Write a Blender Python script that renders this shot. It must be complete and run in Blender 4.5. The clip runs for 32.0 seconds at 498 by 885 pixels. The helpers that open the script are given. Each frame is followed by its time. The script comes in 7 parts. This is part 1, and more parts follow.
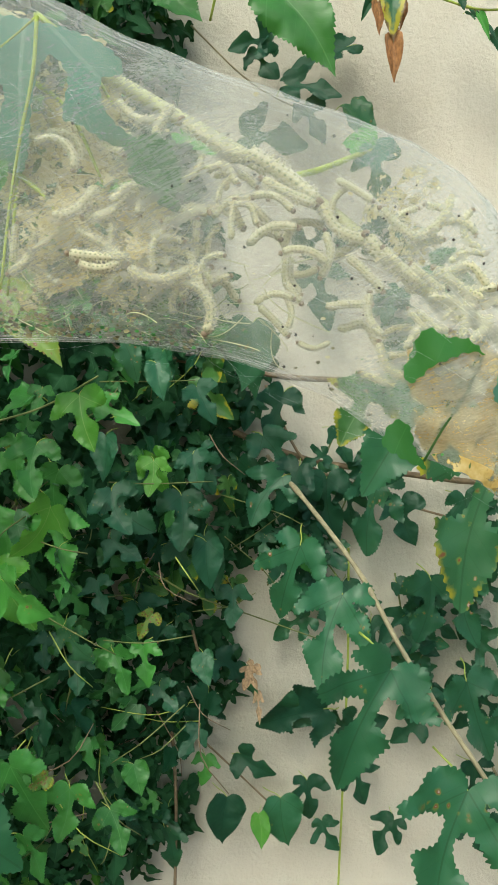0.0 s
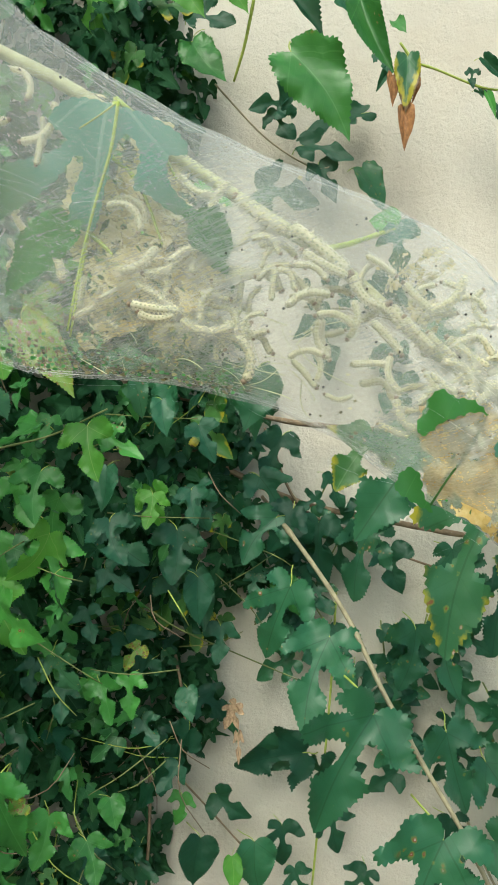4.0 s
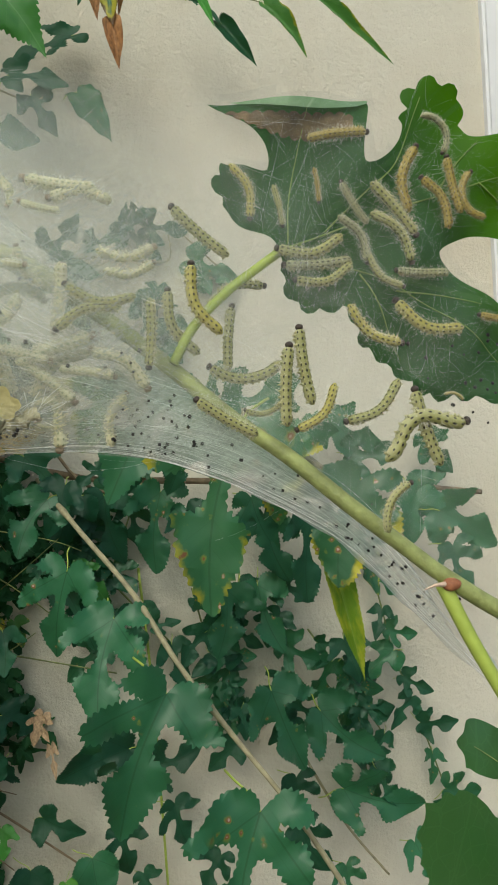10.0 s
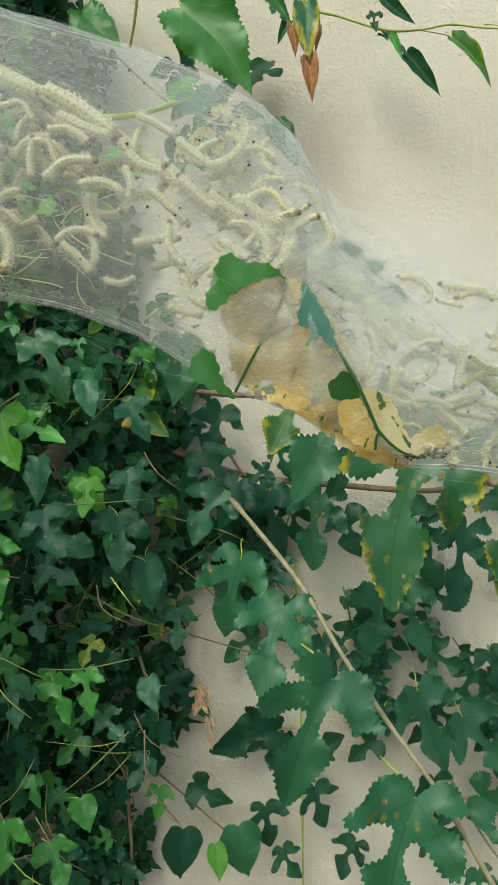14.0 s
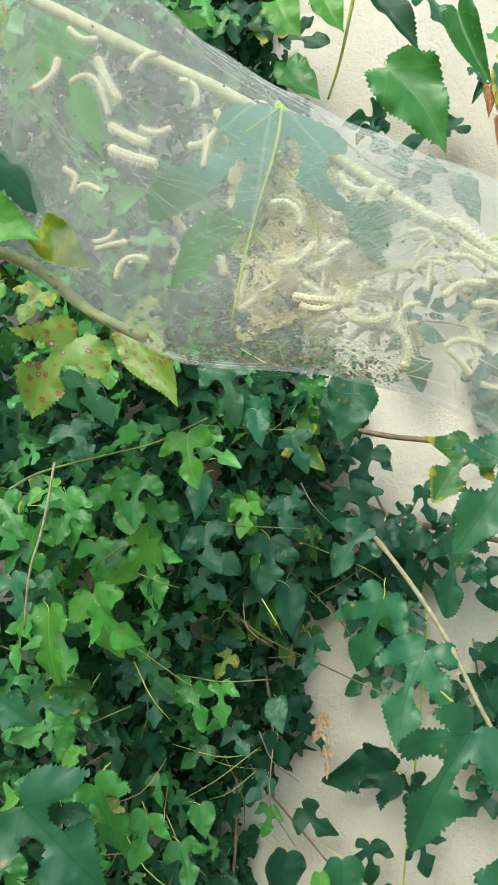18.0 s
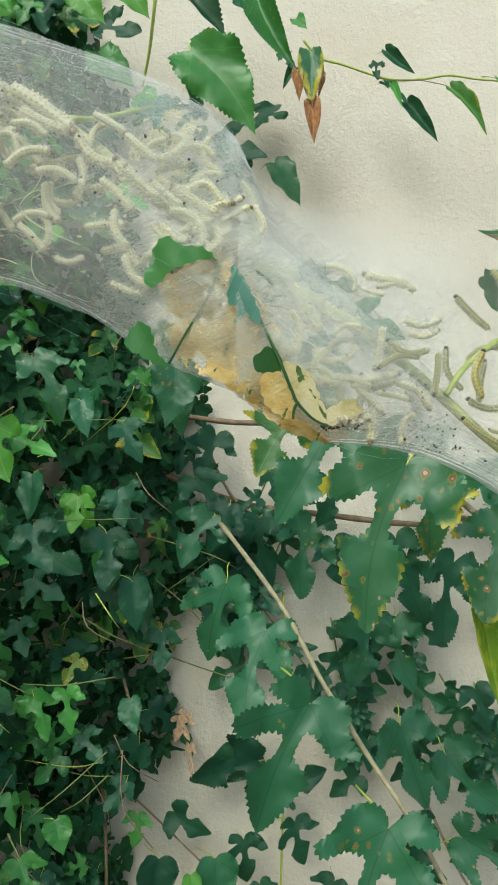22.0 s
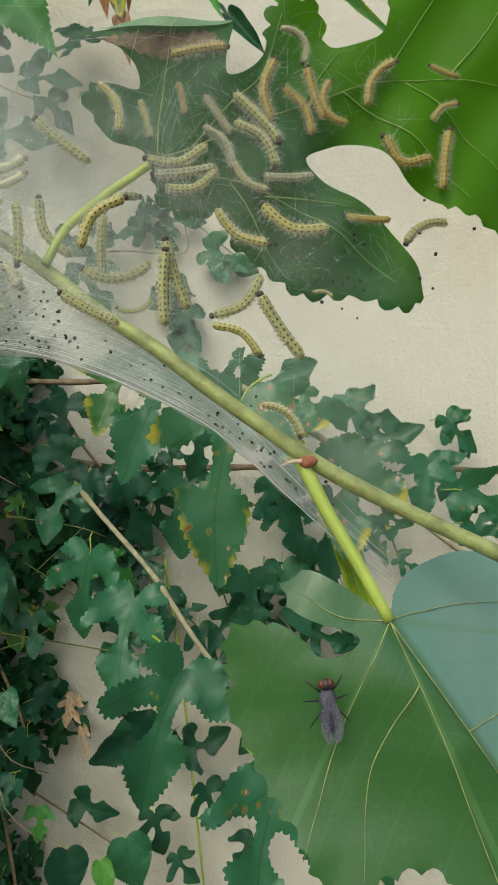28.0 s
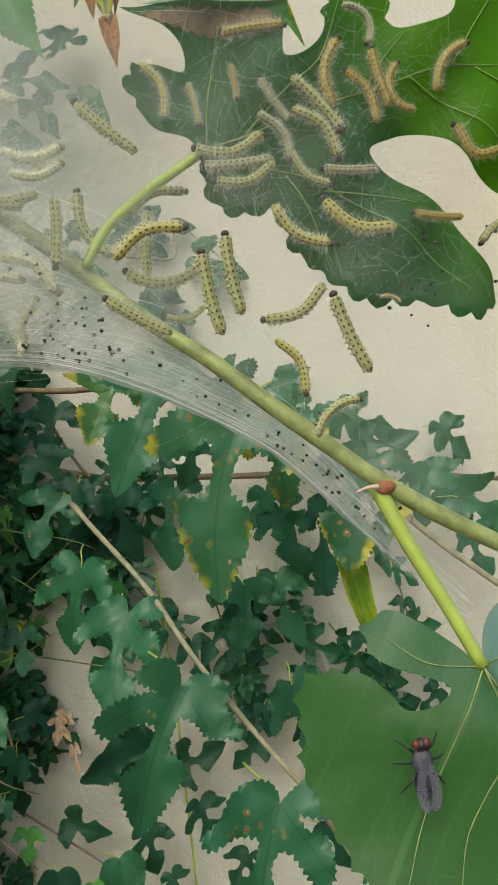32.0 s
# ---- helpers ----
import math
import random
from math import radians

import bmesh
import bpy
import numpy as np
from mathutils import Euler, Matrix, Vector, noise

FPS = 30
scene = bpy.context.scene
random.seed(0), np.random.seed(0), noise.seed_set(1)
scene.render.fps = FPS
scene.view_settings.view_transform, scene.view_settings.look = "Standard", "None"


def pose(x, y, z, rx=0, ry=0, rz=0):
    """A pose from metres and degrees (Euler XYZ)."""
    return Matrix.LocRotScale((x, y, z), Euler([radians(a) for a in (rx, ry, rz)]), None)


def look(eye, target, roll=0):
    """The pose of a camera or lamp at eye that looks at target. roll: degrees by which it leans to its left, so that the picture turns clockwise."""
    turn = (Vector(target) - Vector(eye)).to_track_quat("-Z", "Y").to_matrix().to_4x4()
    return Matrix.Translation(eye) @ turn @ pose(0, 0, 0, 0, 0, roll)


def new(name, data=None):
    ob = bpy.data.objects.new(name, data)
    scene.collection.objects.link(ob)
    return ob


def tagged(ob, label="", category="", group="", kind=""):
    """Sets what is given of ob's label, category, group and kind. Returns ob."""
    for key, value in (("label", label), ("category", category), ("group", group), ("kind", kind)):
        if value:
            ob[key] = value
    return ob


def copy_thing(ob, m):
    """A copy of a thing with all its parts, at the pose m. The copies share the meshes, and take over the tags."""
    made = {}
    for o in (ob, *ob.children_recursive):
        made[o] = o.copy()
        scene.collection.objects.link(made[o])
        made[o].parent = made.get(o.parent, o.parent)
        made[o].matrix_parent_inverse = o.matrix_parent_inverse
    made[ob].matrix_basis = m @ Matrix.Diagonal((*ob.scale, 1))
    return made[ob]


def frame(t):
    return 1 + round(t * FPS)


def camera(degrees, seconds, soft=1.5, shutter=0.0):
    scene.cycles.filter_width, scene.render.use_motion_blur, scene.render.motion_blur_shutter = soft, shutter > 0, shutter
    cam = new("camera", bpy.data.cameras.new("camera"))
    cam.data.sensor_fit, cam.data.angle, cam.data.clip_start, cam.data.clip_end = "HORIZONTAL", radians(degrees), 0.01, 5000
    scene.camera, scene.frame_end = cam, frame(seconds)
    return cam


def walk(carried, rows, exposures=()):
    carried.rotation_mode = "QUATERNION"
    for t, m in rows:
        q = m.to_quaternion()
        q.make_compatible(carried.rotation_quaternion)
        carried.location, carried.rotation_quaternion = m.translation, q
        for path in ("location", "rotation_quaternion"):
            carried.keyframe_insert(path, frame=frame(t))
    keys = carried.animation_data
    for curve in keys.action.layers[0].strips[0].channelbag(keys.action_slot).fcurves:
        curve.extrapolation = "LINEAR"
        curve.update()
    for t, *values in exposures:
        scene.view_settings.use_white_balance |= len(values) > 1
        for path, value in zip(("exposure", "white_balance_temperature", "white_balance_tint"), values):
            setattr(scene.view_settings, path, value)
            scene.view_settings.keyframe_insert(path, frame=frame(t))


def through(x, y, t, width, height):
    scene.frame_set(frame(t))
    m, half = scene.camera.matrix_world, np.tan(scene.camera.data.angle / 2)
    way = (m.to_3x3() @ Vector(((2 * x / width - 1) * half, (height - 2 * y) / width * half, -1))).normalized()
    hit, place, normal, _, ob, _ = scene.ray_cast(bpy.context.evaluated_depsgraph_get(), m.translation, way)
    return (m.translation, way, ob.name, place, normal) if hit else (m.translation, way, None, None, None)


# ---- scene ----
cam = camera(37.9, 32.0)
PATH = [
    (0, (0.1284, 0.0984, 1.6452), (0.0036, 2.4840, 1.4244), 1.6),
    (0.5, (0.1200, 0.0780, 1.6452), (-0.0648, 2.4672, 1.5036), 3.0),
    (1, (0.1224, 0.0660, 1.6440), (-0.1128, 2.4540, 1.5816), 3.5),
    (1.5, (0.1164, 0.0540, 1.6428), (-0.1488, 2.4384, 1.5708), 4.4),
    (2, (0.1116, 0.0516, 1.6440), (-0.1512, 2.4360, 1.5672), 4.7),
    (2.5, (0.1092, 0.0516, 1.6452), (-0.1860, 2.4312, 1.5600), 4.9),
    (4.5, (0.1332, 0.1104, 1.6452), (0.2136, 2.5080, 1.5684), 3.4),
    (5, (0.1908, 0.1560, 1.6380), (0.5400, 2.5296, 1.5468), -1.6),
    (5.5, (0.2064, 0.1584, 1.6296), (0.5904, 2.5248, 1.5180), -3.7),
    (6, (0.2076, 0.1524, 1.6272), (0.5784, 2.5200, 1.4976), -4.2),
    (6.5, (0.2124, 0.1452, 1.6308), (0.5628, 2.5164, 1.4988), -4.3),
    (7, (0.2112, 0.1452, 1.6308), (0.5460, 2.5176, 1.4856), -4.1),
    (7.5, (0.2196, 0.1464, 1.6296), (0.5580, 2.5176, 1.4856), -4.4),
    (8, (0.2256, 0.1488, 1.6260), (0.6000, 2.5140, 1.4772), -4.6),
    (8.5, (0.2256, 0.1476, 1.6248), (0.5772, 2.5176, 1.4748), -4.5),
    (9, (0.2232, 0.1512, 1.6188), (0.5748, 2.5212, 1.4724), -4.1),
    (9.5, (0.2244, 0.1524, 1.6164), (0.6012, 2.5188, 1.4820), -4.1),
    (10, (0.2220, 0.1548, 1.6140), (0.5820, 2.5248, 1.4856), -4.1),
    (10.5, (0.2208, 0.1524, 1.6140), (0.5724, 2.5212, 1.4616), -4.0),
    (11, (0.2184, 0.1488, 1.6128), (0.5568, 2.5188, 1.4604), -3.8),
    (11.5, (0.2184, 0.1452, 1.6128), (0.5424, 2.5188, 1.4616), -3.6),
    (12, (0.2172, 0.1428, 1.6140), (0.5376, 2.5176, 1.4700), -3.4),
    (12.5, (0.2184, 0.1428, 1.6116), (0.5280, 2.5176, 1.4676), -3.4),
    (13, (0.2076, 0.1308, 1.6152), (0.5088, 2.5080, 1.4820), -3.0),
    (13.5, (0.1824, 0.1164, 1.6248), (0.3336, 2.5092, 1.5084), -1.9),
    (14, (0.1644, 0.1032, 1.6224), (0.1392, 2.5008, 1.5216), -0.9),
    (15, (0.1344, 0.0840, 1.6260), (-0.0108, 2.4780, 1.5456), 1.3),
    (15.5, (0.1212, 0.0792, 1.6236), (-0.0288, 2.4732, 1.5612), 2.0),
    (17.5, (0.0984, 0.0672, 1.6344), (-0.2424, 2.4432, 1.5924), 5.5),
    (18, (0.0984, 0.0672, 1.6344), (-0.2424, 2.4432, 1.5924), 5.6),
    (19, (0.0996, 0.0708, 1.6284), (-0.2256, 2.4492, 1.6176), 5.8),
    (20, (0.0852, 0.0672, 1.6320), (-0.2436, 2.4444, 1.6260), 6.1),
    (21, (0.1272, 0.0840, 1.6224), (-0.1344, 2.4696, 1.6332), 3.8),
    (21.5, (0.1620, 0.0924, 1.6188), (0.0324, 2.4888, 1.6380), 2.4),
    (22, (0.1836, 0.0900, 1.6056), (0.1296, 2.4888, 1.6404), 1.3),
    (22.5, (0.2016, 0.1008, 1.6044), (0.2004, 2.5008, 1.6068), 0.8),
    (23, (0.2148, 0.0960, 1.5960), (0.2700, 2.4960, 1.5672), 0.3),
    (23.5, (0.2256, 0.0972, 1.5948), (0.2664, 2.4960, 1.5468), -0.4),
    (24, (0.2316, 0.0948, 1.5960), (0.2808, 2.4936, 1.5168), -0.7),
    (24.5, (0.2376, 0.0912, 1.5972), (0.3480, 2.4876, 1.5120), -1.1),
    (25, (0.2400, 0.1008, 1.5876), (0.3636, 2.4960, 1.4976), -1.4),
    (25.5, (0.2448, 0.1032, 1.5864), (0.3756, 2.4960, 1.4484), -1.7),
    (27.5, (0.2412, 0.1140, 1.6044), (0.4248, 2.5032, 1.4712), -3.8),
    (28, (0.2496, 0.1416, 1.5924), (0.4560, 2.5308, 1.4856), -5.8),
    (28.5, (0.2460, 0.1560, 1.5924), (0.4944, 2.5416, 1.4916), -7.2),
    (29, (0.2460, 0.1560, 1.5960), (0.4932, 2.5416, 1.4964), -7.4),
    (29.5, (0.2460, 0.1584, 1.5960), (0.4908, 2.5428, 1.4964), -7.2),
    (30, (0.2448, 0.1572, 1.5960), (0.4848, 2.5428, 1.5012), -6.5),
    (30.5, (0.2436, 0.1572, 1.5960), (0.4884, 2.5428, 1.5012), -6.5),
    (31, (0.2412, 0.1584, 1.5984), (0.4884, 2.5416, 1.4700), -5.8),
    (31.5, (0.2388, 0.1584, 1.5948), (0.4932, 2.5440, 1.5072), -6.1),
    (32, (0.2376, 0.1572, 1.5960), (0.5112, 2.5404, 1.5012), -6.3),
]
walk(cam, [(t, look(eye, target, roll)) for t, eye, target, roll in PATH], [
    (0.0, 0.51, 6650, 0), (0.6, 0.61, 6600, 0), (2.5, 0.71, 6500, 0), (4.5, 0.39, 6450, 0), (5.2, -0.01, 6400, 0), (7.0, 0.01, 6450, 0), (9.0, 0.02, 6650, 0), (12.8, 0.03, 6650, 0), (13.5, 0.17, 6600, -1), (14.0, 0.31, 6600, -1), (15.5, 0.69, 6450, -1),
    (17.5, 0.87, 6350, 0), (20.5, 0.87, 6350, 0), (22.0, 0.45, 6300, 0), (25.5, 0.29, 6300, 0), (27.5, 0.13, 6500, 0), (28.5, 0.18, 6700, 1), (32.0, 0.17, 6750, 1)])

# ---- light ----
world = bpy.data.worlds.new("sky")
scene.world = world
world.use_nodes = True
wn = world.node_tree
sky = wn.nodes.new("ShaderNodeTexSky")
sky.sky_type, sky.sun_disc = "NISHITA", False
SUN_EL, SUN_ROT = radians(47), radians(200)
sky.sun_elevation, sky.sun_rotation = SUN_EL, SUN_ROT
sky.air_density, sky.dust_density, sky.ozone_density = 1.0, 4.0, 1.0
bg = wn.nodes["Background"]
wn.links.new(sky.outputs["Color"], bg.inputs["Color"])
bg.inputs["Strength"].default_value = 0.14
sun_data = bpy.data.lights.new("sun", "SUN")
sun_data.energy, sun_data.angle, sun_data.color = 1.0, radians(30), (1.0, 0.98, 0.95)
sun = new("sun", sun_data)
sun.matrix_world = look((-0.5, -1.1, 3.2), (0.1, 0.5, 1.4))


YN = 0.278   # depth of the infested twig
WALL = 1.03    # face of the plaster wall


# ---- node helpers ----
def nodes_of(name):
    m = bpy.data.materials.new(name)
    m.use_nodes = True
    nt = m.node_tree
    return m, nt, nt.nodes["Principled BSDF"], nt.nodes["Material Output"]


def node(nt, kind, **sets):
    n = nt.nodes.new(kind)
    for k, v in sets.items():
        if k == "operation":
            n.operation = v
        elif k == "blend_type":
            n.blend_type = v
        elif k == "data_type":
            n.data_type = v
        elif k == "feature":
            n.feature = v
        elif k == "wave_type":
            n.wave_type = v
    return n


def math_node(nt, op, a, b=None, c=None):
    n = node(nt, "ShaderNodeMath", operation=op)
    for i, v in enumerate((a, b, c)):
        if v is None:
            continue
        if isinstance(v, (int, float)):
            n.inputs[i].default_value = v
        else:
            nt.links.new(v, n.inputs[i])
    return n.outputs[0]


def noise_node(nt, vec, scale, detail=4.0, rough=0.55, dist=0.0):
    n = node(nt, "ShaderNodeTexNoise")
    n.inputs["Scale"].default_value = scale
    n.inputs["Detail"].default_value = detail
    n.inputs["Roughness"].default_value = rough
    n.inputs["Distortion"].default_value = dist
    if vec is not None:
        nt.links.new(vec, n.inputs["Vector"])
    return n.outputs["Fac"]


def ramp(nt, fac, *stops):
    n = node(nt, "ShaderNodeValToRGB")
    el = n.color_ramp.elements
    while len(el) < len(stops):
        el.new(0.5)
    for e, (p, c) in zip(el, stops):
        e.position = p
        e.color = (*c, 1) if len(c) == 3 else c
    nt.links.new(fac, n.inputs[0])
    return n.outputs[0]


def mix(nt, fac, a, b, how="MIX"):
    n = node(nt, "ShaderNodeMix", data_type="RGBA", blend_type=how)
    for i, v in ((0, fac), (6, a), (7, b)):
        if isinstance(v, (int, float)):
            n.inputs[i].default_value = v
        elif isinstance(v, tuple):
            n.inputs[i].default_value = (*v, 1)
        else:
            nt.links.new(v, n.inputs[i])
    return n.outputs[2]


def bump(nt, bsdf, height, strength, distance):
    n = node(nt, "ShaderNodeBump")
    n.inputs["Strength"].default_value = strength
    n.inputs["Distance"].default_value = distance
    nt.links.new(height, n.inputs["Height"])
    nt.links.new(n.outputs[0], bsdf.inputs["Normal"])
    return n.outputs[0]


def coords(nt, what="Object"):
    return node(nt, "ShaderNodeTexCoord").outputs[what]


def mapped(nt, vec, scale=(1, 1, 1), rot=(0, 0, 0)):
    n = node(nt, "ShaderNodeMapping")
    n.inputs["Scale"].default_value = scale
    n.inputs["Rotation"].default_value = rot
    nt.links.new(vec, n.inputs["Vector"])
    return n.outputs[0]


# ---- materials ----
def plaster():
    m, nt, b, out = nodes_of("plaster")
    v = coords(nt)
    big = noise_node(nt, v, 3.0, 5)
    mid = noise_node(nt, mapped(nt, v, (1.2, 1, 0.5)), 14.0, 4)
    col = ramp(nt, big, (0.25, (0.59, 0.55, 0.435)), (0.5, (0.640, 0.625, 0.530)), (0.75, (0.665, 0.66, 0.575)))
    col = mix(nt, math_node(nt, "MULTIPLY", mid, 0.18), col, (0.58, 0.46, 0.32))
    nt.links.new(col, b.inputs["Base Color"])
    b.inputs["Roughness"].default_value = 0.85
    grain = noise_node(nt, v, 190.0, 5, 0.65)
    lumps = noise_node(nt, mapped(nt, v, (1, 1, 0.6)), 60.0, 3, 0.5)
    bump(nt, b, math_node(nt, "ADD", grain, math_node(nt, "MULTIPLY", lumps, 1.3)), 0.68, 0.0032)
    return m


def leaf_material(name, dark, light, vein, translucency=0.18, spots=0.0, rough=0.34, age=0.0, island=False, relief=0.20, backlit_tip=None, net_show=0.03, wax=0.0, lobes=None, wing=None, rim=0.0, lesion=1.0, gloss=0.40, through=(0.14, 0.42, 0.02)):
    """Leaf blade with pale veins; every leaf its own shade. spots: rusty lesions; age: yellowing from the margin."""
    m, nt, b, out = nodes_of(name)
    uv = node(nt, "ShaderNodeUVMap").outputs[0]
    sep = node(nt, "ShaderNodeSeparateXYZ")
    nt.links.new(uv, sep.inputs[0])
    au = math_node(nt, "ABSOLUTE", sep.outputs[0])
    vv = sep.outputs[1]
    rnd = node(nt, "ShaderNodeNewGeometry").outputs["Random Per Island"] if island else node(nt, "ShaderNodeObjectInfo").outputs["Random"]
    v3 = coords(nt)
    shift = node(nt, "ShaderNodeVectorMath", operation="ADD")
    nt.links.new(v3, shift.inputs[0])
    nt.links.new(math_node(nt, "MULTIPLY", rnd, 37.0), shift.inputs[1])
    v3 = shift.outputs[0]
    n1 = noise_node(nt, v3, 3.5, 4)
    shade = math_node(nt, "ADD", math_node(nt, "MULTIPLY", rnd, 0.72), math_node(nt, "ADD", math_node(nt, "MULTIPLY", n1, 0.35), math_node(nt, "MULTIPLY", noise_node(nt, v3, 11.0, 3), 0.22)))
    col = ramp(nt, shade, (0.15, dark), (0.55, tuple((x + y) / 2 for x, y in zip(dark, light))), (0.95, light))
    # glow of light from behind the upper right, painted as a brighter green
    if backlit_tip:
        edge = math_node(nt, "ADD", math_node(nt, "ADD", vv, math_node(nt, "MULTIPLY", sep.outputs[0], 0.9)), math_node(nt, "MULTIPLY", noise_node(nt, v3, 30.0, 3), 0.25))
        col = mix(nt, ramp(nt, edge, (0.55, (0, 0, 0)), (0.85, (1, 1, 1))), col, backlit_tip)
    if lobes:
        away = math_node(nt, "SQRT", math_node(nt, "ADD", math_node(nt, "MULTIPLY", au, au), math_node(nt, "MULTIPLY", vv, vv)))
        away = math_node(nt, "ADD", away, math_node(nt, "MULTIPLY", math_node(nt, "SUBTRACT", noise_node(nt, v3, 60.0, 3), 0.5), 0.25))
        col = mix(nt, ramp(nt, away, (0.36, (0, 0, 0)), (0.52, (1, 1, 1))), col, lobes)
    # sky sheen on the far wing, put into the colour as a paler area
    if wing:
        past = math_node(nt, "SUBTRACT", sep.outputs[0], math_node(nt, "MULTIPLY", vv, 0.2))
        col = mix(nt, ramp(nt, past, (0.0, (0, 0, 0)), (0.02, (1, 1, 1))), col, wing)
    # veins: midrib, the two basal side ribs, rising side veins and the net between them
    rib = math_node(nt, "LESS_THAN", au, 0.007)
    basal = math_node(nt, "LESS_THAN", math_node(nt, "ABSOLUTE", math_node(nt, "SUBTRACT", vv, math_node(nt, "MULTIPLY", au, 0.80))), 0.008)
    climb = math_node(nt, "SUBTRACT", vv, math_node(nt, "MULTIPLY", au, 0.80))
    saw = math_node(nt, "FRACT", math_node(nt, "MULTIPLY", climb, 7.0))
    side = math_node(nt, "LESS_THAN", math_node(nt, "ABSOLUTE", math_node(nt, "SUBTRACT", saw, 0.5)), 0.022)
    cell = node(nt, "ShaderNodeTexVoronoi", feature="DISTANCE_TO_EDGE")
    cell.inputs["Scale"].default_value = 34.0
    nt.links.new(uv, cell.inputs["Vector"])
    net = math_node(nt, "LESS_THAN", cell.outputs[0], 0.03)
    veins = math_node(nt, "MAXIMUM", math_node(nt, "MAXIMUM", rib, math_node(nt, "MULTIPLY", basal, 0.8)), math_node(nt, "MULTIPLY", side, 0.32))
    veins = math_node(nt, "MAXIMUM", veins, math_node(nt, "MULTIPLY", net, net_show))
    col = mix(nt, math_node(nt, "MULTIPLY", veins, 0.50), col, vein)
    if age:
        a = math_node(nt, "ADD", noise_node(nt, v3, 3.2, 4), math_node(nt, "MULTIPLY", au, 0.35))
        col = mix(nt, ramp(nt, a, (0.66 - age, (0, 0, 0)), (0.84 - age, (1, 1, 1))), col, (0.40, 0.42, 0.04))
    if rim:
        # the margin yellows first, then withers brown from the tip
        out_far = math_node(nt, "ADD", math_node(nt, "MULTIPLY", vv, 0.50), math_node(nt, "MULTIPLY", au, 1.0))
        out_far = math_node(nt, "ADD", out_far, math_node(nt, "MULTIPLY", math_node(nt, "SUBTRACT", noise_node(nt, v3, 6.0, 4), 0.5), 0.35))
        col = mix(nt, ramp(nt, out_far, (0.46 - rim, (0, 0, 0)), (0.54 - rim, (1, 1, 1))), col, (0.42, 0.38, 0.03))
        col = mix(nt, ramp(nt, math_node(nt, "ADD", out_far, math_node(nt, "MULTIPLY", vv, 0.12)), (0.68 - rim, (0, 0, 0)), (0.73 - rim, (1, 1, 1))), col, (0.15, 0.075, 0.035))
    if spots:
        vo = node(nt, "ShaderNodeTexVoronoi")
        vo.inputs["Scale"].default_value = 10.5
        nt.links.new(v3, vo.inputs["Vector"])
        pick = node(nt, "ShaderNodeSeparateXYZ")
        nt.links.new(vo.outputs["Color"], pick.inputs[0])
        wob = math_node(nt, "ADD", vo.outputs["Distance"], math_node(nt, "MULTIPLY", math_node(nt, "SUBTRACT", noise_node(nt, v3, 17.0, 4), 0.5), 0.85))
        wob = math_node(nt, "DIVIDE", wob, math_node(nt, "MULTIPLY", math_node(nt, "ADD", math_node(nt, "MULTIPLY", pick.outputs[0], 0.9), 0.25), lesion))
        where = ramp(nt, math_node(nt, "ADD", noise_node(nt, v3, 2.6, 2), math_node(nt, "MULTIPLY", au, 0.18)), (0.64 - spots, (0, 0, 0)), (0.70 - spots, (1, 1, 1)))
        halo = mix(nt, where, (0, 0, 0), ramp(nt, wob, (0.20, (0.75, 0.75, 0.75)), (0.38, (0, 0, 0))))
        core = mix(nt, where, (0, 0, 0), ramp(nt, wob, (0.17, (1, 1, 1)), (0.25, (0, 0, 0))))
        heart = mix(nt, where, (0, 0, 0), ramp(nt, wob, (0.02, (0.8, 0.8, 0.8)), (0.10, (0, 0, 0))))
        col = mix(nt, halo, col, (0.24, 0.27, 0.04))
        col = mix(nt, core, col, (0.19, 0.065, 0.035))
        col = mix(nt, heart, col, (0.52, 0.40, 0.34))
    nt.links.new(col, b.inputs["Base Color"])
    b.inputs["Roughness"].default_value = rough
    b.inputs["Specular IOR Level"].default_value = gloss
    if wax:
        b.inputs["Coat Weight"].default_value = wax
        b.inputs["Coat Roughness"].default_value = 0.28
        b.inputs["Coat IOR"].default_value = 1.6
    quilt = math_node(nt, "ADD", math_node(nt, "MULTIPLY", noise_node(nt, uv, 40.0, 2), 0.10), math_node(nt, "MULTIPLY", noise_node(nt, v3, 5.0, 1), 1.8))
    pillow = math_node(nt, "SUBTRACT", 0.5, math_node(nt, "ABSOLUTE", math_node(nt, "SUBTRACT", math_node(nt, "FRACT", math_node(nt, "ADD", math_node(nt, "MULTIPLY", climb, 7.0), 0.5)), 0.5)))
    quilt = math_node(nt, "ADD", quilt, math_node(nt, "MULTIPLY", pillow, 0.30))
    h = math_node(nt, "SUBTRACT", quilt, veins)
    bump(nt, b, h, relief, 0.004)
    tr = node(nt, "ShaderNodeBsdfTranslucent")
    nt.links.new(mix(nt, 0.6, col, through, "MIX"), tr.inputs["Color"])
    sh = node(nt, "ShaderNodeMixShader")
    sh.inputs[0].default_value = translucency
    nt.links.new(b.outputs[0], sh.inputs[1])
    nt.links.new(tr.outputs[0], sh.inputs[2])
    nt.links.new(sh.outputs[0], out.inputs["Surface"])
    return m


def plain(name, col, rough=0.6, var=0.25, scale=60.0, relief=0.2, metal=0.0, dist=0.0006):
    m, nt, b, out = nodes_of(name)
    v = coords(nt)
    n1 = noise_node(nt, v, scale, 4)
    dark = tuple(c * (1 - var) for c in col)
    lite = tuple(min(1, c * (1 + var)) for c in col)
    nt.links.new(ramp(nt, n1, (0.3, dark), (0.7, lite)), b.inputs["Base Color"])
    b.inputs["Roughness"].default_value = rough
    b.inputs["Metallic"].default_value = metal
    bump(nt, b, noise_node(nt, v, scale * 4, 3), relief, dist)
    return m


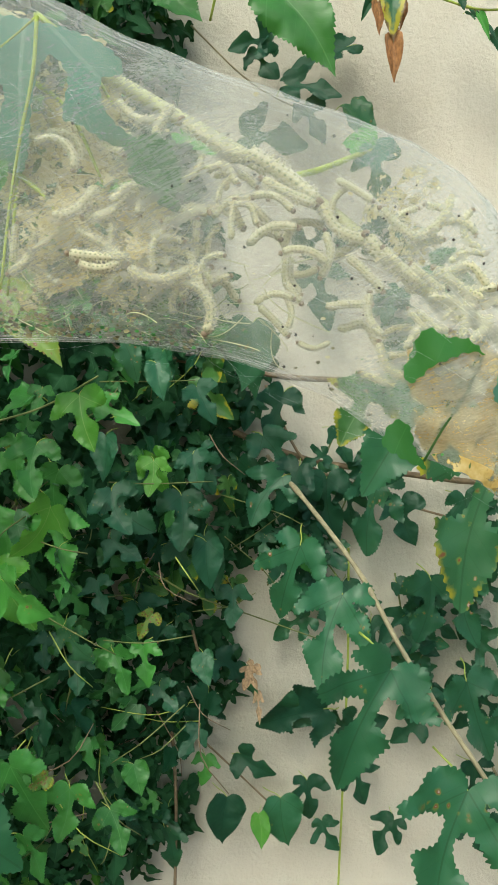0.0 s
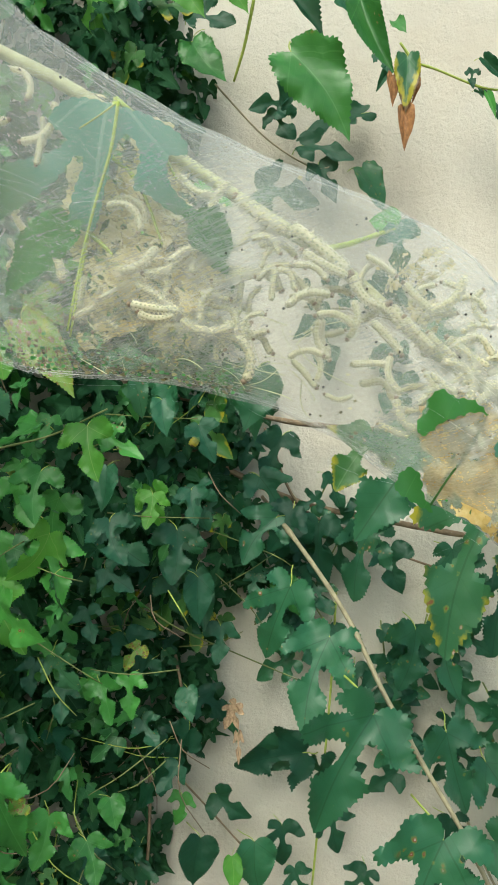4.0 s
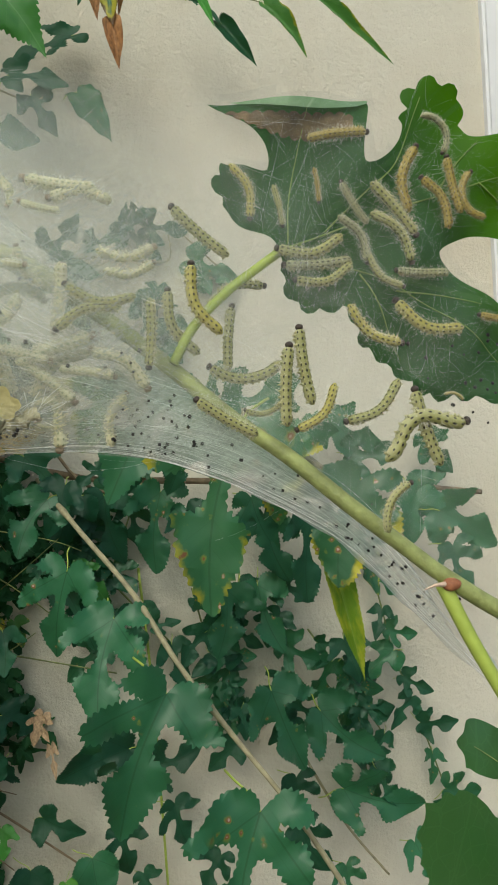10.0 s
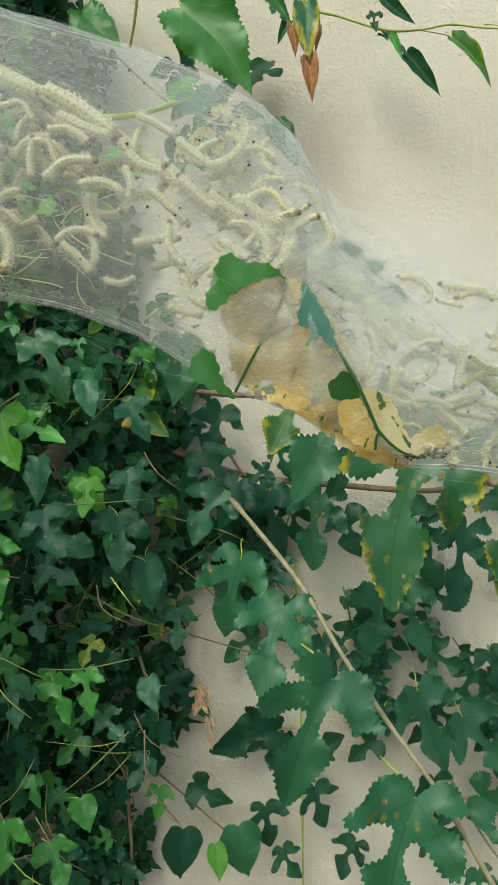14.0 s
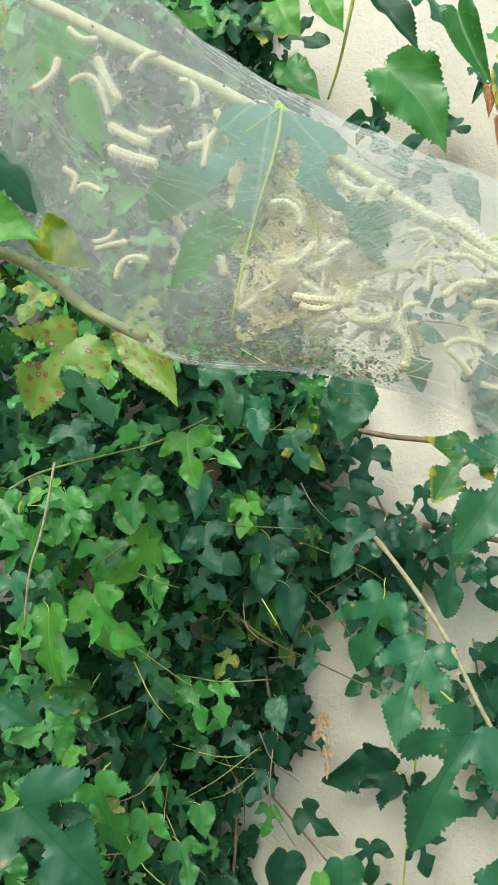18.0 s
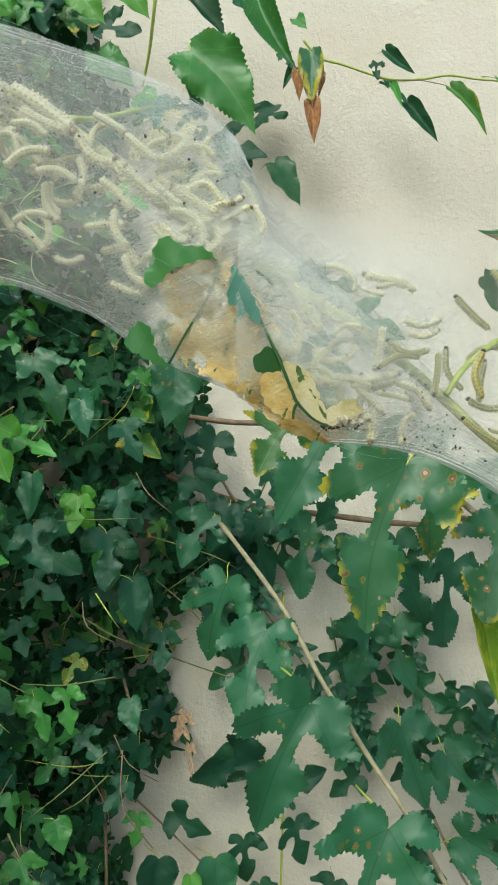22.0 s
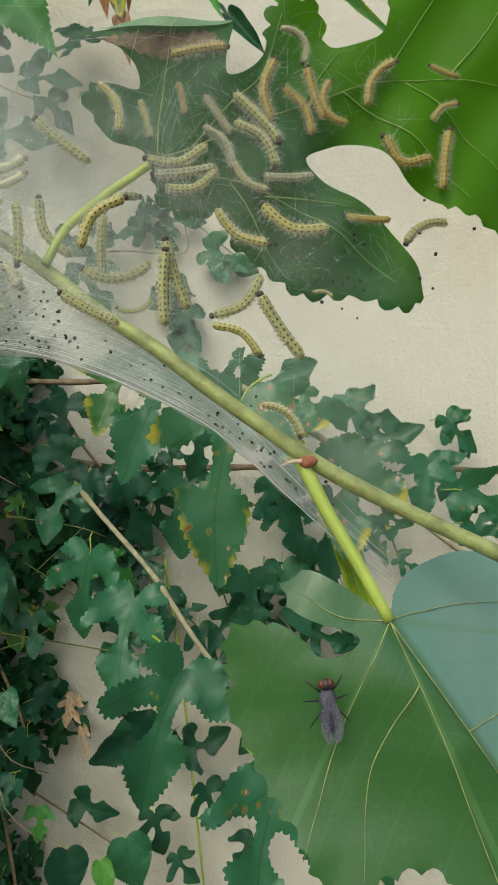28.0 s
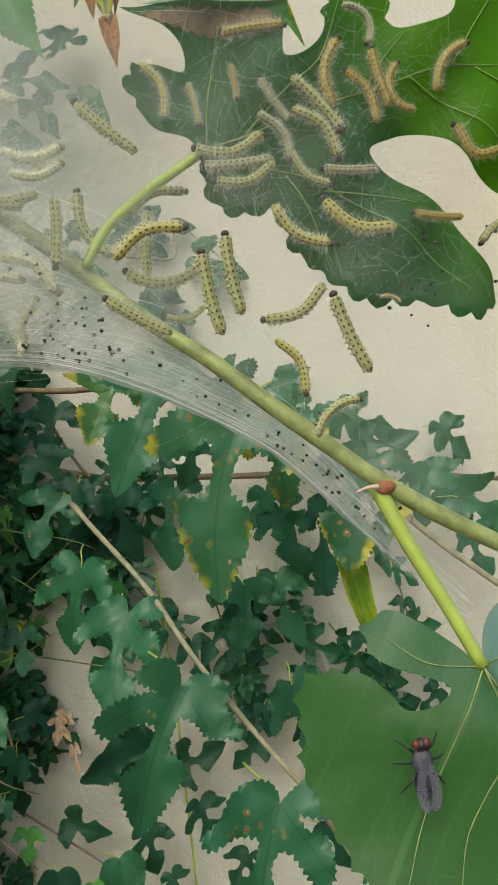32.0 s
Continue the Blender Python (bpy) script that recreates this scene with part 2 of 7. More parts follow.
def silk_material(name, thick, thin, sheen=0.88):
    """Spun silk sheet: fine slanting fibres, partly see-through, denser in patches. u of its map: how dense it is."""
    m, nt, b, out = nodes_of(name)
    v = coords(nt)

    def streaks(angle, along, across, detail):
        turned = mapped(nt, v, (1, 1, 1), (0, radians(angle), 0))
        return noise_node(nt, mapped(nt, turned, (along, across, across)), 1.0, detail, 0.62, 0.5)
    total = None
    for angle, along, across, share in ((24, 30, 1700, 0.32), (36, 50, 2600, 0.22), (4, 50, 2200, 0.16), (-50, 150, 2000, 0.18), (0, 700, 700, 0.12)):
        s = math_node(nt, "MULTIPLY", streaks(angle, along, across, 4), share)
        total = s if total is None else math_node(nt, "ADD", total, s)
    fib = math_node(nt, "MAXIMUM", math_node(nt, "ADD", math_node(nt, "MULTIPLY", math_node(nt, "SUBTRACT", total, 0.5), 2.0), 0.5), 0.0)
    patch = math_node(nt, "ADD", math_node(nt, "MULTIPLY", noise_node(nt, v, 42.0, 4, 0.6, 0.8), 1.5), 0.25)
    dens = math_node(nt, "MULTIPLY", fib, patch)
    fac = math_node(nt, "ADD", math_node(nt, "MULTIPLY", dens, thick), thin)
    sep = node(nt, "ShaderNodeSeparateXYZ")
    nt.links.new(node(nt, "ShaderNodeUVMap").outputs[0], sep.inputs[0])
    fac = math_node(nt, "MULTIPLY", fac, sep.outputs[0])
    fac = math_node(nt, "MINIMUM", math_node(nt, "MAXIMUM", fac, 0.0), 0.92)
    clear = node(nt, "ShaderNodeBsdfTransparent")
    dif = node(nt, "ShaderNodeBsdfDiffuse")
    dif.inputs["Color"].default_value = (sheen * 0.92, sheen, sheen * 0.96, 1)
    tr = node(nt, "ShaderNodeBsdfTranslucent")
    tr.inputs["Color"].default_value = (sheen * 0.97, sheen, sheen * 0.94, 1)
    body = node(nt, "ShaderNodeMixShader")
    body.inputs[0].default_value = 0.45
    nt.links.new(dif.outputs[0], body.inputs[1])
    nt.links.new(tr.outputs[0], body.inputs[2])
    sh = node(nt, "ShaderNodeMixShader")
    nt.links.new(fac, sh.inputs[0])
    nt.links.new(clear.outputs[0], sh.inputs[1])
    nt.links.new(body.outputs[0], sh.inputs[2])
    nt.links.new(sh.outputs[0], out.inputs["Surface"])
    return m


def eaten_material(name, browns, keep_width, greenery, holes=0.0):
    """Skeletonised leaf tissue: ochre window-pane patches, green left along the veins."""
    m, nt, b, out = nodes_of(name)
    uv = node(nt, "ShaderNodeUVMap").outputs[0]
    v = coords(nt)
    sep = node(nt, "ShaderNodeSeparateXYZ")
    nt.links.new(uv, sep.inputs[0])
    au = math_node(nt, "ABSOLUTE", sep.outputs[0])
    climb = math_node(nt, "SUBTRACT", sep.outputs[1], math_node(nt, "MULTIPLY", au, 0.75))
    saw = math_node(nt, "ABSOLUTE", math_node(nt, "SUBTRACT", math_node(nt, "FRACT", math_node(nt, "MULTIPLY", climb, 4.0)), 0.5))
    near = math_node(nt, "MINIMUM", au, math_node(nt, "MULTIPLY", saw, 0.25))
    wob = math_node(nt, "ADD", near, math_node(nt, "MULTIPLY", math_node(nt, "SUBTRACT", noise_node(nt, uv, 14.0, 4), 0.5), 0.09))
    tan = ramp(nt, noise_node(nt, uv, 9.0, 4), (0.3, browns[0]), (0.48, browns[1]), (0.68, browns[2]))
    green = ramp(nt, noise_node(nt, uv, 20.0, 3), (0.3, (0.04, 0.10, 0.02)), (0.7, (0.09, 0.17, 0.04)))
    keep = ramp(nt, wob, (keep_width, (1, 1, 1)), (keep_width + 0.015, (0, 0, 0)))
    patch = ramp(nt, noise_node(nt, uv, 3.3, 3), (1 - greenery, (0, 0, 0)), (1.03 - greenery, (1, 1, 1)))
    col = mix(nt, keep, mix(nt, patch, tan, green), green)
    nt.links.new(col, b.inputs["Base Color"])
    b.inputs["Roughness"].default_value = 0.6
    bump(nt, b, math_node(nt, "ADD", noise_node(nt, uv, 45.0, 4), noise_node(nt, uv, 12.0, 3)), 0.35, 0.003)
    tr = node(nt, "ShaderNodeBsdfTranslucent")
    nt.links.new(col, tr.inputs["Color"])
    sh = node(nt, "ShaderNodeMixShader")
    sh.inputs[0].default_value = 0.35
    nt.links.new(b.outputs[0], sh.inputs[1])
    nt.links.new(tr.outputs[0], sh.inputs[2])
    if holes:
        # chewed through: ragged gaps between the veins
        gap = ramp(nt, math_node(nt, "ADD", math_node(nt, "MULTIPLY", noise_node(nt, uv, 5.5, 5, 0.6), 0.8), math_node(nt, "MULTIPLY", noise_node(nt, uv, 30.0, 3), 0.2)), (0.60 - holes, (0, 0, 0)), (0.63 - holes, (1, 1, 1)))
        cut = node(nt, "ShaderNodeMixShader")
        nt.links.new(gap, cut.inputs[0])
        nt.links.new(sh.outputs[0], cut.inputs[1])
        nt.links.new(node(nt, "ShaderNodeBsdfTransparent").outputs[0], cut.inputs[2])
        sh = cut
    nt.links.new(sh.outputs[0], out.inputs["Surface"])
    return m


def larva_material(name, base, belly, dots):
    """Soft caterpillar skin: pale with rows of dark warts along the back (u: along, v: round)."""
    m, nt, b, out = nodes_of(name)
    uv = node(nt, "ShaderNodeUVMap").outputs[0]
    sep = node(nt, "ShaderNodeSeparateXYZ")
    nt.links.new(uv, sep.inputs[0])
    v = coords(nt)
    around = math_node(nt, "ABSOLUTE", math_node(nt, "SUBTRACT", sep.outputs[1], 0.5))
    skin = mix(nt, ramp(nt, around, (0.08, (1, 1, 1)), (0.30, (0, 0, 0))), belly, base)
    skin = mix(nt, math_node(nt, "MULTIPLY", noise_node(nt, v, 1400.0, 3), 0.35), skin, tuple(c * 0.7 for c in base))
    if dots:
        along = math_node(nt, "ABSOLUTE", math_node(nt, "SUBTRACT", math_node(nt, "FRACT", math_node(nt, "MULTIPLY", sep.outputs[0], 12.0)), 0.5))
        for row, size in ((0.07, 0.027), (0.20, 0.021)):
            dv = math_node(nt, "SUBTRACT", around, row)
            du = math_node(nt, "MULTIPLY", along, 0.11)
            d = math_node(nt, "SQRT", math_node(nt, "ADD", math_node(nt, "MULTIPLY", dv, dv), math_node(nt, "MULTIPLY", du, du)))
            skin = mix(nt, ramp(nt, d, (size * 0.7, (1, 1, 1)), (size * 1.3, (0, 0, 0))), skin, dots)
    nt.links.new(skin, b.inputs["Base Color"])
    b.inputs["Roughness"].default_value = 0.55
    b.inputs["Subsurface Weight"].default_value = 0.25
    b.inputs["Subsurface Radius"].default_value = (0.002, 0.0015, 0.0008)
    b.inputs["Subsurface Scale"].default_value = 0.5
    return m


M_PLASTER = plaster()
M_LEAF = leaf_material("leaf_green", (0.022, 0.118, 0.028), (0.072, 0.295, 0.052), (0.10, 0.30, 0.08), spots=-0.02)
M_LEAF_BLUE = leaf_material("leaf_bluegreen", (0.010, 0.068, 0.032), (0.030, 0.144, 0.067), (0.006, 0.040, 0.019), spots=0.02, rough=0.38, gloss=0.42)
M_LEAF_FRESH = leaf_material("leaf_fresh", (0.060, 0.235, 0.030), (0.130, 0.380, 0.055), (0.26, 0.44, 0.12), 0.32)
# darker copy of the leaf greens, with shade put into the colour
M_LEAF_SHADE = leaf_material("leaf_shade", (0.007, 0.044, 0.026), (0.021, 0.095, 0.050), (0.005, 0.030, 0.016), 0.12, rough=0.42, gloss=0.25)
M_LEAF_SPOT = leaf_material("leaf_spotted", (0.014, 0.070, 0.034), (0.038, 0.140, 0.060), (0.012, 0.055, 0.028), 0.2, spots=0.14, lesion=0.65, gloss=0.42)
M_LEAF_BLIGHT = leaf_material("leaf_blighted", (0.016, 0.080, 0.038), (0.044, 0.165, 0.070), (0.012, 0.055, 0.028), 0.2, spots=0.27, lesion=1.0, rim=-0.06, gloss=0.45)
M_LEAF_RUST = leaf_material("leaf_rusty", (0.085, 0.20, 0.035), (0.18, 0.31, 0.05), (0.22, 0.32, 0.1), 0.28, spots=0.46, age=0.07, lesion=1.8)
M_LEAF_YELLOW = leaf_material("leaf_yellowing", (0.09, 0.20, 0.02), (0.19, 0.30, 0.03), (0.3, 0.35, 0.1), 0.3, age=0.12, spots=0.05)
M_LEAF_WITHER = leaf_material("leaf_withering", (0.016, 0.080, 0.040), (0.050, 0.180, 0.080), (0.12, 0.26, 0.12), 0.22, rim=0.10)
M_LEAF_WILT = leaf_material("leaf_wilting", (0.030, 0.110, 0.030), (0.080, 0.220, 0.060), (0.14, 0.26, 0.10), 0.25, rim=-0.04)
# inner leaves darkened and dulled: the gaps' shade is in their colour
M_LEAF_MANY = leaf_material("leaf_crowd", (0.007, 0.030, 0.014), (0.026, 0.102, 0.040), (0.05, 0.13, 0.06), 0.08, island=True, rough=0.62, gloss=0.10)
M_LEAF_MID = leaf_material("leaf_small", (0.015, 0.078, 0.028), (0.058, 0.245, 0.060), (0.12, 0.30, 0.11), 0.15, island=True)
M_LITTER = plain("leaf_litter", (0.17, 0.16, 0.075), 0.8, 0.6, 300, 0.5)
M_LEAF_TEAL = leaf_material("leaf_teal", (0.045, 0.17, 0.135), (0.09, 0.25, 0.20), (0.30, 0.45, 0.36), 0.25, relief=0.15, lobes=(0.012, 0.085, 0.022))
M_LEAF_LOBE = leaf_material("leaf_lobe", (0.010, 0.060, 0.016), (0.030, 0.120, 0.032), (0.06, 0.16, 0.05), 0.2, rough=0.5, gloss=0.2, relief=0.15)
M_LEAF_DRY = plain("leaf_dry", (0.30, 0.21, 0.12), 0.7, 0.45, 9)
M_LEAF_RUSSET = plain("leaf_russet", (0.34, 0.17, 0.065), 0.7, 0.50, 7)
M_LEAF_NEAR = leaf_material("leaf_near", (0.010, 0.048, 0.022), (0.022, 0.082, 0.030), (0.07, 0.16, 0.05), 0.30, rough=0.50, gloss=0.15, relief=0.12, backlit_tip=(0.060, 0.180, 0.004), net_show=0.25, through=(0.10, 0.32, 0.002))
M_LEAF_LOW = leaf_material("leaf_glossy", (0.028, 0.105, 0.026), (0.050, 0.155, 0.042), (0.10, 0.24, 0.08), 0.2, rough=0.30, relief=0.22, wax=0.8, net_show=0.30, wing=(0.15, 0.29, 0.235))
M_VEIN = plain("leaf_vein", (0.20, 0.32, 0.06), 0.5, 0.2, 200, 0.1)
M_GRAZED = plain("grazed_tissue", (0.120, 0.085, 0.040), 0.7, 0.45, 420, 0.4)
M_LEAF_PALE = leaf_material("leaf_underside", (0.18, 0.32, 0.16), (0.26, 0.42, 0.24), (0.45, 0.58, 0.4), 0.3)
M_EATEN = eaten_material("eaten_leaf", ((0.54, 0.44, 0.18), (0.68, 0.62, 0.36), (0.78, 0.74, 0.54)), -0.03, 0.30, 0.11)
M_TISSUE = eaten_material("grazed_leaf", ((0.44, 0.29, 0.06), (0.60, 0.45, 0.16), (0.74, 0.66, 0.38)), -0.03, 0.36, 0.04)
M_YELLOW = eaten_material("yellow_panel", ((0.50, 0.44, 0.18), (0.60, 0.55, 0.28), (0.66, 0.62, 0.38)), -0.03, 0.28)
M_OCHRE = eaten_material("ochre_leaf", ((0.46, 0.29, 0.06), (0.56, 0.42, 0.14), (0.62, 0.55, 0.26)), -0.03, 0.30)
M_STEM = plain("stem_green", (0.27, 0.31, 0.11), 0.5, 0.4, 260, 0.4)
M_PETIOLE = plain("petiole_green", (0.36, 0.46, 0.08), 0.45, 0.2, 150, 0.2)
M_SHOOT = plain("shoot_green", (0.16, 0.20, 0.06), 0.6, 0.3, 100, 0.3)
M_BARK = plain("bark_brown", (0.20, 0.15, 0.09), 0.8, 0.35, 90, 0.6, dist=0.002)
M_TWIG = plain("twig_tan", (0.31, 0.28, 0.17), 0.7, 0.3, 110, 0.5, dist=0.001)
M_BUD = plain("bud_brown", (0.34, 0.13, 0.06), 0.6, 0.35, 900, 0.5)
M_THORN = plain("bud_scale", (0.62, 0.46, 0.36), 0.6, 0.2, 900, 0.3)
M_FRASS = plain("frass", (0.022, 0.020, 0.018), 0.8, 0.4, 2500, 0.6)
M_HEAD = plain("larva_head", (0.06, 0.045, 0.035), 0.35, 0.5, 1500, 0.3)
M_HEAD_PALE = plain("larva_head_pale", (0.26, 0.20, 0.13), 0.4, 0.4, 1500, 0.3)
M_HAIR = plain("larva_hair", (0.72, 0.70, 0.60), 0.5, 0.1, 900, 0.0)
M_LARVA = larva_material("larva_skin", (0.33, 0.34, 0.13), (0.48, 0.47, 0.26), (0.02, 0.018, 0.015))
M_LARVA_YELLOW = larva_material("larva_yellow", (0.42, 0.39, 0.105), (0.52, 0.49, 0.24), (0.02, 0.018, 0.015))
M_LARVA_BROWN = larva_material("larva_brown", (0.33, 0.26, 0.055), (0.42, 0.34, 0.11), (0.03, 0.022, 0.014))
M_LARVA_GREY = larva_material("larva_grey", (0.31, 0.32, 0.18), (0.45, 0.45, 0.29), (0.03, 0.028, 0.022))
M_LARVA_PALE = larva_material("larva_pale", (0.58, 0.57, 0.37), (0.68, 0.66, 0.48), (0.26, 0.30, 0.17))
M_SILK = silk_material("silk_nest", 0.37, 0.09)
M_SILK_THIN = silk_material("silk_veil", 0.27, 0.03)
M_LEAF_WEB = silk_material("leaf_web", 0.19, 0.0, 0.80)
M_SKIN = plain("cast_skin", (0.46, 0.44, 0.29), 0.8, 0.35, 700, 0.7, dist=0.0006)
M_CRUST = plain("silk_crust", (0.46, 0.48, 0.28), 0.8, 0.18, 420, 0.3, dist=0.0006)
M_THREAD = plain("silk_thread", (0.80, 0.81, 0.80), 0.5, 0.05, 300, 0.0)
M_SOIL = plain("soil", (0.10, 0.075, 0.05), 0.9, 0.4, 6, 0.6, dist=0.02)
M_WHITE = plain("white_paint", (0.78, 0.80, 0.82), 0.6, 0.05, 8, 0.1)
M_FLY_DARK = plain("fly_dark", (0.018, 0.018, 0.024), 0.4, 0.4, 900, 0.3)
M_FLY_GREY = plain("fly_grey", (0.07, 0.07, 0.09), 0.5, 0.5, 1800, 0.3)
M_FLY_EYE = plain("fly_eye", (0.12, 0.025, 0.014), 0.3, 0.2, 2000, 0.2)


def wing_material():
    m, nt, b, out = nodes_of("fly_wing")
    b.inputs["Base Color"].default_value = (0.14, 0.14, 0.18, 1)
    b.inputs["Roughness"].default_value = 0.25
    clear = node(nt, "ShaderNodeBsdfTransparent")
    sh = node(nt, "ShaderNodeMixShader")
    w = node(nt, "ShaderNodeTexVoronoi", feature="DISTANCE_TO_EDGE")
    w.inputs["Scale"].default_value = 500.0
    nt.links.new(coords(nt), w.inputs["Vector"])
    nt.links.new(ramp(nt, w.outputs[0], (0.02, (0.8, 0.8, 0.8)), (0.06, (0.6, 0.6, 0.6))), sh.inputs[0])
    nt.links.new(clear.outputs[0], sh.inputs[1])
    nt.links.new(b.outputs[0], sh.inputs[2])
    nt.links.new(sh.outputs[0], out.inputs["Surface"])
    return m


M_WING = wing_material()


# ---- mesh helpers ----
def mesh_of(bm, name, smooth=True):
    me = bpy.data.meshes.new(name)
    bm.to_mesh(me)
    bm.free()
    if smooth:
        me.polygons.foreach_set("use_smooth", [True] * len(me.polygons))
    return me


def raw_mesh(name, verts, faces, uvs=None, smooth=True):
    me = bpy.data.meshes.new(name)
    me.from_pydata([tuple(v) for v in verts], [], faces)
    if uvs is not None:
        lay = me.uv_layers.new(name="UVMap")
        for loop in me.loops:
            lay.data[loop.index].uv = uvs[loop.vertex_index]
    if smooth:
        me.polygons.foreach_set("use_smooth", [True] * len(me.polygons))
    me.update()
    return me


def add(name, me, material, parent=None, m=None, label=""):
    ob = new(name, me)
    if material and not me.materials:
        me.materials.append(material)
    if parent:
        ob.parent = parent
    if m is not None:
        ob.matrix_basis = m
    return tagged(ob, label) if label else ob


def thing(name, label, category, group="", kind="", at=(0, 0, 0)):
    ob = new(name)
    ob.empty_display_size = 0.02
    ob.location = at
    return tagged(ob, label, category, group, kind)


def smooth_path(points, steps=6):
    """Catmull-Rom curve through the points."""
    p = [Vector(q) for q in points]
    p = [p[0] * 2 - p[1]] + p + [p[-1] * 2 - p[-2]]
    out = []
    for i in range(1, len(p) - 2):
        a, b, c, d = p[i - 1:i + 3]
        for k in range(steps):
            t = k / steps
            out.append(0.5 * (2 * b + (c - a) * t + (2 * a - 5 * b + 4 * c - d) * t * t + (3 * b - a - 3 * c + d) * t ** 3))
    out.append(p[-2])
    return out


def tube(points, radius, sides=8, steps=6, wobble=0.0, knots=0):
    """A round rod along a curve. radius: one value or one for each end."""
    c = smooth_path(points, steps) if steps > 1 else [Vector(q) for q in points]
    r0, r1 = radius if isinstance(radius, tuple) else (radius, radius)
    n = len(c)
    verts, faces = [], []
    for i, q in enumerate(c):
        d = (c[min(i + 1, n - 1)] - c[max(i - 1, 0)]).normalized()
        s = d.cross(Vector((0, 1, 0.13)))
        s = s.normalized() if s.length > 1e-4 else Vector((1, 0, 0))
        u = s.cross(d)
        f = i / (n - 1)
        r = r0 + (r1 - r0) * f
        if wobble:
            r *= 1 + wobble * noise.noise(q * 60)
        if knots and i % knots == knots // 2:
            r *= 1.28
        for k in range(sides):
            a = 2 * math.pi * k / sides
            verts.append(q + (s * math.cos(a) + u * math.sin(a)) * r)
    for i in range(n - 1):
        for k in range(sides):
            k2 = (k + 1) % sides
            faces.append((i * sides + k, i * sides + k2, (i + 1) * sides + k2, (i + 1) * sides + k))
    faces.append(tuple(range(sides - 1, -1, -1)))
    faces.append(tuple((n - 1) * sides + k for k in range(sides)))
    return verts, faces


def rod(name, points, radius, material, parent=None, label="", **kw):
    v, f = tube(points, radius, **kw)
    return add(name, raw_mesh(name, v, f), material, parent, label=label)


# ---- leaves ----
# right half of each blade shape, base to tip, for a midrib of length 1
LEAF_HALF = {
    "heart": [(0, 0), (0.10, -0.07), (0.24, -0.06), (0.36, 0.06), (0.40, 0.24), (0.36, 0.44), (0.25, 0.64), (0.12, 0.82), (0.045, 0.92), (0, 1)],
    "three": [(0, 0), (0.08, -0.09), (0.20, -0.12), (0.33, -0.05), (0.43, 0.10), (0.51, 0.27), (0.40, 0.30), (0.27, 0.29), (0.135, 0.29), (0.100, 0.36), (0.135, 0.47), (0.225, 0.57), (0.22, 0.67), (0.13, 0.84), (0.05, 0.95), (0, 1)],
    "deep": [(0, 0), (0.05, -0.09), (0.15, -0.14), (0.27, -0.12), (0.36, -0.03), (0.42, 0.09), (0.52, 0.25), (0.44, 0.29), (0.34, 0.27), (0.24, 0.22), (0.15, 0.19), (0.085, 0.225), (0.065, 0.33), (0.085, 0.42), (0.15, 0.47), (0.25, 0.52),
             (0.24, 0.60), (0.20, 0.69), (0.13, 0.82), (0.05, 0.95), (0, 1)],
    "cut": [(0, 0), (0.05, -0.08), (0.15, -0.15), (0.28, -0.13), (0.37, -0.02), (0.30, 0.05), (0.16, 0.07), (0.22, 0.11), (0.38, 0.19), (0.50, 0.36), (0.46, 0.46), (0.34, 0.42), (0.21, 0.33), (0.11, 0.28), (0.06, 0.31), (0.055, 0.41),
            (0.10, 0.52), (0.20, 0.60), (0.235, 0.68), (0.18, 0.80), (0.08, 0.93), (0, 1)],
}


def leaf_edge(kind, rng, teeth, pitch):
    """One half of the margin: lobes, bays and forward-pointing teeth."""
    if kind != "heart" and rng.random() < 0.30:
        kind = {"deep": "cut", "three": "deep"}[kind]
    half = LEAF_HALF[kind]
    pts = [(x * (1 + rng.uniform(-0.09, 0.09)), 0, y + (rng.uniform(-0.025, 0.025) if 0 < i < len(half) - 1 else 0)) for i, (x, y) in enumerate(half)]
    line = smooth_path(pts, 6)
    out, walked = [], 0.0
    for p, q in zip(line, line[1:]):
        d = q - p
        n = max(1, int(d.length / (pitch / 4)))
        side = Vector((d.z, 0, -d.x)).normalized()
        for k in range(n):
            s = ((walked + d.length * k / n) / pitch) % 1
            amp = teeth * min(1.0, abs(p.x) * 9)
            r = p + d * (k / n) + side * amp * (0.55 * math.sin(math.pi * s ** 1.5) + 0.25 * s - 0.3)
            out.append((max(r.x, 0.0), r.z))
        walked += d.length
    return out


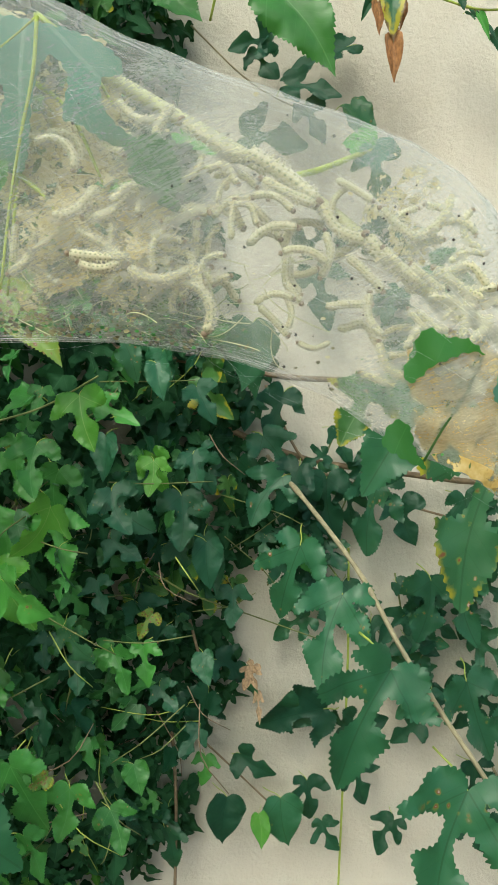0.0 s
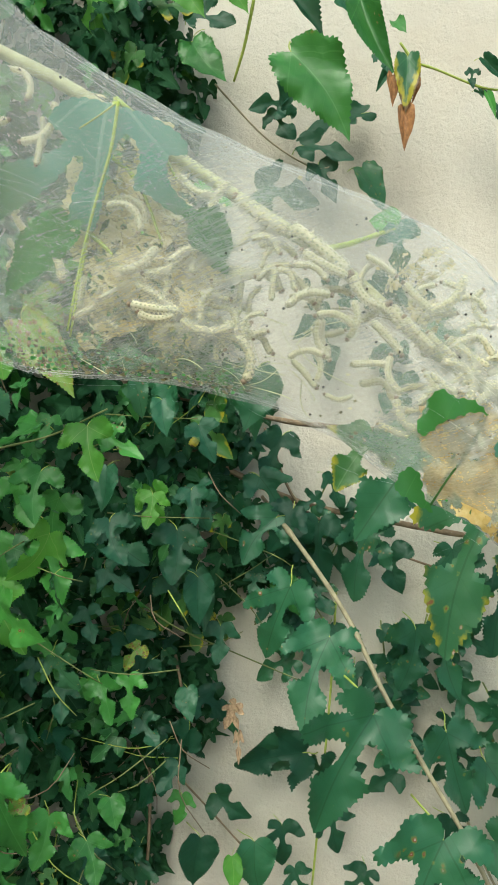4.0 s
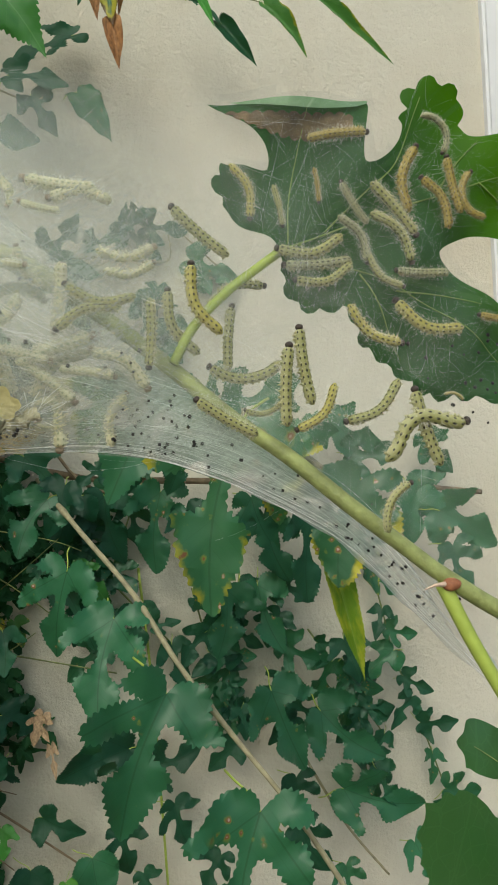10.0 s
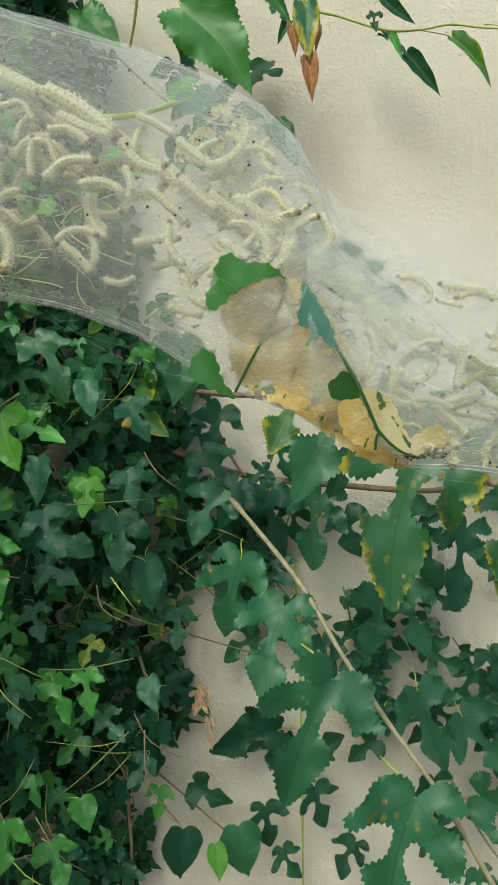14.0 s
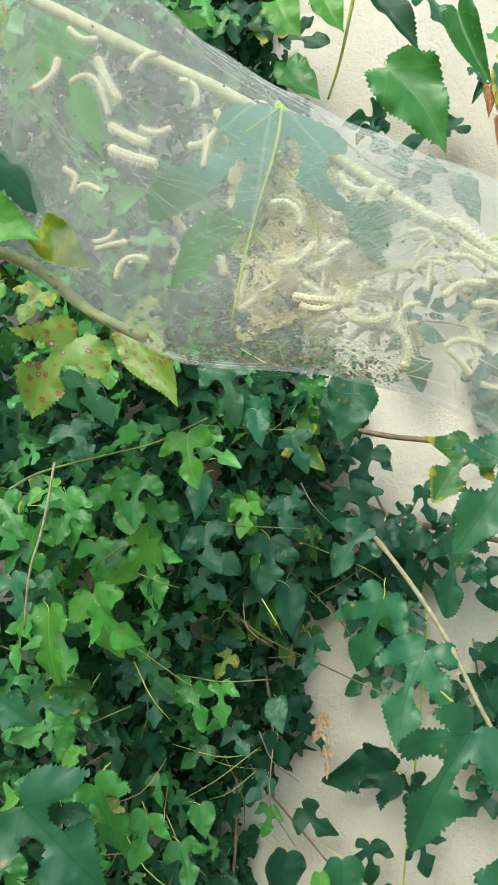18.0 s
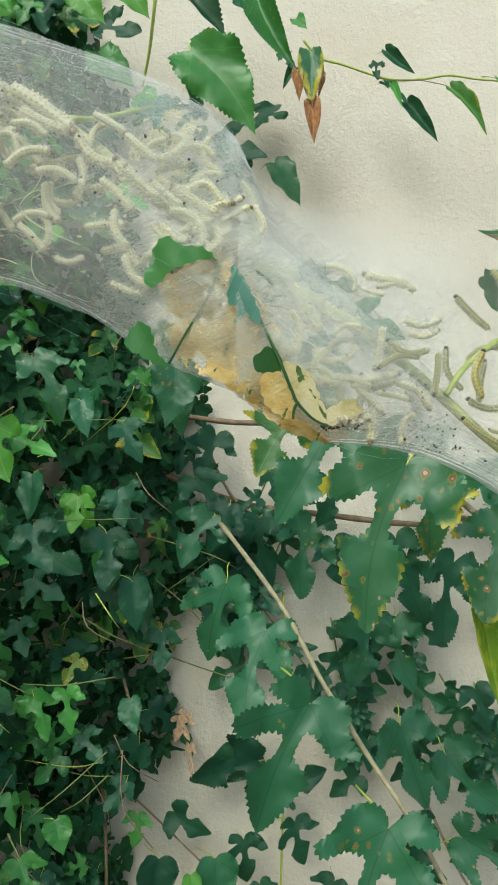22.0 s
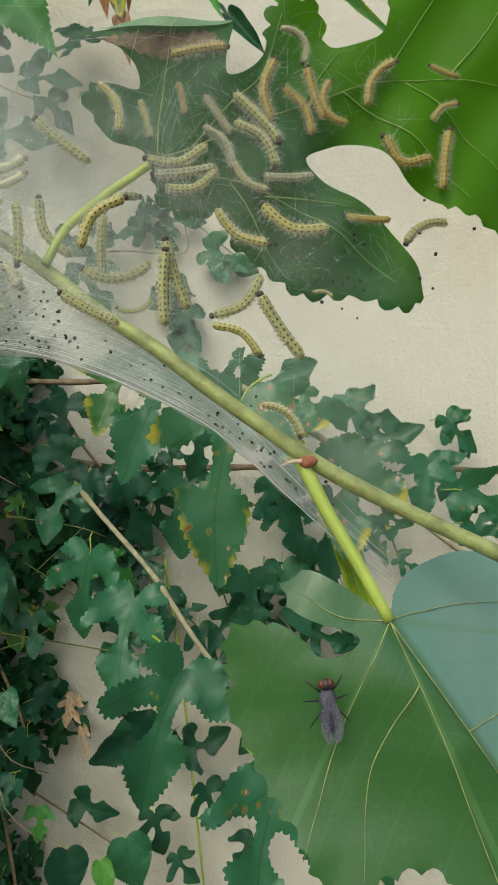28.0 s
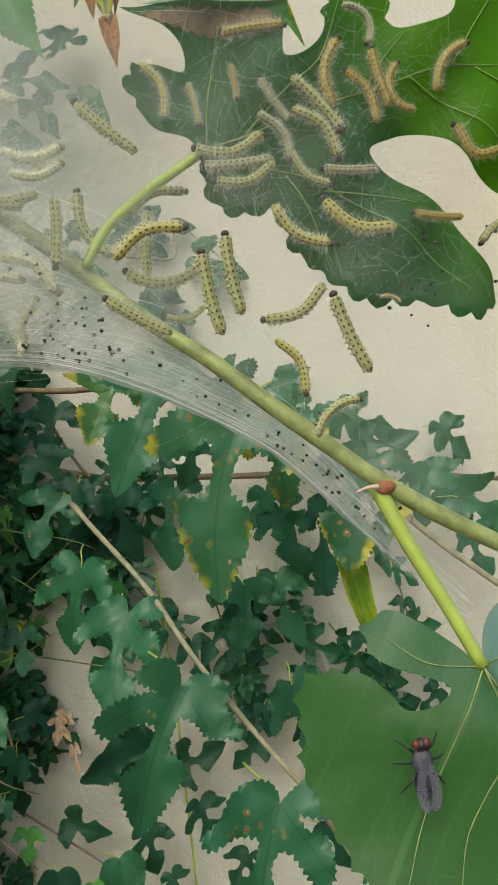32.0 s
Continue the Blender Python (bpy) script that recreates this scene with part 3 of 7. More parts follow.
def leaf_mesh(kind, seed, fold=0.25, droop=0.25, cell=0.13, curl=0.0, teeth=0.044, pitch=0.052):
    """A toothed, lobed blade of length 1 along +y, folded at the midrib, drooping and puckered between its veins."""
    rng = random.Random(seed)
    right, left = leaf_edge(kind, rng, teeth, pitch), leaf_edge(kind, rng, teeth, pitch)
    loop = right + [(0, 1)] + [(-x, y) for x, y in reversed(left[1:])]
    bm = bmesh.new()
    bm.faces.new([bm.verts.new((x, y, 0)) for x, y in loop])
    for axis in (0, 1):
        at = -0.6 if axis == 0 else -0.15
        while at < (0.6 if axis == 0 else 1.0):
            no = (1, 0, 0) if axis == 0 else (0, 1, 0)
            bmesh.ops.bisect_plane(bm, geom=bm.verts[:] + bm.edges[:] + bm.faces[:], plane_co=(at if axis == 0 else 0, at if axis == 1 else 0, 0), plane_no=no)
            at += cell
    bmesh.ops.bisect_plane(bm, geom=bm.verts[:] + bm.edges[:] + bm.faces[:], plane_co=(0, 0, 0), plane_no=(1, 0, 0))
    bmesh.ops.triangulate(bm, faces=bm.faces[:])
    lay = bm.loops.layers.uv.new("UVMap")
    for f in bm.faces:
        for lp in f.loops:
            lp[lay].uv = (lp.vert.co.x, lp.vert.co.y)
        if f.normal.z < 0:
            f.normal_flip()
    ph, sway, lift = rng.uniform(0, 6), rng.uniform(-0.10, 0.10), rng.uniform(-0.12, 0.12)
    for v in bm.verts:
        x, y = v.co.x, v.co.y
        z = fold * abs(x) - droop * y * y + 0.055 * math.sin(9 * x + 7 * y + ph) * min(1, abs(x) * 4) + 0.03 * math.sin(23 * y + 11 * abs(x) + ph) * min(1, abs(x) * 5) + lift * x * y
        k = 1 - curl * abs(x)
        v.co = Vector((x * k + sway * math.sin(y * 3.0), y, z + curl * 0.5 * abs(x)))
    return mesh_of(bm, "leaf_" + kind)


LEAF_MESHES = {}


LEAF_SHAPES = {}


def leaf_data(kind, variant, material):
    """Shared blade meshes: one for each shape, variant and material."""
    key = (kind, variant, material.name)
    if key not in LEAF_MESHES:
        if (kind, variant) not in LEAF_SHAPES:
            base = {"heart": 11, "three": 40, "deep": 70, "curl": 90, "narrow": 120}[kind]
            if kind == "curl":
                me = leaf_mesh("heart", base + variant, 0.5, 0.4, curl=0.4)
            elif kind == "narrow":
                me = leaf_mesh("heart", base + variant, 0.6, 0.2, curl=0.2)
            else:
                me = leaf_mesh(kind, base + variant, 0.16 + 0.07 * (variant % 3), 0.08 + 0.1 * (variant % 4))
            LEAF_SHAPES[kind, variant] = me
        me = LEAF_SHAPES[kind, variant].copy()
        me.materials.append(material)
        LEAF_MESHES[key] = me
    return LEAF_MESHES[key]


PETIOLES = []
for bend in (0.10, -0.12, 0.2):
    v, f = tube([(0, 0, 0), (bend * 0.3, -0.08, -0.05), (bend, -0.16, -0.14), (bend * 1.4, -0.21, -0.28)], (0.008, 0.010), sides=5, steps=3)
    PETIOLES.append(raw_mesh("petiole", v, f))
    PETIOLES[-1].materials.append(M_PETIOLE)


def frame_from(base, tip, facing=(0, -1, 0.25), width=1.0, twist=0.0):
    """Pose of a leaf whose midrib runs from base to tip and whose upper side faces about the given way."""
    b, t = Vector(base), Vector(tip)
    y = t - b
    ln = y.length
    y.normalize()
    z = Vector(facing)
    z = (z - y * z.dot(y)).normalized()
    z = Matrix.Rotation(twist, 3, y) @ z
    x = y.cross(z)
    m = Matrix((x * width * ln, y * ln, z * ln * min(1.0, 0.12 + 0.95 * width))).transposed().to_4x4()
    m.translation = b
    return m


def put_leaf(parent, kind, variant, material, base, tip, width=1.0, twist=0.0, facing=(0, -1, 0.25), petiole=True, label=""):
    ob = add("leaf", leaf_data(kind, variant, material), None, parent, frame_from(base, tip, facing, width, twist), label)
    if petiole:
        add("petiole", PETIOLES[variant % 3], None, ob)
    return ob


# ---- the setting ----
def box(name, lo, hi, material, parent=None, bevel=0.0, kind="structure", label=""):
    bm = bmesh.new()
    bmesh.ops.create_cube(bm, size=1)
    for v in bm.verts:
        v.co = Vector([lo[i] + (v.co[i] + 0.5) * (hi[i] - lo[i]) for i in range(3)])
    if bevel:
        bmesh.ops.bevel(bm, geom=bm.edges[:], offset=bevel, segments=2, affect="EDGES")
    ob = add(name, mesh_of(bm, name, False), material, parent)
    return tagged(ob, label, "", "", kind)


def wall_sheet():
    """Plaster wall with a slightly uneven face, 0.2 m thick."""
    x0, x1, z0, z1, nx, nz = -3.0, 0.700, 0.0, 3.0, 120, 100
    verts, faces = [], []
    for j in range(nz + 1):
        for i in range(nx + 1):
            x, z = x0 + (x1 - x0) * (i / nx) ** 0.6, z0 + (z1 - z0) * j / nz
            verts.append((x, WALL + 0.006 * noise.noise(Vector((x * 3, 0, z * 3))), z))
    w = nx + 1
    for j in range(nz):
        for i in range(nx):
            faces.append((j * w + i, j * w + i + 1, (j + 1) * w + i + 1, (j + 1) * w + i))
    n0 = len(verts)
    verts += [(x0, WALL + 0.2, z0), (x1, WALL + 0.2, z0), (x1, WALL + 0.2, z1), (x0, WALL + 0.2, z1)]
    a, b, c, d = 0, nx, nz * w + nx, nz * w
    faces += [(n0 + 1, n0, n0 + 3, n0 + 2), tuple([b + k * w for k in range(nz, -1, -1)] + [n0 + 1, n0 + 2]), tuple([a + k * w for k in range(nz + 1)] + [n0 + 3, n0]), tuple([d + k for k in range(nx + 1)] + [n0 + 2, n0 + 3])]
    tagged(add("wall_north", raw_mesh("wall", verts, faces), M_PLASTER), "cream rough-plastered garden wall", "wall", "", "structure")


def ground():
    bm = bmesh.new()
    bmesh.ops.create_grid(bm, x_segments=60, y_segments=60, size=60)
    for v in bm.verts:
        v.co.z = -0.02 + 0.02 * noise.noise(v.co * 0.8)
    tagged(add("ground", mesh_of(bm, "ground"), M_SOIL), "bare brown garden soil", "ground", "", "structure")


wall_sheet()
ground()
box("wall_trim", (0.684, WALL - 0.012, 0.0), (0.82, WALL + 0.25, 3.0), M_WHITE, bevel=0.004, label="white painted corner strip at the wall's end")
box("wall_east", (0.82, WALL + 0.6, 0.0), (6.0, WALL + 0.8, 3.0), M_WHITE, label="white painted wall farther back")


# ---- branches before the wall ----
br = thing("mulberry_branch", "long tan mulberry shoot with deeply lobed blue-green leaves before the wall", "branch", "wall branches")
rod("stem", [(0.105, 1.004, 1.545), (0.158, 0.87, 1.504), (0.206, 0.81, 1.451), (0.241, 0.77, 1.395), (0.277, 0.745, 1.344), (0.32, 0.72, 1.286), (0.362, 0.7, 1.214), (0.404, 0.68, 1.142)], (0.0027, 0.0021), M_TWIG, br, wobble=0.15, knots=9)
put_leaf(br, "deep", 3, M_LEAF_BLUE, (0.146, 0.849, 1.469), (0.119, 0.845, 1.384), 0.85, 0.20)
put_leaf(br, "deep", 0, M_LEAF_BLUE, (0.188, 0.800, 1.433), (0.17, 0.765, 1.345), 0.85, 0.10)
put_leaf(br, "deep", 2, M_LEAF_BLUE, (0.228, 0.735, 1.385), (0.19, 0.69, 1.289), 0.92, -0.15)
put_leaf(br, "three", 4, M_LEAF_SHADE, (0.184, 0.968, 1.236), (0.101, 0.965, 1.208), 0.90, -0.18)
put_leaf(br, "deep", 5, M_LEAF_BLUE, (0.293, 0.700, 1.296), (0.267, 0.66, 1.191), 0.90, 0.05)
put_leaf(br, "three", 4, M_LEAF_BLUE, (0.341, 0.906, 1.306), (0.373, 0.891, 1.221), 0.95, -0.26)
put_leaf(br, "deep", 4, M_LEAF_BLUE, (0.403, 0.948, 1.258), (0.474, 0.932, 1.200), 0.85, -0.02)
put_leaf(br, "three", 0, M_LEAF_BLUE, (0.306, 0.958, 1.407), (0.291, 0.942, 1.334), 1.10, -0.30)
put_leaf(br, "three", 3, M_LEAF, (0.140, 0.968, 1.445), (0.171, 0.953, 1.401), 0.90, 0.29)
put_leaf(br, "deep", 1, M_LEAF_SHADE, (0.316, 0.978, 1.260), (0.318, 0.963, 1.228), 1.10, -0.17)
put_leaf(br, "deep", 5, M_LEAF_SHADE, (0.373, 0.968, 1.174), (0.378, 0.953, 1.124), 1.10, -0.22)
put_leaf(br, "deep", 4, M_LEAF_BLUE, (0.347, 0.989, 1.400), (0.373, 0.973, 1.320), 0.80, -0.02)
put_leaf(br, "deep", 5, M_LEAF_SHADE, (0.209, 0.989, 1.204), (0.264, 0.973, 1.224), 1.00, -0.02)
br = thing("mulberry_branch", "arching mulberry shoot with rust-spotted lobed leaves", "branch", "wall branches")
rod("stem", [(0.231, 0.824, 1.646), (0.262, 0.783, 1.638), (0.310, 0.742, 1.605), (0.371, 0.700, 1.550), (0.431, 0.680, 1.486), (0.517, 0.659, 1.409)], (0.0030, 0.0024), M_TWIG, br, wobble=0.12, knots=8)
put_leaf(br, "deep", 1, M_LEAF_BLUE, (0.243, 0.721, 1.634), (0.190, 0.706, 1.549), 0.95, 0.25)
put_leaf(br, "three", 4, M_LEAF_WILT, (0.206, 0.762, 1.637), (0.176, 0.747, 1.585), 1.10, 0.09)
put_leaf(br, "deep", 4, M_LEAF_BLIGHT, (0.290, 0.639, 1.599), (0.261, 0.623, 1.475), 0.80, 0.10)
put_leaf(br, "deep", 2, M_LEAF_BLIGHT, (0.327, 0.700, 1.591), (0.327, 0.685, 1.522), 0.90, -0.08)
put_leaf(br, "deep", 0, M_LEAF_BLIGHT, (0.378, 0.659, 1.553), (0.354, 0.644, 1.480), 1.05, 0.12)
put_leaf(br, "three", 4, M_LEAF_BLIGHT, (0.380, 0.680, 1.498), (0.389, 0.664, 1.467), 0.80, -0.24)
put_leaf(br, "deep", 0, M_LEAF_SHADE, (0.408, 0.948, 1.483), (0.397, 0.932, 1.389), 0.80, -0.32)
put_leaf(br, "deep", 2, M_LEAF_SHADE, (0.345, 0.978, 1.506), (0.371, 0.963, 1.440), 0.90, 0.23)
put_leaf(br, "deep", 5, M_LEAF_BLUE, (0.311, 0.927, 1.612), (0.398, 0.912, 1.641), 0.80, -0.02)
put_leaf(br, "deep", 3, M_LEAF_BLUE, (0.359, 0.906, 1.596), (0.432, 0.891, 1.577), 0.80, 0.29)
put_leaf(br, "deep", 3, M_LEAF_BLUE, (0.419, 0.958, 1.592), (0.429, 0.942, 1.561), 1.10, 0.15)
put_leaf(br, "deep", 4, M_LEAF_BLUE, (0.459, 0.958, 1.547), (0.520, 0.942, 1.556), 0.90, -0.07)
put_leaf(br, "deep", 1, M_LEAF_BLUE, (0.517, 0.927, 1.507), (0.565, 0.912, 1.455), 1.00, -0.04)
put_leaf(br, "three", 0, M_LEAF_BLUE, (0.542, 0.906, 1.482), (0.600, 0.891, 1.438), 1.00, 0.27)
put_leaf(br, "three", 3, M_LEAF_SHADE, (0.261, 0.958, 1.575), (0.254, 0.942, 1.523), 1.10, -0.32)
put_leaf(br, "deep", 5, M_LEAF_BLUE, (0.541, 0.875, 1.449), (0.555, 0.860, 1.402), 1.20, -0.20)
put_leaf(br, "three", 5, M_LEAF_BLUE, (0.445, 0.721, 1.533), (0.435, 0.706, 1.491), 1.10, -0.04)
put_leaf(br, "three", 3, M_LEAF_SHADE, (0.143, 0.927, 1.543), (0.113, 0.912, 1.496), 1.00, 0.25)
put_leaf(br, "three", 3, M_LEAF_SHADE, (0.100, 0.958, 1.574), (0.135, 0.942, 1.516), 0.90, 0.01)
put_leaf(br, "deep", 4, M_LEAF_BLUE, (0.124, 0.927, 1.530), (0.091, 0.912, 1.474), 1.00, 0.05)
put_leaf(br, "narrow", 4, M_LEAF_YELLOW, (0.359, 0.680, 1.488), (0.375, 0.664, 1.402), 0.30, 0.06, label="curled yellow-green hanging leaf")
br = thing("mulberry_branch", "thin dry twig high on the wall with curled and browning leaves", "branch", "wall branches")
rod("stem", [(0.219, 0.955, 2.102), (0.238, 0.955, 2.082), (0.265, 0.955, 2.074), (0.320, 0.955, 2.057), (0.360, 0.955, 2.057), (0.393, 0.955, 2.062), (0.426, 0.955, 2.058), (0.456, 0.955, 2.056)], (0.0016, 0.0011), M_PETIOLE, br, sides=6, knots=7)
rod("stem", [(0.360, 0.955, 2.056), (0.386, 0.950, 2.048), (0.393, 0.940, 2.038)], (0.0007, 0.0006), M_TWIG, br, sides=6)
rod("stem", [(0.320, 0.955, 2.056), (0.334, 0.960, 2.044), (0.348, 0.965, 2.031)], (0.0009, 0.0006), M_SHOOT, br, sides=6)
put_leaf(br, "heart", 5, M_LEAF_WITHER, (0.226, 0.930, 2.074), (0.229, 0.918, 2.009), 0.56, 0.05)
put_leaf(br, "curl", 5, M_LEAF_RUSSET, (0.229, 0.930, 2.016), (0.231, 0.918, 1.970), 0.62, 0.11)
put_leaf(br, "curl", 4, M_LEAF_RUSSET, (0.212, 0.935, 2.054), (0.212, 0.923, 2.020), 0.60, 0.23)
put_leaf(br, "curl", 2, M_LEAF_RUSSET, (0.240, 0.940, 2.056), (0.238, 0.928, 2.023), 0.35, -0.30)
put_leaf(br, "narrow", 4, M_LEAF_SHADE, (0.347, 0.965, 2.032), (0.382, 0.953, 1.983), 0.42, 0.25)
put_leaf(br, "curl", 1, M_LEAF_WILT, (0.392, 0.940, 2.039), (0.434, 0.928, 1.986), 0.40, 0.12)
put_leaf(br, "narrow", 2, M_LEAF_WILT, (0.451, 0.940, 2.048), (0.531, 0.928, 1.974), 0.18, 0.14)
put_leaf(br, "deep", 4, M_LEAF_SHADE, (0.308, 0.960, 2.078), (0.308, 0.948, 2.053), 0.70, 0.10)
put_leaf(br, "narrow", 0, M_LEAF, (0.326, 0.955, 2.051), (0.336, 0.943, 2.019), 0.35, 0.20)
put_leaf(br, "three", 3, M_LEAF_SHADE, (0.318, 0.960, 2.055), (0.346, 0.948, 2.029), 0.40, -0.20)
put_leaf(br, "narrow", 2, M_LEAF_SHADE, (0.317, 0.950, 2.088), (0.350, 0.938, 2.057), 0.45, 0.30)
put_leaf(br, "curl", 0, M_LEAF_SHADE, (0.208, 0.950, 2.066), (0.197, 0.938, 2.041), 0.60, -0.16)
put_leaf(br, "deep", 1, M_LEAF_SHADE, (0.193, 0.950, 2.083), (0.210, 0.938, 2.058), 0.60, 0.20)
br = thing("mulberry_branch", "drooping mulberry twig with one large fresh leaf", "branch", "wall branches")
rod("stem", [(0.049, 0.906, 2.148), (0.039, 0.927, 2.080), (0.027, 0.948, 2.040)], (0.0022, 0.0014), M_PETIOLE, br, sides=6)
rod("stem", [(0.001, 0.978, 2.049), (0.069, 0.979, 1.989), (0.130, 0.978, 1.957), (0.157, 0.978, 1.962)], (0.0012, 0.0009), M_TWIG, br, sides=6)
put_leaf(br, "heart", 1, M_LEAF, (0.094, 0.865, 2.038), (0.164, 0.850, 1.950), 0.76, 0.10, label="large fresh green heart-shaped leaf")
put_leaf(br, "deep", 5, M_LEAF_SHADE, (0.093, 0.978, 2.030), (0.048, 0.963, 2.018), 0.95, -0.31)
put_leaf(br, "deep", 0, M_LEAF_SHADE, (0.079, 0.978, 2.023), (0.105, 0.963, 1.986), 1.00, 0.34)
put_leaf(br, "three", 0, M_LEAF_SHADE, (0.116, 0.978, 1.983), (0.178, 0.963, 1.967), 0.70, -0.11)
put_leaf(br, "three", 1, M_LEAF_SHADE, (0.137, 0.979, 1.961), (0.163, 0.963, 1.917), 0.80, -0.06)
put_leaf(br, "heart", 3, M_LEAF_SPOT, (0.187, 0.948, 1.951), (0.223, 0.932, 1.910), 0.85, -0.34)
put_leaf(br, "three", 0, M_LEAF_SHADE, (0.067, 0.989, 1.928), (0.141, 0.973, 1.913), 0.90, 0.19)
put_leaf(br, "deep", 4, M_LEAF_SHADE, (0.237, 1.015, 1.841), (0.235, 0.999, 1.851), 1.00, -0.32)
put_leaf(br, "deep", 3, M_LEAF_SHADE, (0.248, 1.015, 1.827), (0.297, 0.999, 1.821), 0.80, 0.18)
put_leaf(br, "heart", 2, M_LEAF_FRESH, (-0.037, 0.886, 2.121), (-0.006, 0.870, 2.081), 1.00, 0.15)
put_leaf(br, "heart", 2, M_LEAF_FRESH, (0.011, 0.906, 2.141), (0.041, 0.891, 2.100), 0.90, 0.04)
put_leaf(br, "deep", 0, M_LEAF_SHADE, (-0.034, 0.978, 2.135), (0.021, 0.963, 2.120), 0.90, 0.00)
put_leaf(br, "heart", 0, M_LEAF, (-0.028, 0.958, 2.088), (0.020, 0.942, 2.041), 0.90, -0.13)
put_leaf(br, "narrow", 4, M_LEAF_SHADE, (0.062, 0.927, 2.155), (0.132, 0.912, 2.088), 0.60, -0.27)
put_leaf(br, "three", 1, M_LEAF_BLUE, (0.126, 0.906, 2.143), (0.160, 0.891, 2.103), 0.90, -0.33)
put_leaf(br, "narrow", 2, M_LEAF, (0.163, 0.875, 2.106), (0.204, 0.860, 2.026), 0.50, 0.33)
put_leaf(br, "three", 1, M_LEAF_SHADE, (-0.084, 0.958, 2.157), (-0.098, 0.942, 2.109), 0.90, 0.08)
put_leaf(br, "heart", 2, M_LEAF, (0.208, 0.927, 2.112), (0.219, 0.912, 2.097), 0.90, 0.13)
br = thing("mulberry_branch", "weak shoot of small deeply cut leaves lying against the wall", "branch", "wall branches")
rod("stem", [(0.136, 1.015, 1.793), (0.200, 1.015, 1.794), (0.271, 1.015, 1.786), (0.279, 1.015, 1.824), (0.334, 1.015, 1.775)], (0.0012, 0.0009), M_TWIG, br, sides=6)
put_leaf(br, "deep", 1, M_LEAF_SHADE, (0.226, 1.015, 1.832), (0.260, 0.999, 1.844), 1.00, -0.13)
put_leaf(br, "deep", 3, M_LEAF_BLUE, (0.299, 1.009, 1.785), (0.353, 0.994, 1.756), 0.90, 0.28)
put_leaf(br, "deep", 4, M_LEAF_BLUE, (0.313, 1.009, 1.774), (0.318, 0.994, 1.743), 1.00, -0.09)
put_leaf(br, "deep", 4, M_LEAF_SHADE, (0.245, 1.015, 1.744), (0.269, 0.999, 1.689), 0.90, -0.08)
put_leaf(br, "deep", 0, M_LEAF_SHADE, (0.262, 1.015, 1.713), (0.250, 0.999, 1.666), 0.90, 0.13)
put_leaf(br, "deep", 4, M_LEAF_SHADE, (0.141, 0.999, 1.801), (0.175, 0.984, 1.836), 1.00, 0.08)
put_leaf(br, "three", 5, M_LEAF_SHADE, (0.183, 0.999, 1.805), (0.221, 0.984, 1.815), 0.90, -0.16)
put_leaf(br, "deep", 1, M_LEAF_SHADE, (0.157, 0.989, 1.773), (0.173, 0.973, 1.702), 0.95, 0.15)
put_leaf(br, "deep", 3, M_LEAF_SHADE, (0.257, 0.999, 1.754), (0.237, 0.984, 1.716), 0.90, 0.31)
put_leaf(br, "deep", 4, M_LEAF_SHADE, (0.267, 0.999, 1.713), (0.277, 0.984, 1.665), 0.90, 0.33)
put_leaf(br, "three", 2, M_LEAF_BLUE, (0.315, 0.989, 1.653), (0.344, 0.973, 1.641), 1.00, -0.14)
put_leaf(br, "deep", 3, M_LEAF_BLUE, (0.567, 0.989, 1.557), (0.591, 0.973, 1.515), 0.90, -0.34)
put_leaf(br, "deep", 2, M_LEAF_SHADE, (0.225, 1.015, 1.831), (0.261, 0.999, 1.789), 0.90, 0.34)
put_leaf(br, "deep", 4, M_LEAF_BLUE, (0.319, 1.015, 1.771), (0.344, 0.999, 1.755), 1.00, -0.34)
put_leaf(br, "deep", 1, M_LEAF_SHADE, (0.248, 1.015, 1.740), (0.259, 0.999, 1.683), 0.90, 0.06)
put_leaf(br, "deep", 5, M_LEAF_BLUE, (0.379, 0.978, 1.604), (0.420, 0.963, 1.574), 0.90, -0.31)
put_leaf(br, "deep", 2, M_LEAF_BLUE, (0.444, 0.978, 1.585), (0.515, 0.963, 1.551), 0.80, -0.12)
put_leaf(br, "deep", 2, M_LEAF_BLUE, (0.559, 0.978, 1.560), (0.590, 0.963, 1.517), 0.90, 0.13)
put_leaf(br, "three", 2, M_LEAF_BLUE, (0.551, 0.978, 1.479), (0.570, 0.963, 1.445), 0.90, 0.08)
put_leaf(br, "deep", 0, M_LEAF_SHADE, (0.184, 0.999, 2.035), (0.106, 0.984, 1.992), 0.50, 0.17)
br = thing("mulberry_branch", "hanging thin stems with small lobed leaves low on the wall", "branch", "wall branches")
rod("stem", [(0.210, 0.999, 1.433), (0.215, 0.999, 1.291), (0.215, 0.999, 1.030), (0.214, 0.999, 0.900)], (0.0016, 0.0014), M_PETIOLE, br, sides=6)
rod("stem", [(-0.007, 0.978, 1.209), (-0.000, 0.978, 1.126), (0.002, 0.978, 1.045), (0.002, 0.978, 0.883)], (0.0022, 0.0020), M_BARK, br, sides=6)
rod("stem", [(0.391, 0.989, 1.182), (0.432, 0.978, 1.102), (0.478, 0.968, 1.038)], (0.0018, 0.0014), M_TWIG, br, sides=6)
rod("stem", [(0.010, 0.979, 1.202), (0.058, 0.978, 1.161), (0.127, 0.978, 1.098)], (0.0016, 0.0012), M_BARK, br, sides=6)
put_leaf(br, "deep", 5, M_LEAF_BLUE, (0.426, 0.958, 1.158), (0.524, 0.942, 1.130), 0.75, 0.06)
put_leaf(br, "deep", 2, M_LEAF_SHADE, (0.230, 0.989, 1.154), (0.247, 0.973, 1.110), 1.10, -0.34)
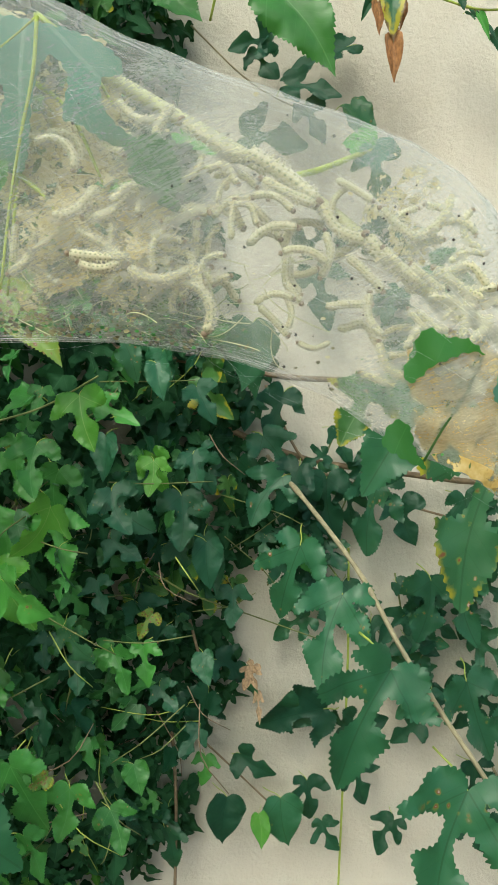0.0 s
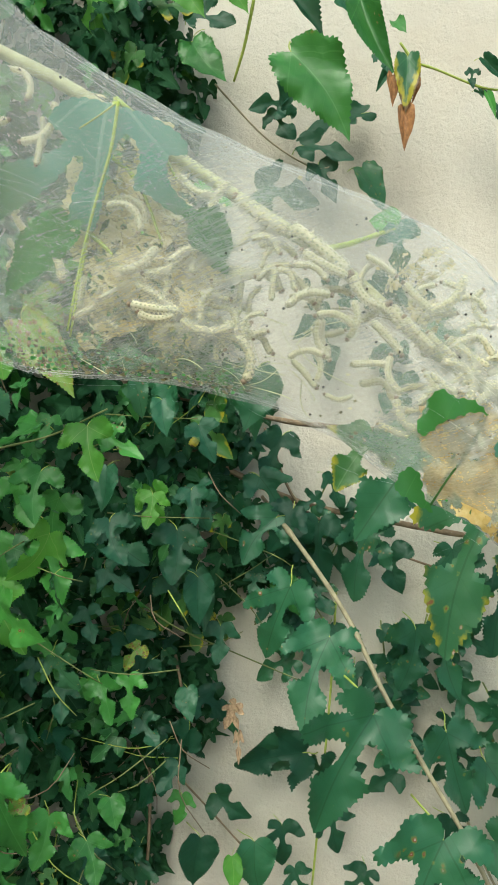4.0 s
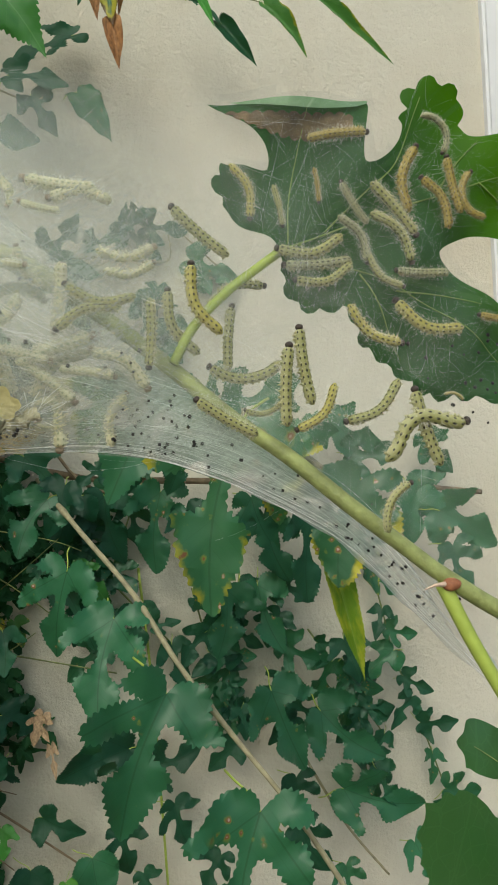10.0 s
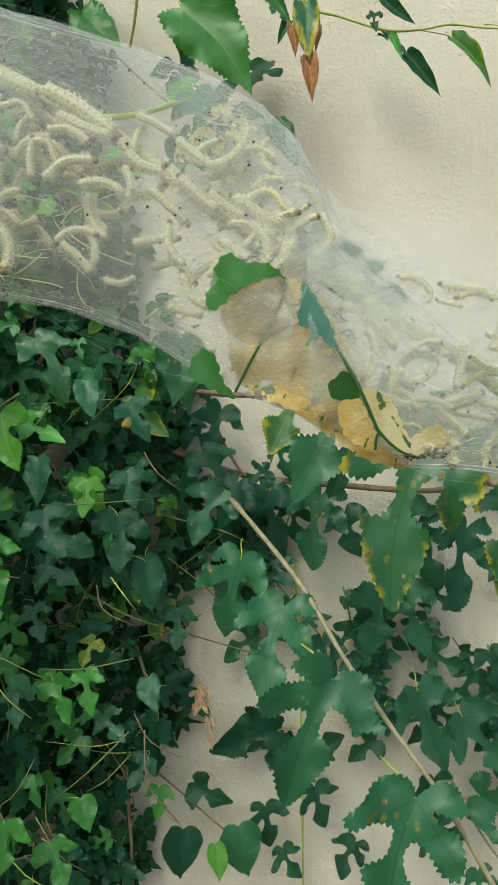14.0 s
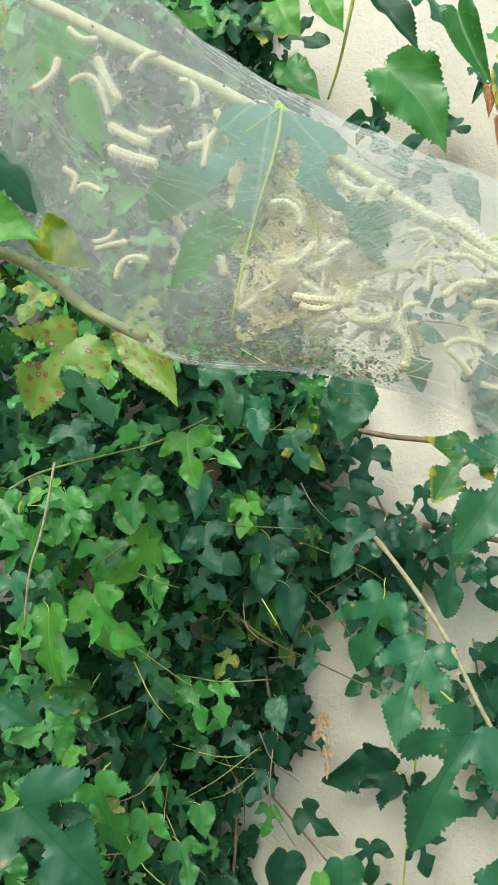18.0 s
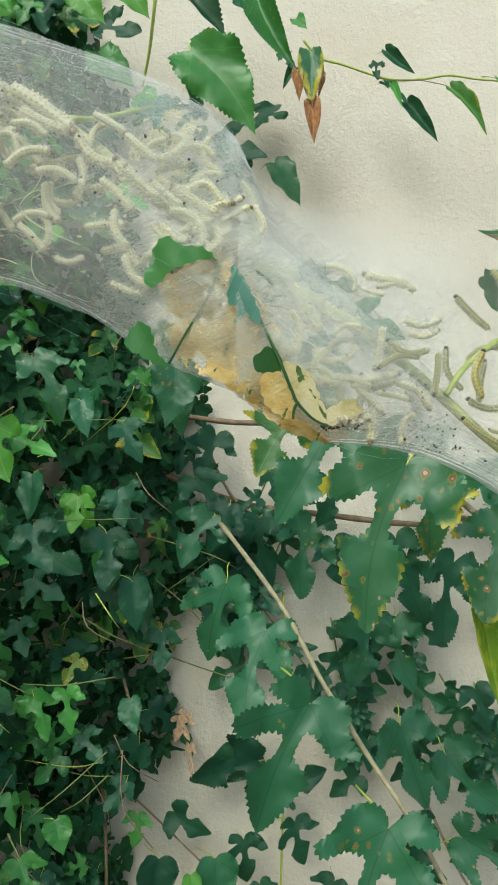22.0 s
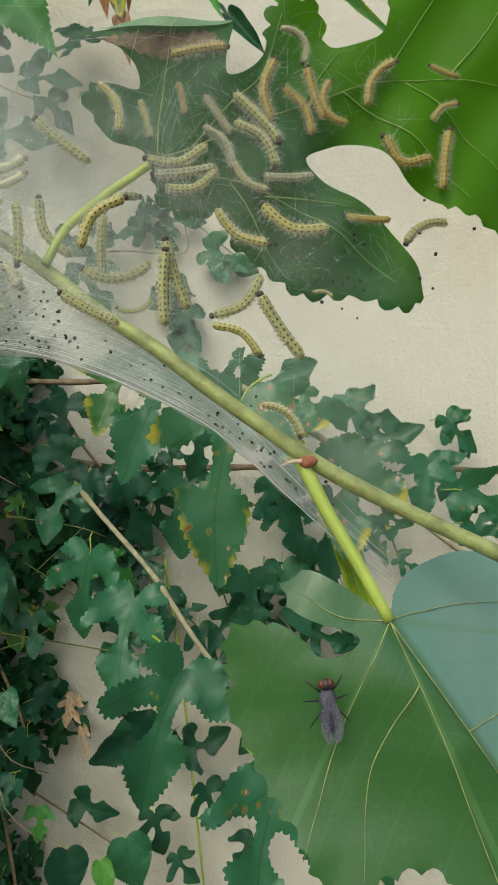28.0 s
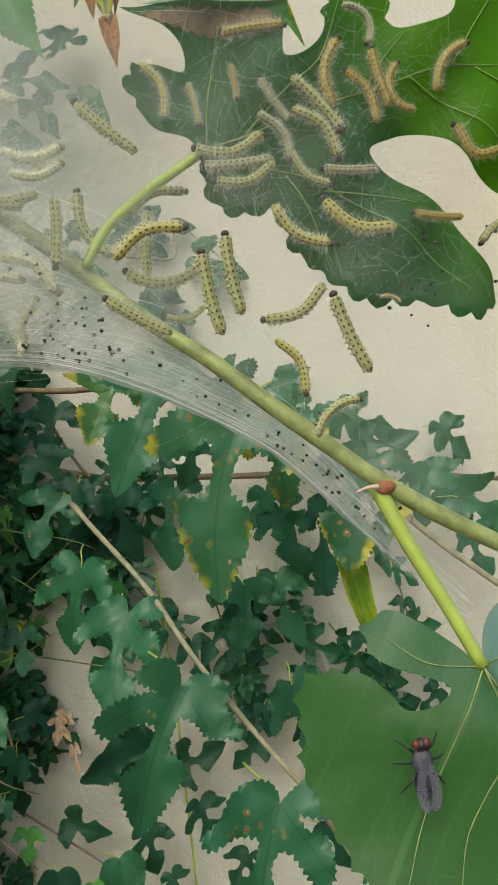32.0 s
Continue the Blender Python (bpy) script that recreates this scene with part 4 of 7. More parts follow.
put_leaf(br, "deep", 3, M_LEAF_SHADE, (0.168, 0.978, 1.136), (0.176, 0.963, 1.089), 1.10, -0.17)
put_leaf(br, "heart", 4, M_LEAF_FRESH, (0.109, 0.927, 1.120), (0.114, 0.912, 1.084), 0.75, -0.14)
put_leaf(br, "heart", 2, M_LEAF_BLUE, (0.135, 0.958, 1.123), (0.150, 0.942, 1.065), 1.05, -0.13)
put_leaf(br, "heart", 2, M_LEAF_SHADE, (0.068, 0.958, 1.120), (0.068, 0.942, 1.062), 1.00, -0.22)
put_leaf(br, "three", 2, M_LEAF_SHADE, (0.082, 0.978, 1.167), (0.125, 0.963, 1.144), 1.00, 0.24)
put_leaf(br, "three", 3, M_LEAF, (0.039, 0.968, 1.166), (0.036, 0.953, 1.133), 1.00, -0.14)
put_leaf(br, "deep", 0, M_LEAF_BLUE, (0.509, 0.958, 1.079), (0.538, 0.942, 1.041), 1.10, -0.28)
put_leaf(br, "deep", 5, M_LEAF_SHADE, (0.279, 0.978, 1.090), (0.257, 0.963, 1.051), 1.00, 0.33)
put_leaf(br, "deep", 2, M_LEAF_SHADE, (0.189, 0.978, 1.083), (0.210, 0.963, 1.051), 1.00, 0.16)
put_leaf(br, "deep", 5, M_LEAF_SHADE, (0.372, 0.958, 1.121), (0.403, 0.942, 1.069), 1.00, 0.00)
put_leaf(br, "deep", 1, M_LEAF_SHADE, (0.444, 0.978, 1.326), (0.457, 0.963, 1.276), 1.00, 0.21)
put_leaf(br, "deep", 5, M_LEAF_SHADE, (0.364, 0.999, 1.355), (0.375, 0.984, 1.324), 1.00, -0.12)
put_leaf(br, "deep", 5, M_LEAF_BLUE, (0.423, 0.958, 1.065), (0.433, 0.942, 1.025), 1.00, -0.05)
put_leaf(br, "deep", 4, M_LEAF_BLUE, (0.470, 0.968, 1.170), (0.499, 0.953, 1.127), 0.90, -0.28)
put_leaf(br, "deep", 2, M_LEAF_DRY, (0.097, 0.948, 1.296), (0.088, 0.932, 1.270), 0.80, -0.12)
put_leaf(br, "three", 1, M_LEAF_DRY, (0.093, 0.948, 1.292), (0.103, 0.932, 1.272), 0.60, 0.12)
put_leaf(br, "deep", 1, M_LEAF_DRY, (0.103, 0.948, 1.259), (0.107, 0.932, 1.229), 0.40, -0.04)
br = thing("mulberry_branch", "dark leafy mulberry shoot lying behind the long branches", "branch", "wall branches")
rod("stem", [(0.100, 0.995, 1.634), (0.151, 0.995, 1.542), (0.221, 0.995, 1.513), (0.305, 0.995, 1.484), (0.389, 0.995, 1.468)], (0.0020, 0.0014), M_BARK, br, sides=6, wobble=0.15)
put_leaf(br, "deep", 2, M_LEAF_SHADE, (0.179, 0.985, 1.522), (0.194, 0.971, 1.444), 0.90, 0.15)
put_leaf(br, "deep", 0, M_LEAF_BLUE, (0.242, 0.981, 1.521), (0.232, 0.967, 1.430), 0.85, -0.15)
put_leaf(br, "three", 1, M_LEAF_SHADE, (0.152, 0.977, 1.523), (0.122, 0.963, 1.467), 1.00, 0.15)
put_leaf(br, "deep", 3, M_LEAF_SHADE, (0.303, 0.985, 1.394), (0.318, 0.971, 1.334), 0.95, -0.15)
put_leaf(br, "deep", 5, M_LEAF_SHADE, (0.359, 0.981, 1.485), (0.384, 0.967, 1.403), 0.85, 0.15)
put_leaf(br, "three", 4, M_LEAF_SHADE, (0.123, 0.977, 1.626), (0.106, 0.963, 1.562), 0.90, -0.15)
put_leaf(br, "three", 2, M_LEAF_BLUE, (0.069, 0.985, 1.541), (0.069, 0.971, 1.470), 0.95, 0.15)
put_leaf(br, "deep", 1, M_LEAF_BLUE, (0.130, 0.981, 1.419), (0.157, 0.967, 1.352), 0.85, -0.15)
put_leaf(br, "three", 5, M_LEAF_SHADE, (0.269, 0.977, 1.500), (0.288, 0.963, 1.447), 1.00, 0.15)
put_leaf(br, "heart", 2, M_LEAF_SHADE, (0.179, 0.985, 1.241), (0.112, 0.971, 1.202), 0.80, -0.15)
br = thing("mulberry_bough", "bare brown mulberry bough running along the wall", "branch", "boughs")
rod("stem", [(-0.129, 0.958, 1.680), (0.104, 0.989, 1.647), (0.184, 0.989, 1.643), (0.261, 0.999, 1.642), (0.235, 1.004, 1.616)], (0.0036, 0.0030), M_BARK, br, wobble=0.2)
br = thing("mulberry_bough", "bare brown mulberry bough running along the wall", "branch", "boughs")
rod("stem", [(-0.025, 0.978, 1.614), (0.067, 0.999, 1.573), (0.157, 1.004, 1.542), (0.264, 1.004, 1.530), (0.377, 1.004, 1.521), (0.445, 1.004, 1.530), (0.541, 1.004, 1.502), (0.640, 1.004, 1.483)], (0.0042, 0.0032), M_BARK, br, wobble=0.2)
bush = thing("mulberry_bush", "dense climbing mulberry bush with dark lobed leaves covering the wall", "bush")
put_leaf(bush, "three", 5, M_LEAF_RUST, (-0.136, 0.639, 1.695), (-0.161, 0.623, 1.627), 1.10, -0.29)
put_leaf(bush, "heart", 4, M_LEAF_RUST, (-0.105, 0.680, 1.709), (-0.052, 0.664, 1.648), 0.60, 0.11)
put_leaf(bush, "three", 1, M_LEAF_RUST, (-0.188, 0.680, 1.738), (-0.199, 0.664, 1.709), 1.20, -0.03)
put_leaf(bush, "three", 0, M_LEAF_SPOT, (-0.132, 0.700, 1.726), (-0.113, 0.685, 1.694), 0.90, 0.20)
put_leaf(bush, "three", 1, M_LEAF_FRESH, (-0.053, 0.721, 1.624), (-0.037, 0.706, 1.578), 1.00, 0.02)
put_leaf(bush, "three", 4, M_LEAF, (-0.040, 0.742, 1.617), (-0.001, 0.726, 1.600), 0.70, -0.13)
put_leaf(bush, "three", 2, M_LEAF_FRESH, (-0.143, 0.762, 1.455), (-0.103, 0.747, 1.403), 0.90, -0.22)
put_leaf(bush, "deep", 5, M_LEAF_BLUE, (-0.066, 0.886, 1.511), (-0.013, 0.870, 1.474), 1.10, -0.11)
put_leaf(bush, "deep", 4, M_LEAF, (-0.114, 0.865, 1.537), (-0.129, 0.850, 1.508), 1.10, -0.29)
put_leaf(bush, "three", 1, M_LEAF_BLUE, (0.017, 0.906, 1.502), (0.011, 0.891, 1.448), 1.10, -0.11)
put_leaf(bush, "heart", 4, M_LEAF_BLUE, (0.038, 0.906, 1.462), (0.055, 0.891, 1.397), 0.60, -0.06)
put_leaf(bush, "three", 2, M_LEAF_FRESH, (-0.162, 0.700, 1.450), (-0.148, 0.685, 1.386), 0.80, 0.21)
put_leaf(bush, "three", 5, M_LEAF, (-0.153, 0.721, 1.547), (-0.165, 0.706, 1.511), 1.10, -0.02)
put_leaf(bush, "three", 3, M_LEAF_BLUE, (-0.175, 0.742, 1.620), (-0.154, 0.726, 1.584), 1.20, -0.06)
put_leaf(bush, "three", 0, M_LEAF, (-0.124, 0.865, 1.481), (-0.099, 0.850, 1.424), 1.00, 0.05)
put_leaf(bush, "heart", 1, M_LEAF_BLUE, (0.077, 0.886, 1.687), (0.089, 0.870, 1.620), 0.80, 0.29)
put_leaf(bush, "three", 3, M_LEAF_SPOT, (-0.054, 0.824, 1.697), (-0.021, 0.809, 1.640), 0.80, -0.21)
put_leaf(bush, "heart", 4, M_LEAF_BLUE, (-0.066, 0.865, 1.577), (-0.067, 0.850, 1.528), 0.80, 0.31)
put_leaf(bush, "deep", 3, M_LEAF_FRESH, (-0.017, 0.875, 1.557), (-0.004, 0.860, 1.516), 1.00, 0.34)
put_leaf(bush, "deep", 5, M_LEAF_SHADE, (0.034, 0.875, 1.562), (0.052, 0.860, 1.519), 1.00, 0.04)
put_leaf(bush, "three", 5, M_LEAF_RUST, (-0.016, 0.886, 1.375), (-0.027, 0.870, 1.350), 0.90, -0.19)
put_leaf(bush, "heart", 5, M_LEAF_BLUE, (-0.009, 0.886, 1.656), (-0.001, 0.870, 1.628), 0.90, -0.03)
put_leaf(bush, "deep", 2, M_LEAF_BLUE, (-0.095, 0.597, 1.332), (-0.096, 0.582, 1.285), 1.50, 0.17)
put_leaf(bush, "deep", 1, M_LEAF_BLUE, (-0.117, 0.577, 1.338), (-0.050, 0.561, 1.294), 1.30, 0.03)
put_leaf(bush, "three", 4, M_LEAF, (-0.157, 0.721, 1.339), (-0.151, 0.706, 1.320), 1.10, 0.25)
put_leaf(bush, "heart", 0, M_LEAF_FRESH, (-0.127, 0.700, 1.326), (-0.128, 0.685, 1.315), 0.90, 0.33)
put_leaf(bush, "three", 0, M_LEAF_BLUE, (-0.136, 0.865, 1.274), (-0.129, 0.850, 1.231), 1.00, 0.22)
put_leaf(bush, "heart", 5, M_LEAF, (-0.031, 0.865, 1.209), (-0.018, 0.850, 1.181), 1.10, -0.33)
put_leaf(bush, "three", 1, M_LEAF, (-0.111, 0.875, 1.455), (-0.106, 0.860, 1.414), 0.90, 0.01)
put_leaf(bush, "three", 3, M_LEAF, (-0.133, 0.783, 1.579), (-0.136, 0.767, 1.543), 1.00, 0.28)
put_leaf(bush, "three", 0, M_LEAF, (-0.100, 0.762, 1.628), (-0.104, 0.747, 1.605), 1.00, 0.05)
put_leaf(bush, "three", 0, M_LEAF_SPOT, (-0.161, 0.680, 1.374), (-0.118, 0.664, 1.377), 0.80, -0.01)
put_leaf(bush, "three", 2, M_LEAF_SPOT, (0.003, 0.927, 1.447), (0.033, 0.912, 1.408), 1.00, -0.23)
put_leaf(bush, "three", 0, M_LEAF_SPOT, (0.106, 0.948, 1.456), (0.102, 0.932, 1.435), 1.00, -0.18)
put_leaf(bush, "three", 3, M_LEAF, (-0.165, 0.721, 1.557), (-0.156, 0.706, 1.509), 1.00, 0.02)
put_leaf(bush, "deep", 4, M_LEAF, (-0.102, 0.752, 1.576), (-0.098, 0.736, 1.529), 1.00, -0.31)
put_leaf(bush, "deep", 1, M_LEAF, (-0.096, 0.783, 1.500), (-0.077, 0.767, 1.446), 1.00, -0.27)
put_leaf(bush, "deep", 4, M_LEAF_BLUE, (-0.044, 0.803, 1.527), (-0.020, 0.788, 1.488), 1.10, -0.17)
put_leaf(bush, "three", 0, M_LEAF_FRESH, (-0.006, 0.824, 1.556), (-0.009, 0.809, 1.522), 1.00, -0.02)
put_leaf(bush, "three", 1, M_LEAF_SHADE, (0.031, 0.845, 1.562), (0.042, 0.829, 1.529), 1.00, -0.10)
put_leaf(bush, "three", 0, M_LEAF_BLUE, (0.020, 0.845, 1.518), (0.021, 0.829, 1.462), 1.00, -0.26)
put_leaf(bush, "heart", 2, M_LEAF_SHADE, (0.045, 0.865, 1.465), (0.055, 0.850, 1.415), 0.80, -0.23)
put_leaf(bush, "deep", 1, M_LEAF_BLUE, (-0.189, 0.639, 1.399), (-0.139, 0.623, 1.375), 1.20, 0.30)
put_leaf(bush, "three", 0, M_LEAF_FRESH, (-0.114, 0.680, 1.339), (-0.117, 0.664, 1.326), 1.00, 0.23)
put_leaf(bush, "three", 4, M_LEAF_BLUE, (-0.081, 0.824, 1.344), (-0.079, 0.809, 1.311), 1.00, -0.01)
put_leaf(bush, "three", 0, M_LEAF, (-0.045, 0.824, 1.353), (-0.028, 0.809, 1.314), 1.00, 0.25)
put_leaf(bush, "deep", 1, M_LEAF, (-0.018, 0.845, 1.353), (-0.011, 0.829, 1.314), 1.00, 0.18)
put_leaf(bush, "three", 4, M_LEAF_BLUE, (-0.003, 0.865, 1.301), (0.021, 0.850, 1.278), 1.00, -0.16)
put_leaf(bush, "heart", 0, M_LEAF_BLUE, (0.042, 0.886, 1.333), (0.053, 0.870, 1.301), 0.90, 0.01)
put_leaf(bush, "three", 0, M_LEAF_SHADE, (0.072, 0.906, 1.402), (0.071, 0.891, 1.361), 1.00, -0.02)
put_leaf(bush, "deep", 1, M_LEAF, (-0.083, 0.639, 1.330), (-0.052, 0.623, 1.284), 1.10, 0.25)
put_leaf(bush, "three", 0, M_LEAF, (-0.047, 0.680, 1.289), (-0.053, 0.664, 1.249), 1.00, -0.32)
put_leaf(bush, "three", 0, M_LEAF, (-0.022, 0.721, 1.246), (-0.007, 0.706, 1.212), 1.00, -0.30)
put_leaf(bush, "three", 0, M_LEAF_SHADE, (0.039, 0.886, 1.242), (0.018, 0.870, 1.218), 1.00, 0.25)
put_leaf(bush, "three", 3, M_LEAF_BLUE, (-0.202, 0.700, 1.475), (-0.185, 0.685, 1.435), 1.00, 0.01)
put_leaf(bush, "three", 2, M_LEAF, (-0.206, 0.680, 1.550), (-0.180, 0.664, 1.525), 1.00, -0.13)
put_leaf(bush, "three", 3, M_LEAF, (-0.153, 0.783, 1.502), (-0.137, 0.767, 1.460), 1.00, -0.30)
put_leaf(bush, "three", 4, M_LEAF_SHADE, (-0.069, 0.845, 1.423), (-0.056, 0.829, 1.392), 1.00, 0.10)
put_leaf(bush, "heart", 2, M_LEAF_BLUE, (-0.005, 0.824, 1.655), (0.006, 0.809, 1.620), 0.80, -0.14)
put_leaf(bush, "three", 2, M_LEAF_SHADE, (0.031, 0.865, 1.632), (0.054, 0.850, 1.598), 1.00, -0.22)
put_leaf(bush, "heart", 1, M_LEAF_BLUE, (0.091, 0.824, 1.697), (0.081, 0.809, 1.631), 0.90, -0.05)
put_leaf(bush, "three", 5, M_LEAF_SHADE, (-0.115, 0.824, 1.367), (-0.113, 0.809, 1.336), 1.00, 0.04)
put_leaf(bush, "three", 0, M_LEAF, (-0.133, 0.618, 1.338), (-0.117, 0.603, 1.317), 1.00, 0.16)
rod("shoot", [(-0.191, 0.659, 1.563), (-0.172, 0.680, 1.579), (-0.131, 0.721, 1.597), (-0.087, 0.731, 1.613), (-0.034, 0.711, 1.641)], (0.0013, 0.0008), M_SHOOT, bush, sides=6)
rod("shoot", [(-0.021, 0.906, 1.418), (0.021, 0.917, 1.391), (0.089, 0.948, 1.359), (0.179, 0.948, 1.331)], (0.0013, 0.0008), M_SHOOT, bush, sides=6)
rod("shoot", [(-0.144, 0.639, 1.592), (-0.144, 0.628, 1.542), (-0.152, 0.628, 1.500), (-0.157, 0.639, 1.450)], (0.0012, 0.0010), M_TWIG, bush, sides=6)
rod("shoot", [(0.017, 0.958, 1.345), (0.034, 0.968, 1.267), (0.035, 0.978, 1.177)], (0.002, 0.0016), M_BARK, bush, sides=6)


# fitted places of the twig and its web
STEM_POINTS = [(-0.0509, 0.2780, 1.7748), (-0.0009, 0.2780, 1.7538), (0.0287, 0.2780, 1.7410), (0.0554, 0.2780, 1.7295), (0.1018, 0.2780, 1.7047), (0.1315, 0.2780, 1.6880), (0.1601, 0.2780, 1.6671), (0.2117, 0.2760, 1.6344), (0.2372, 0.2720, 1.6120), (0.2460, 0.2700, 1.6048), (0.2547, 0.2680, 1.5966), (0.2637, 0.2670, 1.5887), (0.2695, 0.2660, 1.5837), (0.2804, 0.2650, 1.5759), (0.3046, 0.2620, 1.5613), (0.3409, 0.2575, 1.5393)]
BIG_LEAF = (0.2489, 1.6399)
BIG_PETIOLE = [(0.2285, 0.2720, 1.6212), (0.2323, 0.2730, 1.6271), (0.2383, 0.2760, 1.6327), (0.2438, 0.2780, 1.6366), (0.2496, 0.2795, 1.6404)]
LOW_LEAF = (0.2799, 0.2580, 1.5554)
FORK = (0.2690, 0.2660, 1.5828)
LOW_PETIOLE = [(0.2690, 0.2660, 1.5828), (0.2723, 0.2633, 1.5737), (0.2763, 0.2607, 1.5645), (0.2799, 0.2580, 1.5554)]
OCHRE = (0.1764, 0.2620, 1.6512)
BROWN = (0.0679, 1.7264)
NEST_LEAVES = [
    (0.0590, 1.6919, 0.0421, 1.6710, 0.55, M_LEAF, 0.266),
    (-0.0052, 1.7542, 0.0099, 1.7175, 0.50, M_LEAF, 0.285),
    (0.0056, 1.6856, 0.0190, 1.6762, 0.90, M_LEAF_YELLOW, 0.262),
    (-0.0259, 1.7075, 0.0091, 1.6942, 0.80, M_LEAF_BLUE, 0.250),
    (-0.0213, 1.6854, 0.0082, 1.6812, 0.80, M_LEAF_FRESH, 0.252),
    (-0.0094, 1.7627, -0.0335, 1.7446, 0.80, M_LEAF, 0.300),
    (0.1490, 1.7065, 0.1405, 1.7090, 1.20, M_LEAF, 0.300),
    (0.1490, 1.7065, 0.1530, 1.6930, 0.90, M_LEAF_TEAL, 0.299),
    (-0.0151, 1.7504, -0.0257, 1.7332, 0.80, M_LEAF_RUST, 0.270),
    (0.0767, 1.6881, 0.0918, 1.6571, 1.10, M_EATEN, 0.270),
    (0.0680, 1.7063, 0.0851, 1.6656, 1.10, M_EATEN, 0.274),
    (0.1530, 1.6927, 0.1623, 1.6737, 1.00, M_EATEN, 0.284),
]
TEAL_EDGE = [(0.0706, 1.7224), (0.0768, 1.7216), (0.0846, 1.7181), (0.0885, 1.7143), (0.0879, 1.7119), (0.0838, 1.7114), (0.0840, 1.7059), (0.0871, 1.7013), (0.0927, 1.6979), (0.0990, 1.6978), (0.1009, 1.6942), (0.1026, 1.6889), (0.1007, 1.6870), (0.1023, 1.6824), (0.0984, 1.6831), (0.0928, 1.6873), (0.0912, 1.6908), (0.0899, 1.6952), (0.0856, 1.6967), (0.0800, 1.6999), (0.0762, 1.7014), (0.0769, 1.7104), (0.0729, 1.7154), (0.0702, 1.7103), (0.0686, 1.7036), (0.0659, 1.6914), (0.0631, 1.6904), (0.0590, 1.6917), (0.0596, 1.7011), (0.0620, 1.7075), (0.0587, 1.7089), (0.0505, 1.6975), (0.0424, 1.6914), (0.0351, 1.6918), (0.0357, 1.7005), (0.0493, 1.7084), (0.0567, 1.7132), (0.0514, 1.7183), (0.0572, 1.7229)]
TEAL_RIB = [(0.0706, 1.7224), (0.0697, 1.7103), (0.0669, 1.6968), (0.0644, 1.6817), (0.0623, 1.6632)]
TEAL_SIDE = [(0.0706, 1.7224), (0.0663, 1.7188), (0.0611, 1.7149)]
OCHRE_VEINS = [
    [(0.1751, 1.6512), (0.1783, 1.6456), (0.1816, 1.6383), (0.1864, 1.6276), (0.1897, 1.6200), (0.1910, 1.6175), (0.1945, 1.6140), (0.1981, 1.6122)],
    [(0.1911, 1.6179), (0.1902, 1.6163), (0.1899, 1.6138)],
    [(0.1751, 1.6512), (0.1793, 1.6503), (0.1847, 1.6467)],
    [(0.1718, 1.6510), (0.1683, 1.6422), (0.1638, 1.6345), (0.1598, 1.6268)],
]
OCHRE_PANEL = [(0.1823, 1.6241), (0.1863, 1.6247), (0.1882, 1.6218), (0.1899, 1.6180), (0.1901, 1.6138), (0.1867, 1.6148), (0.1836, 1.6171), (0.1823, 1.6208)]
YELLOW_PANEL = [(0.1868, 1.6272), (0.1904, 1.6266), (0.1936, 1.6244), (0.1959, 1.6197), (0.1978, 1.6163), (0.2025, 1.6187), (0.2046, 1.6180), (0.2058, 1.6154), (0.2011, 1.6129), (0.1965, 1.6132), (0.1933, 1.6153), (0.1907, 1.6183), (0.1890, 1.6221)]
OCHRE_LOBE = [(0.1750, 1.6504), (0.1783, 1.6456), (0.1816, 1.6383), (0.1807, 1.6363), (0.1785, 1.6388), (0.1757, 1.6365), (0.1766, 1.6400), (0.1739, 1.6417), (0.1745, 1.6464)]
OCHRE_PATCH = [(0.1799, 1.6277), (0.1817, 1.6294), (0.1839, 1.6308), (0.1863, 1.6292), (0.1869, 1.6255), (0.1839, 1.6248), (0.1815, 1.6250)]
OCHRE_WING = [(0.1718, 1.6510), (0.1676, 1.6546), (0.1627, 1.6551), (0.1589, 1.6569), (0.1560, 1.6543), (0.1549, 1.6506), (0.1535, 1.6468), (0.1552, 1.6443), (0.1576, 1.6457), (0.1600, 1.6482), (0.1630, 1.6496), (0.1678, 1.6515)]
OCHRE_CORNER = [(0.1496, 1.6303), (0.1507, 1.6341), (0.1531, 1.6361), (0.1557, 1.6343), (0.1572, 1.6292), (0.1599, 1.6255), (0.1547, 1.6276)]
SKIN_LINE = [(0.2007, 0.2620, 1.6137), (0.2024, 0.2620, 1.6141), (0.2045, 0.2620, 1.6137), (0.2066, 0.2620, 1.6141), (0.2083, 0.2620, 1.6146)]
SIDE_PETIOLE = [(0.1259, 0.2790, 1.6930), (0.1350, 0.2910, 1.6985), (0.1490, 0.3000, 1.7065)]
SIDE_SHOOT = [(-0.0520, 0.2700, 1.6928), (-0.0247, 0.2720, 1.6835), (-0.0016, 0.2740, 1.6769), (0.0166, 0.2760, 1.6652), (0.0342, 0.2780, 1.6585)]
NEST_TOP = [(-0.0600, 1.8080), (0.0230, 1.7612), (0.0453, 1.7449), (0.0700, 1.7317), (0.0919, 1.7218), (0.1138, 1.7142), (0.1369, 1.7073), (0.1540, 1.7013), (0.1657, 1.6948), (0.1739, 1.6875), (0.1794, 1.6760), (0.1850, 1.6600), (0.2000, 1.6490), (0.2150, 1.6370), (0.2360, 1.6180)]
NEST_BOTTOM = [(-0.0600, 1.7000), (-0.0279, 1.6856), (-0.0048, 1.6759), (0.0162, 1.6638), (0.0469, 1.6521), (0.0873, 1.6523), (0.1155, 1.6486), (0.1352, 1.6415), (0.1544, 1.6300), (0.1628, 1.6260), (0.1738, 1.6219), (0.1836, 1.6152), (0.1910, 1.6112), (0.2075, 1.6086), (0.2246, 1.6058), (0.2360, 1.6040)]
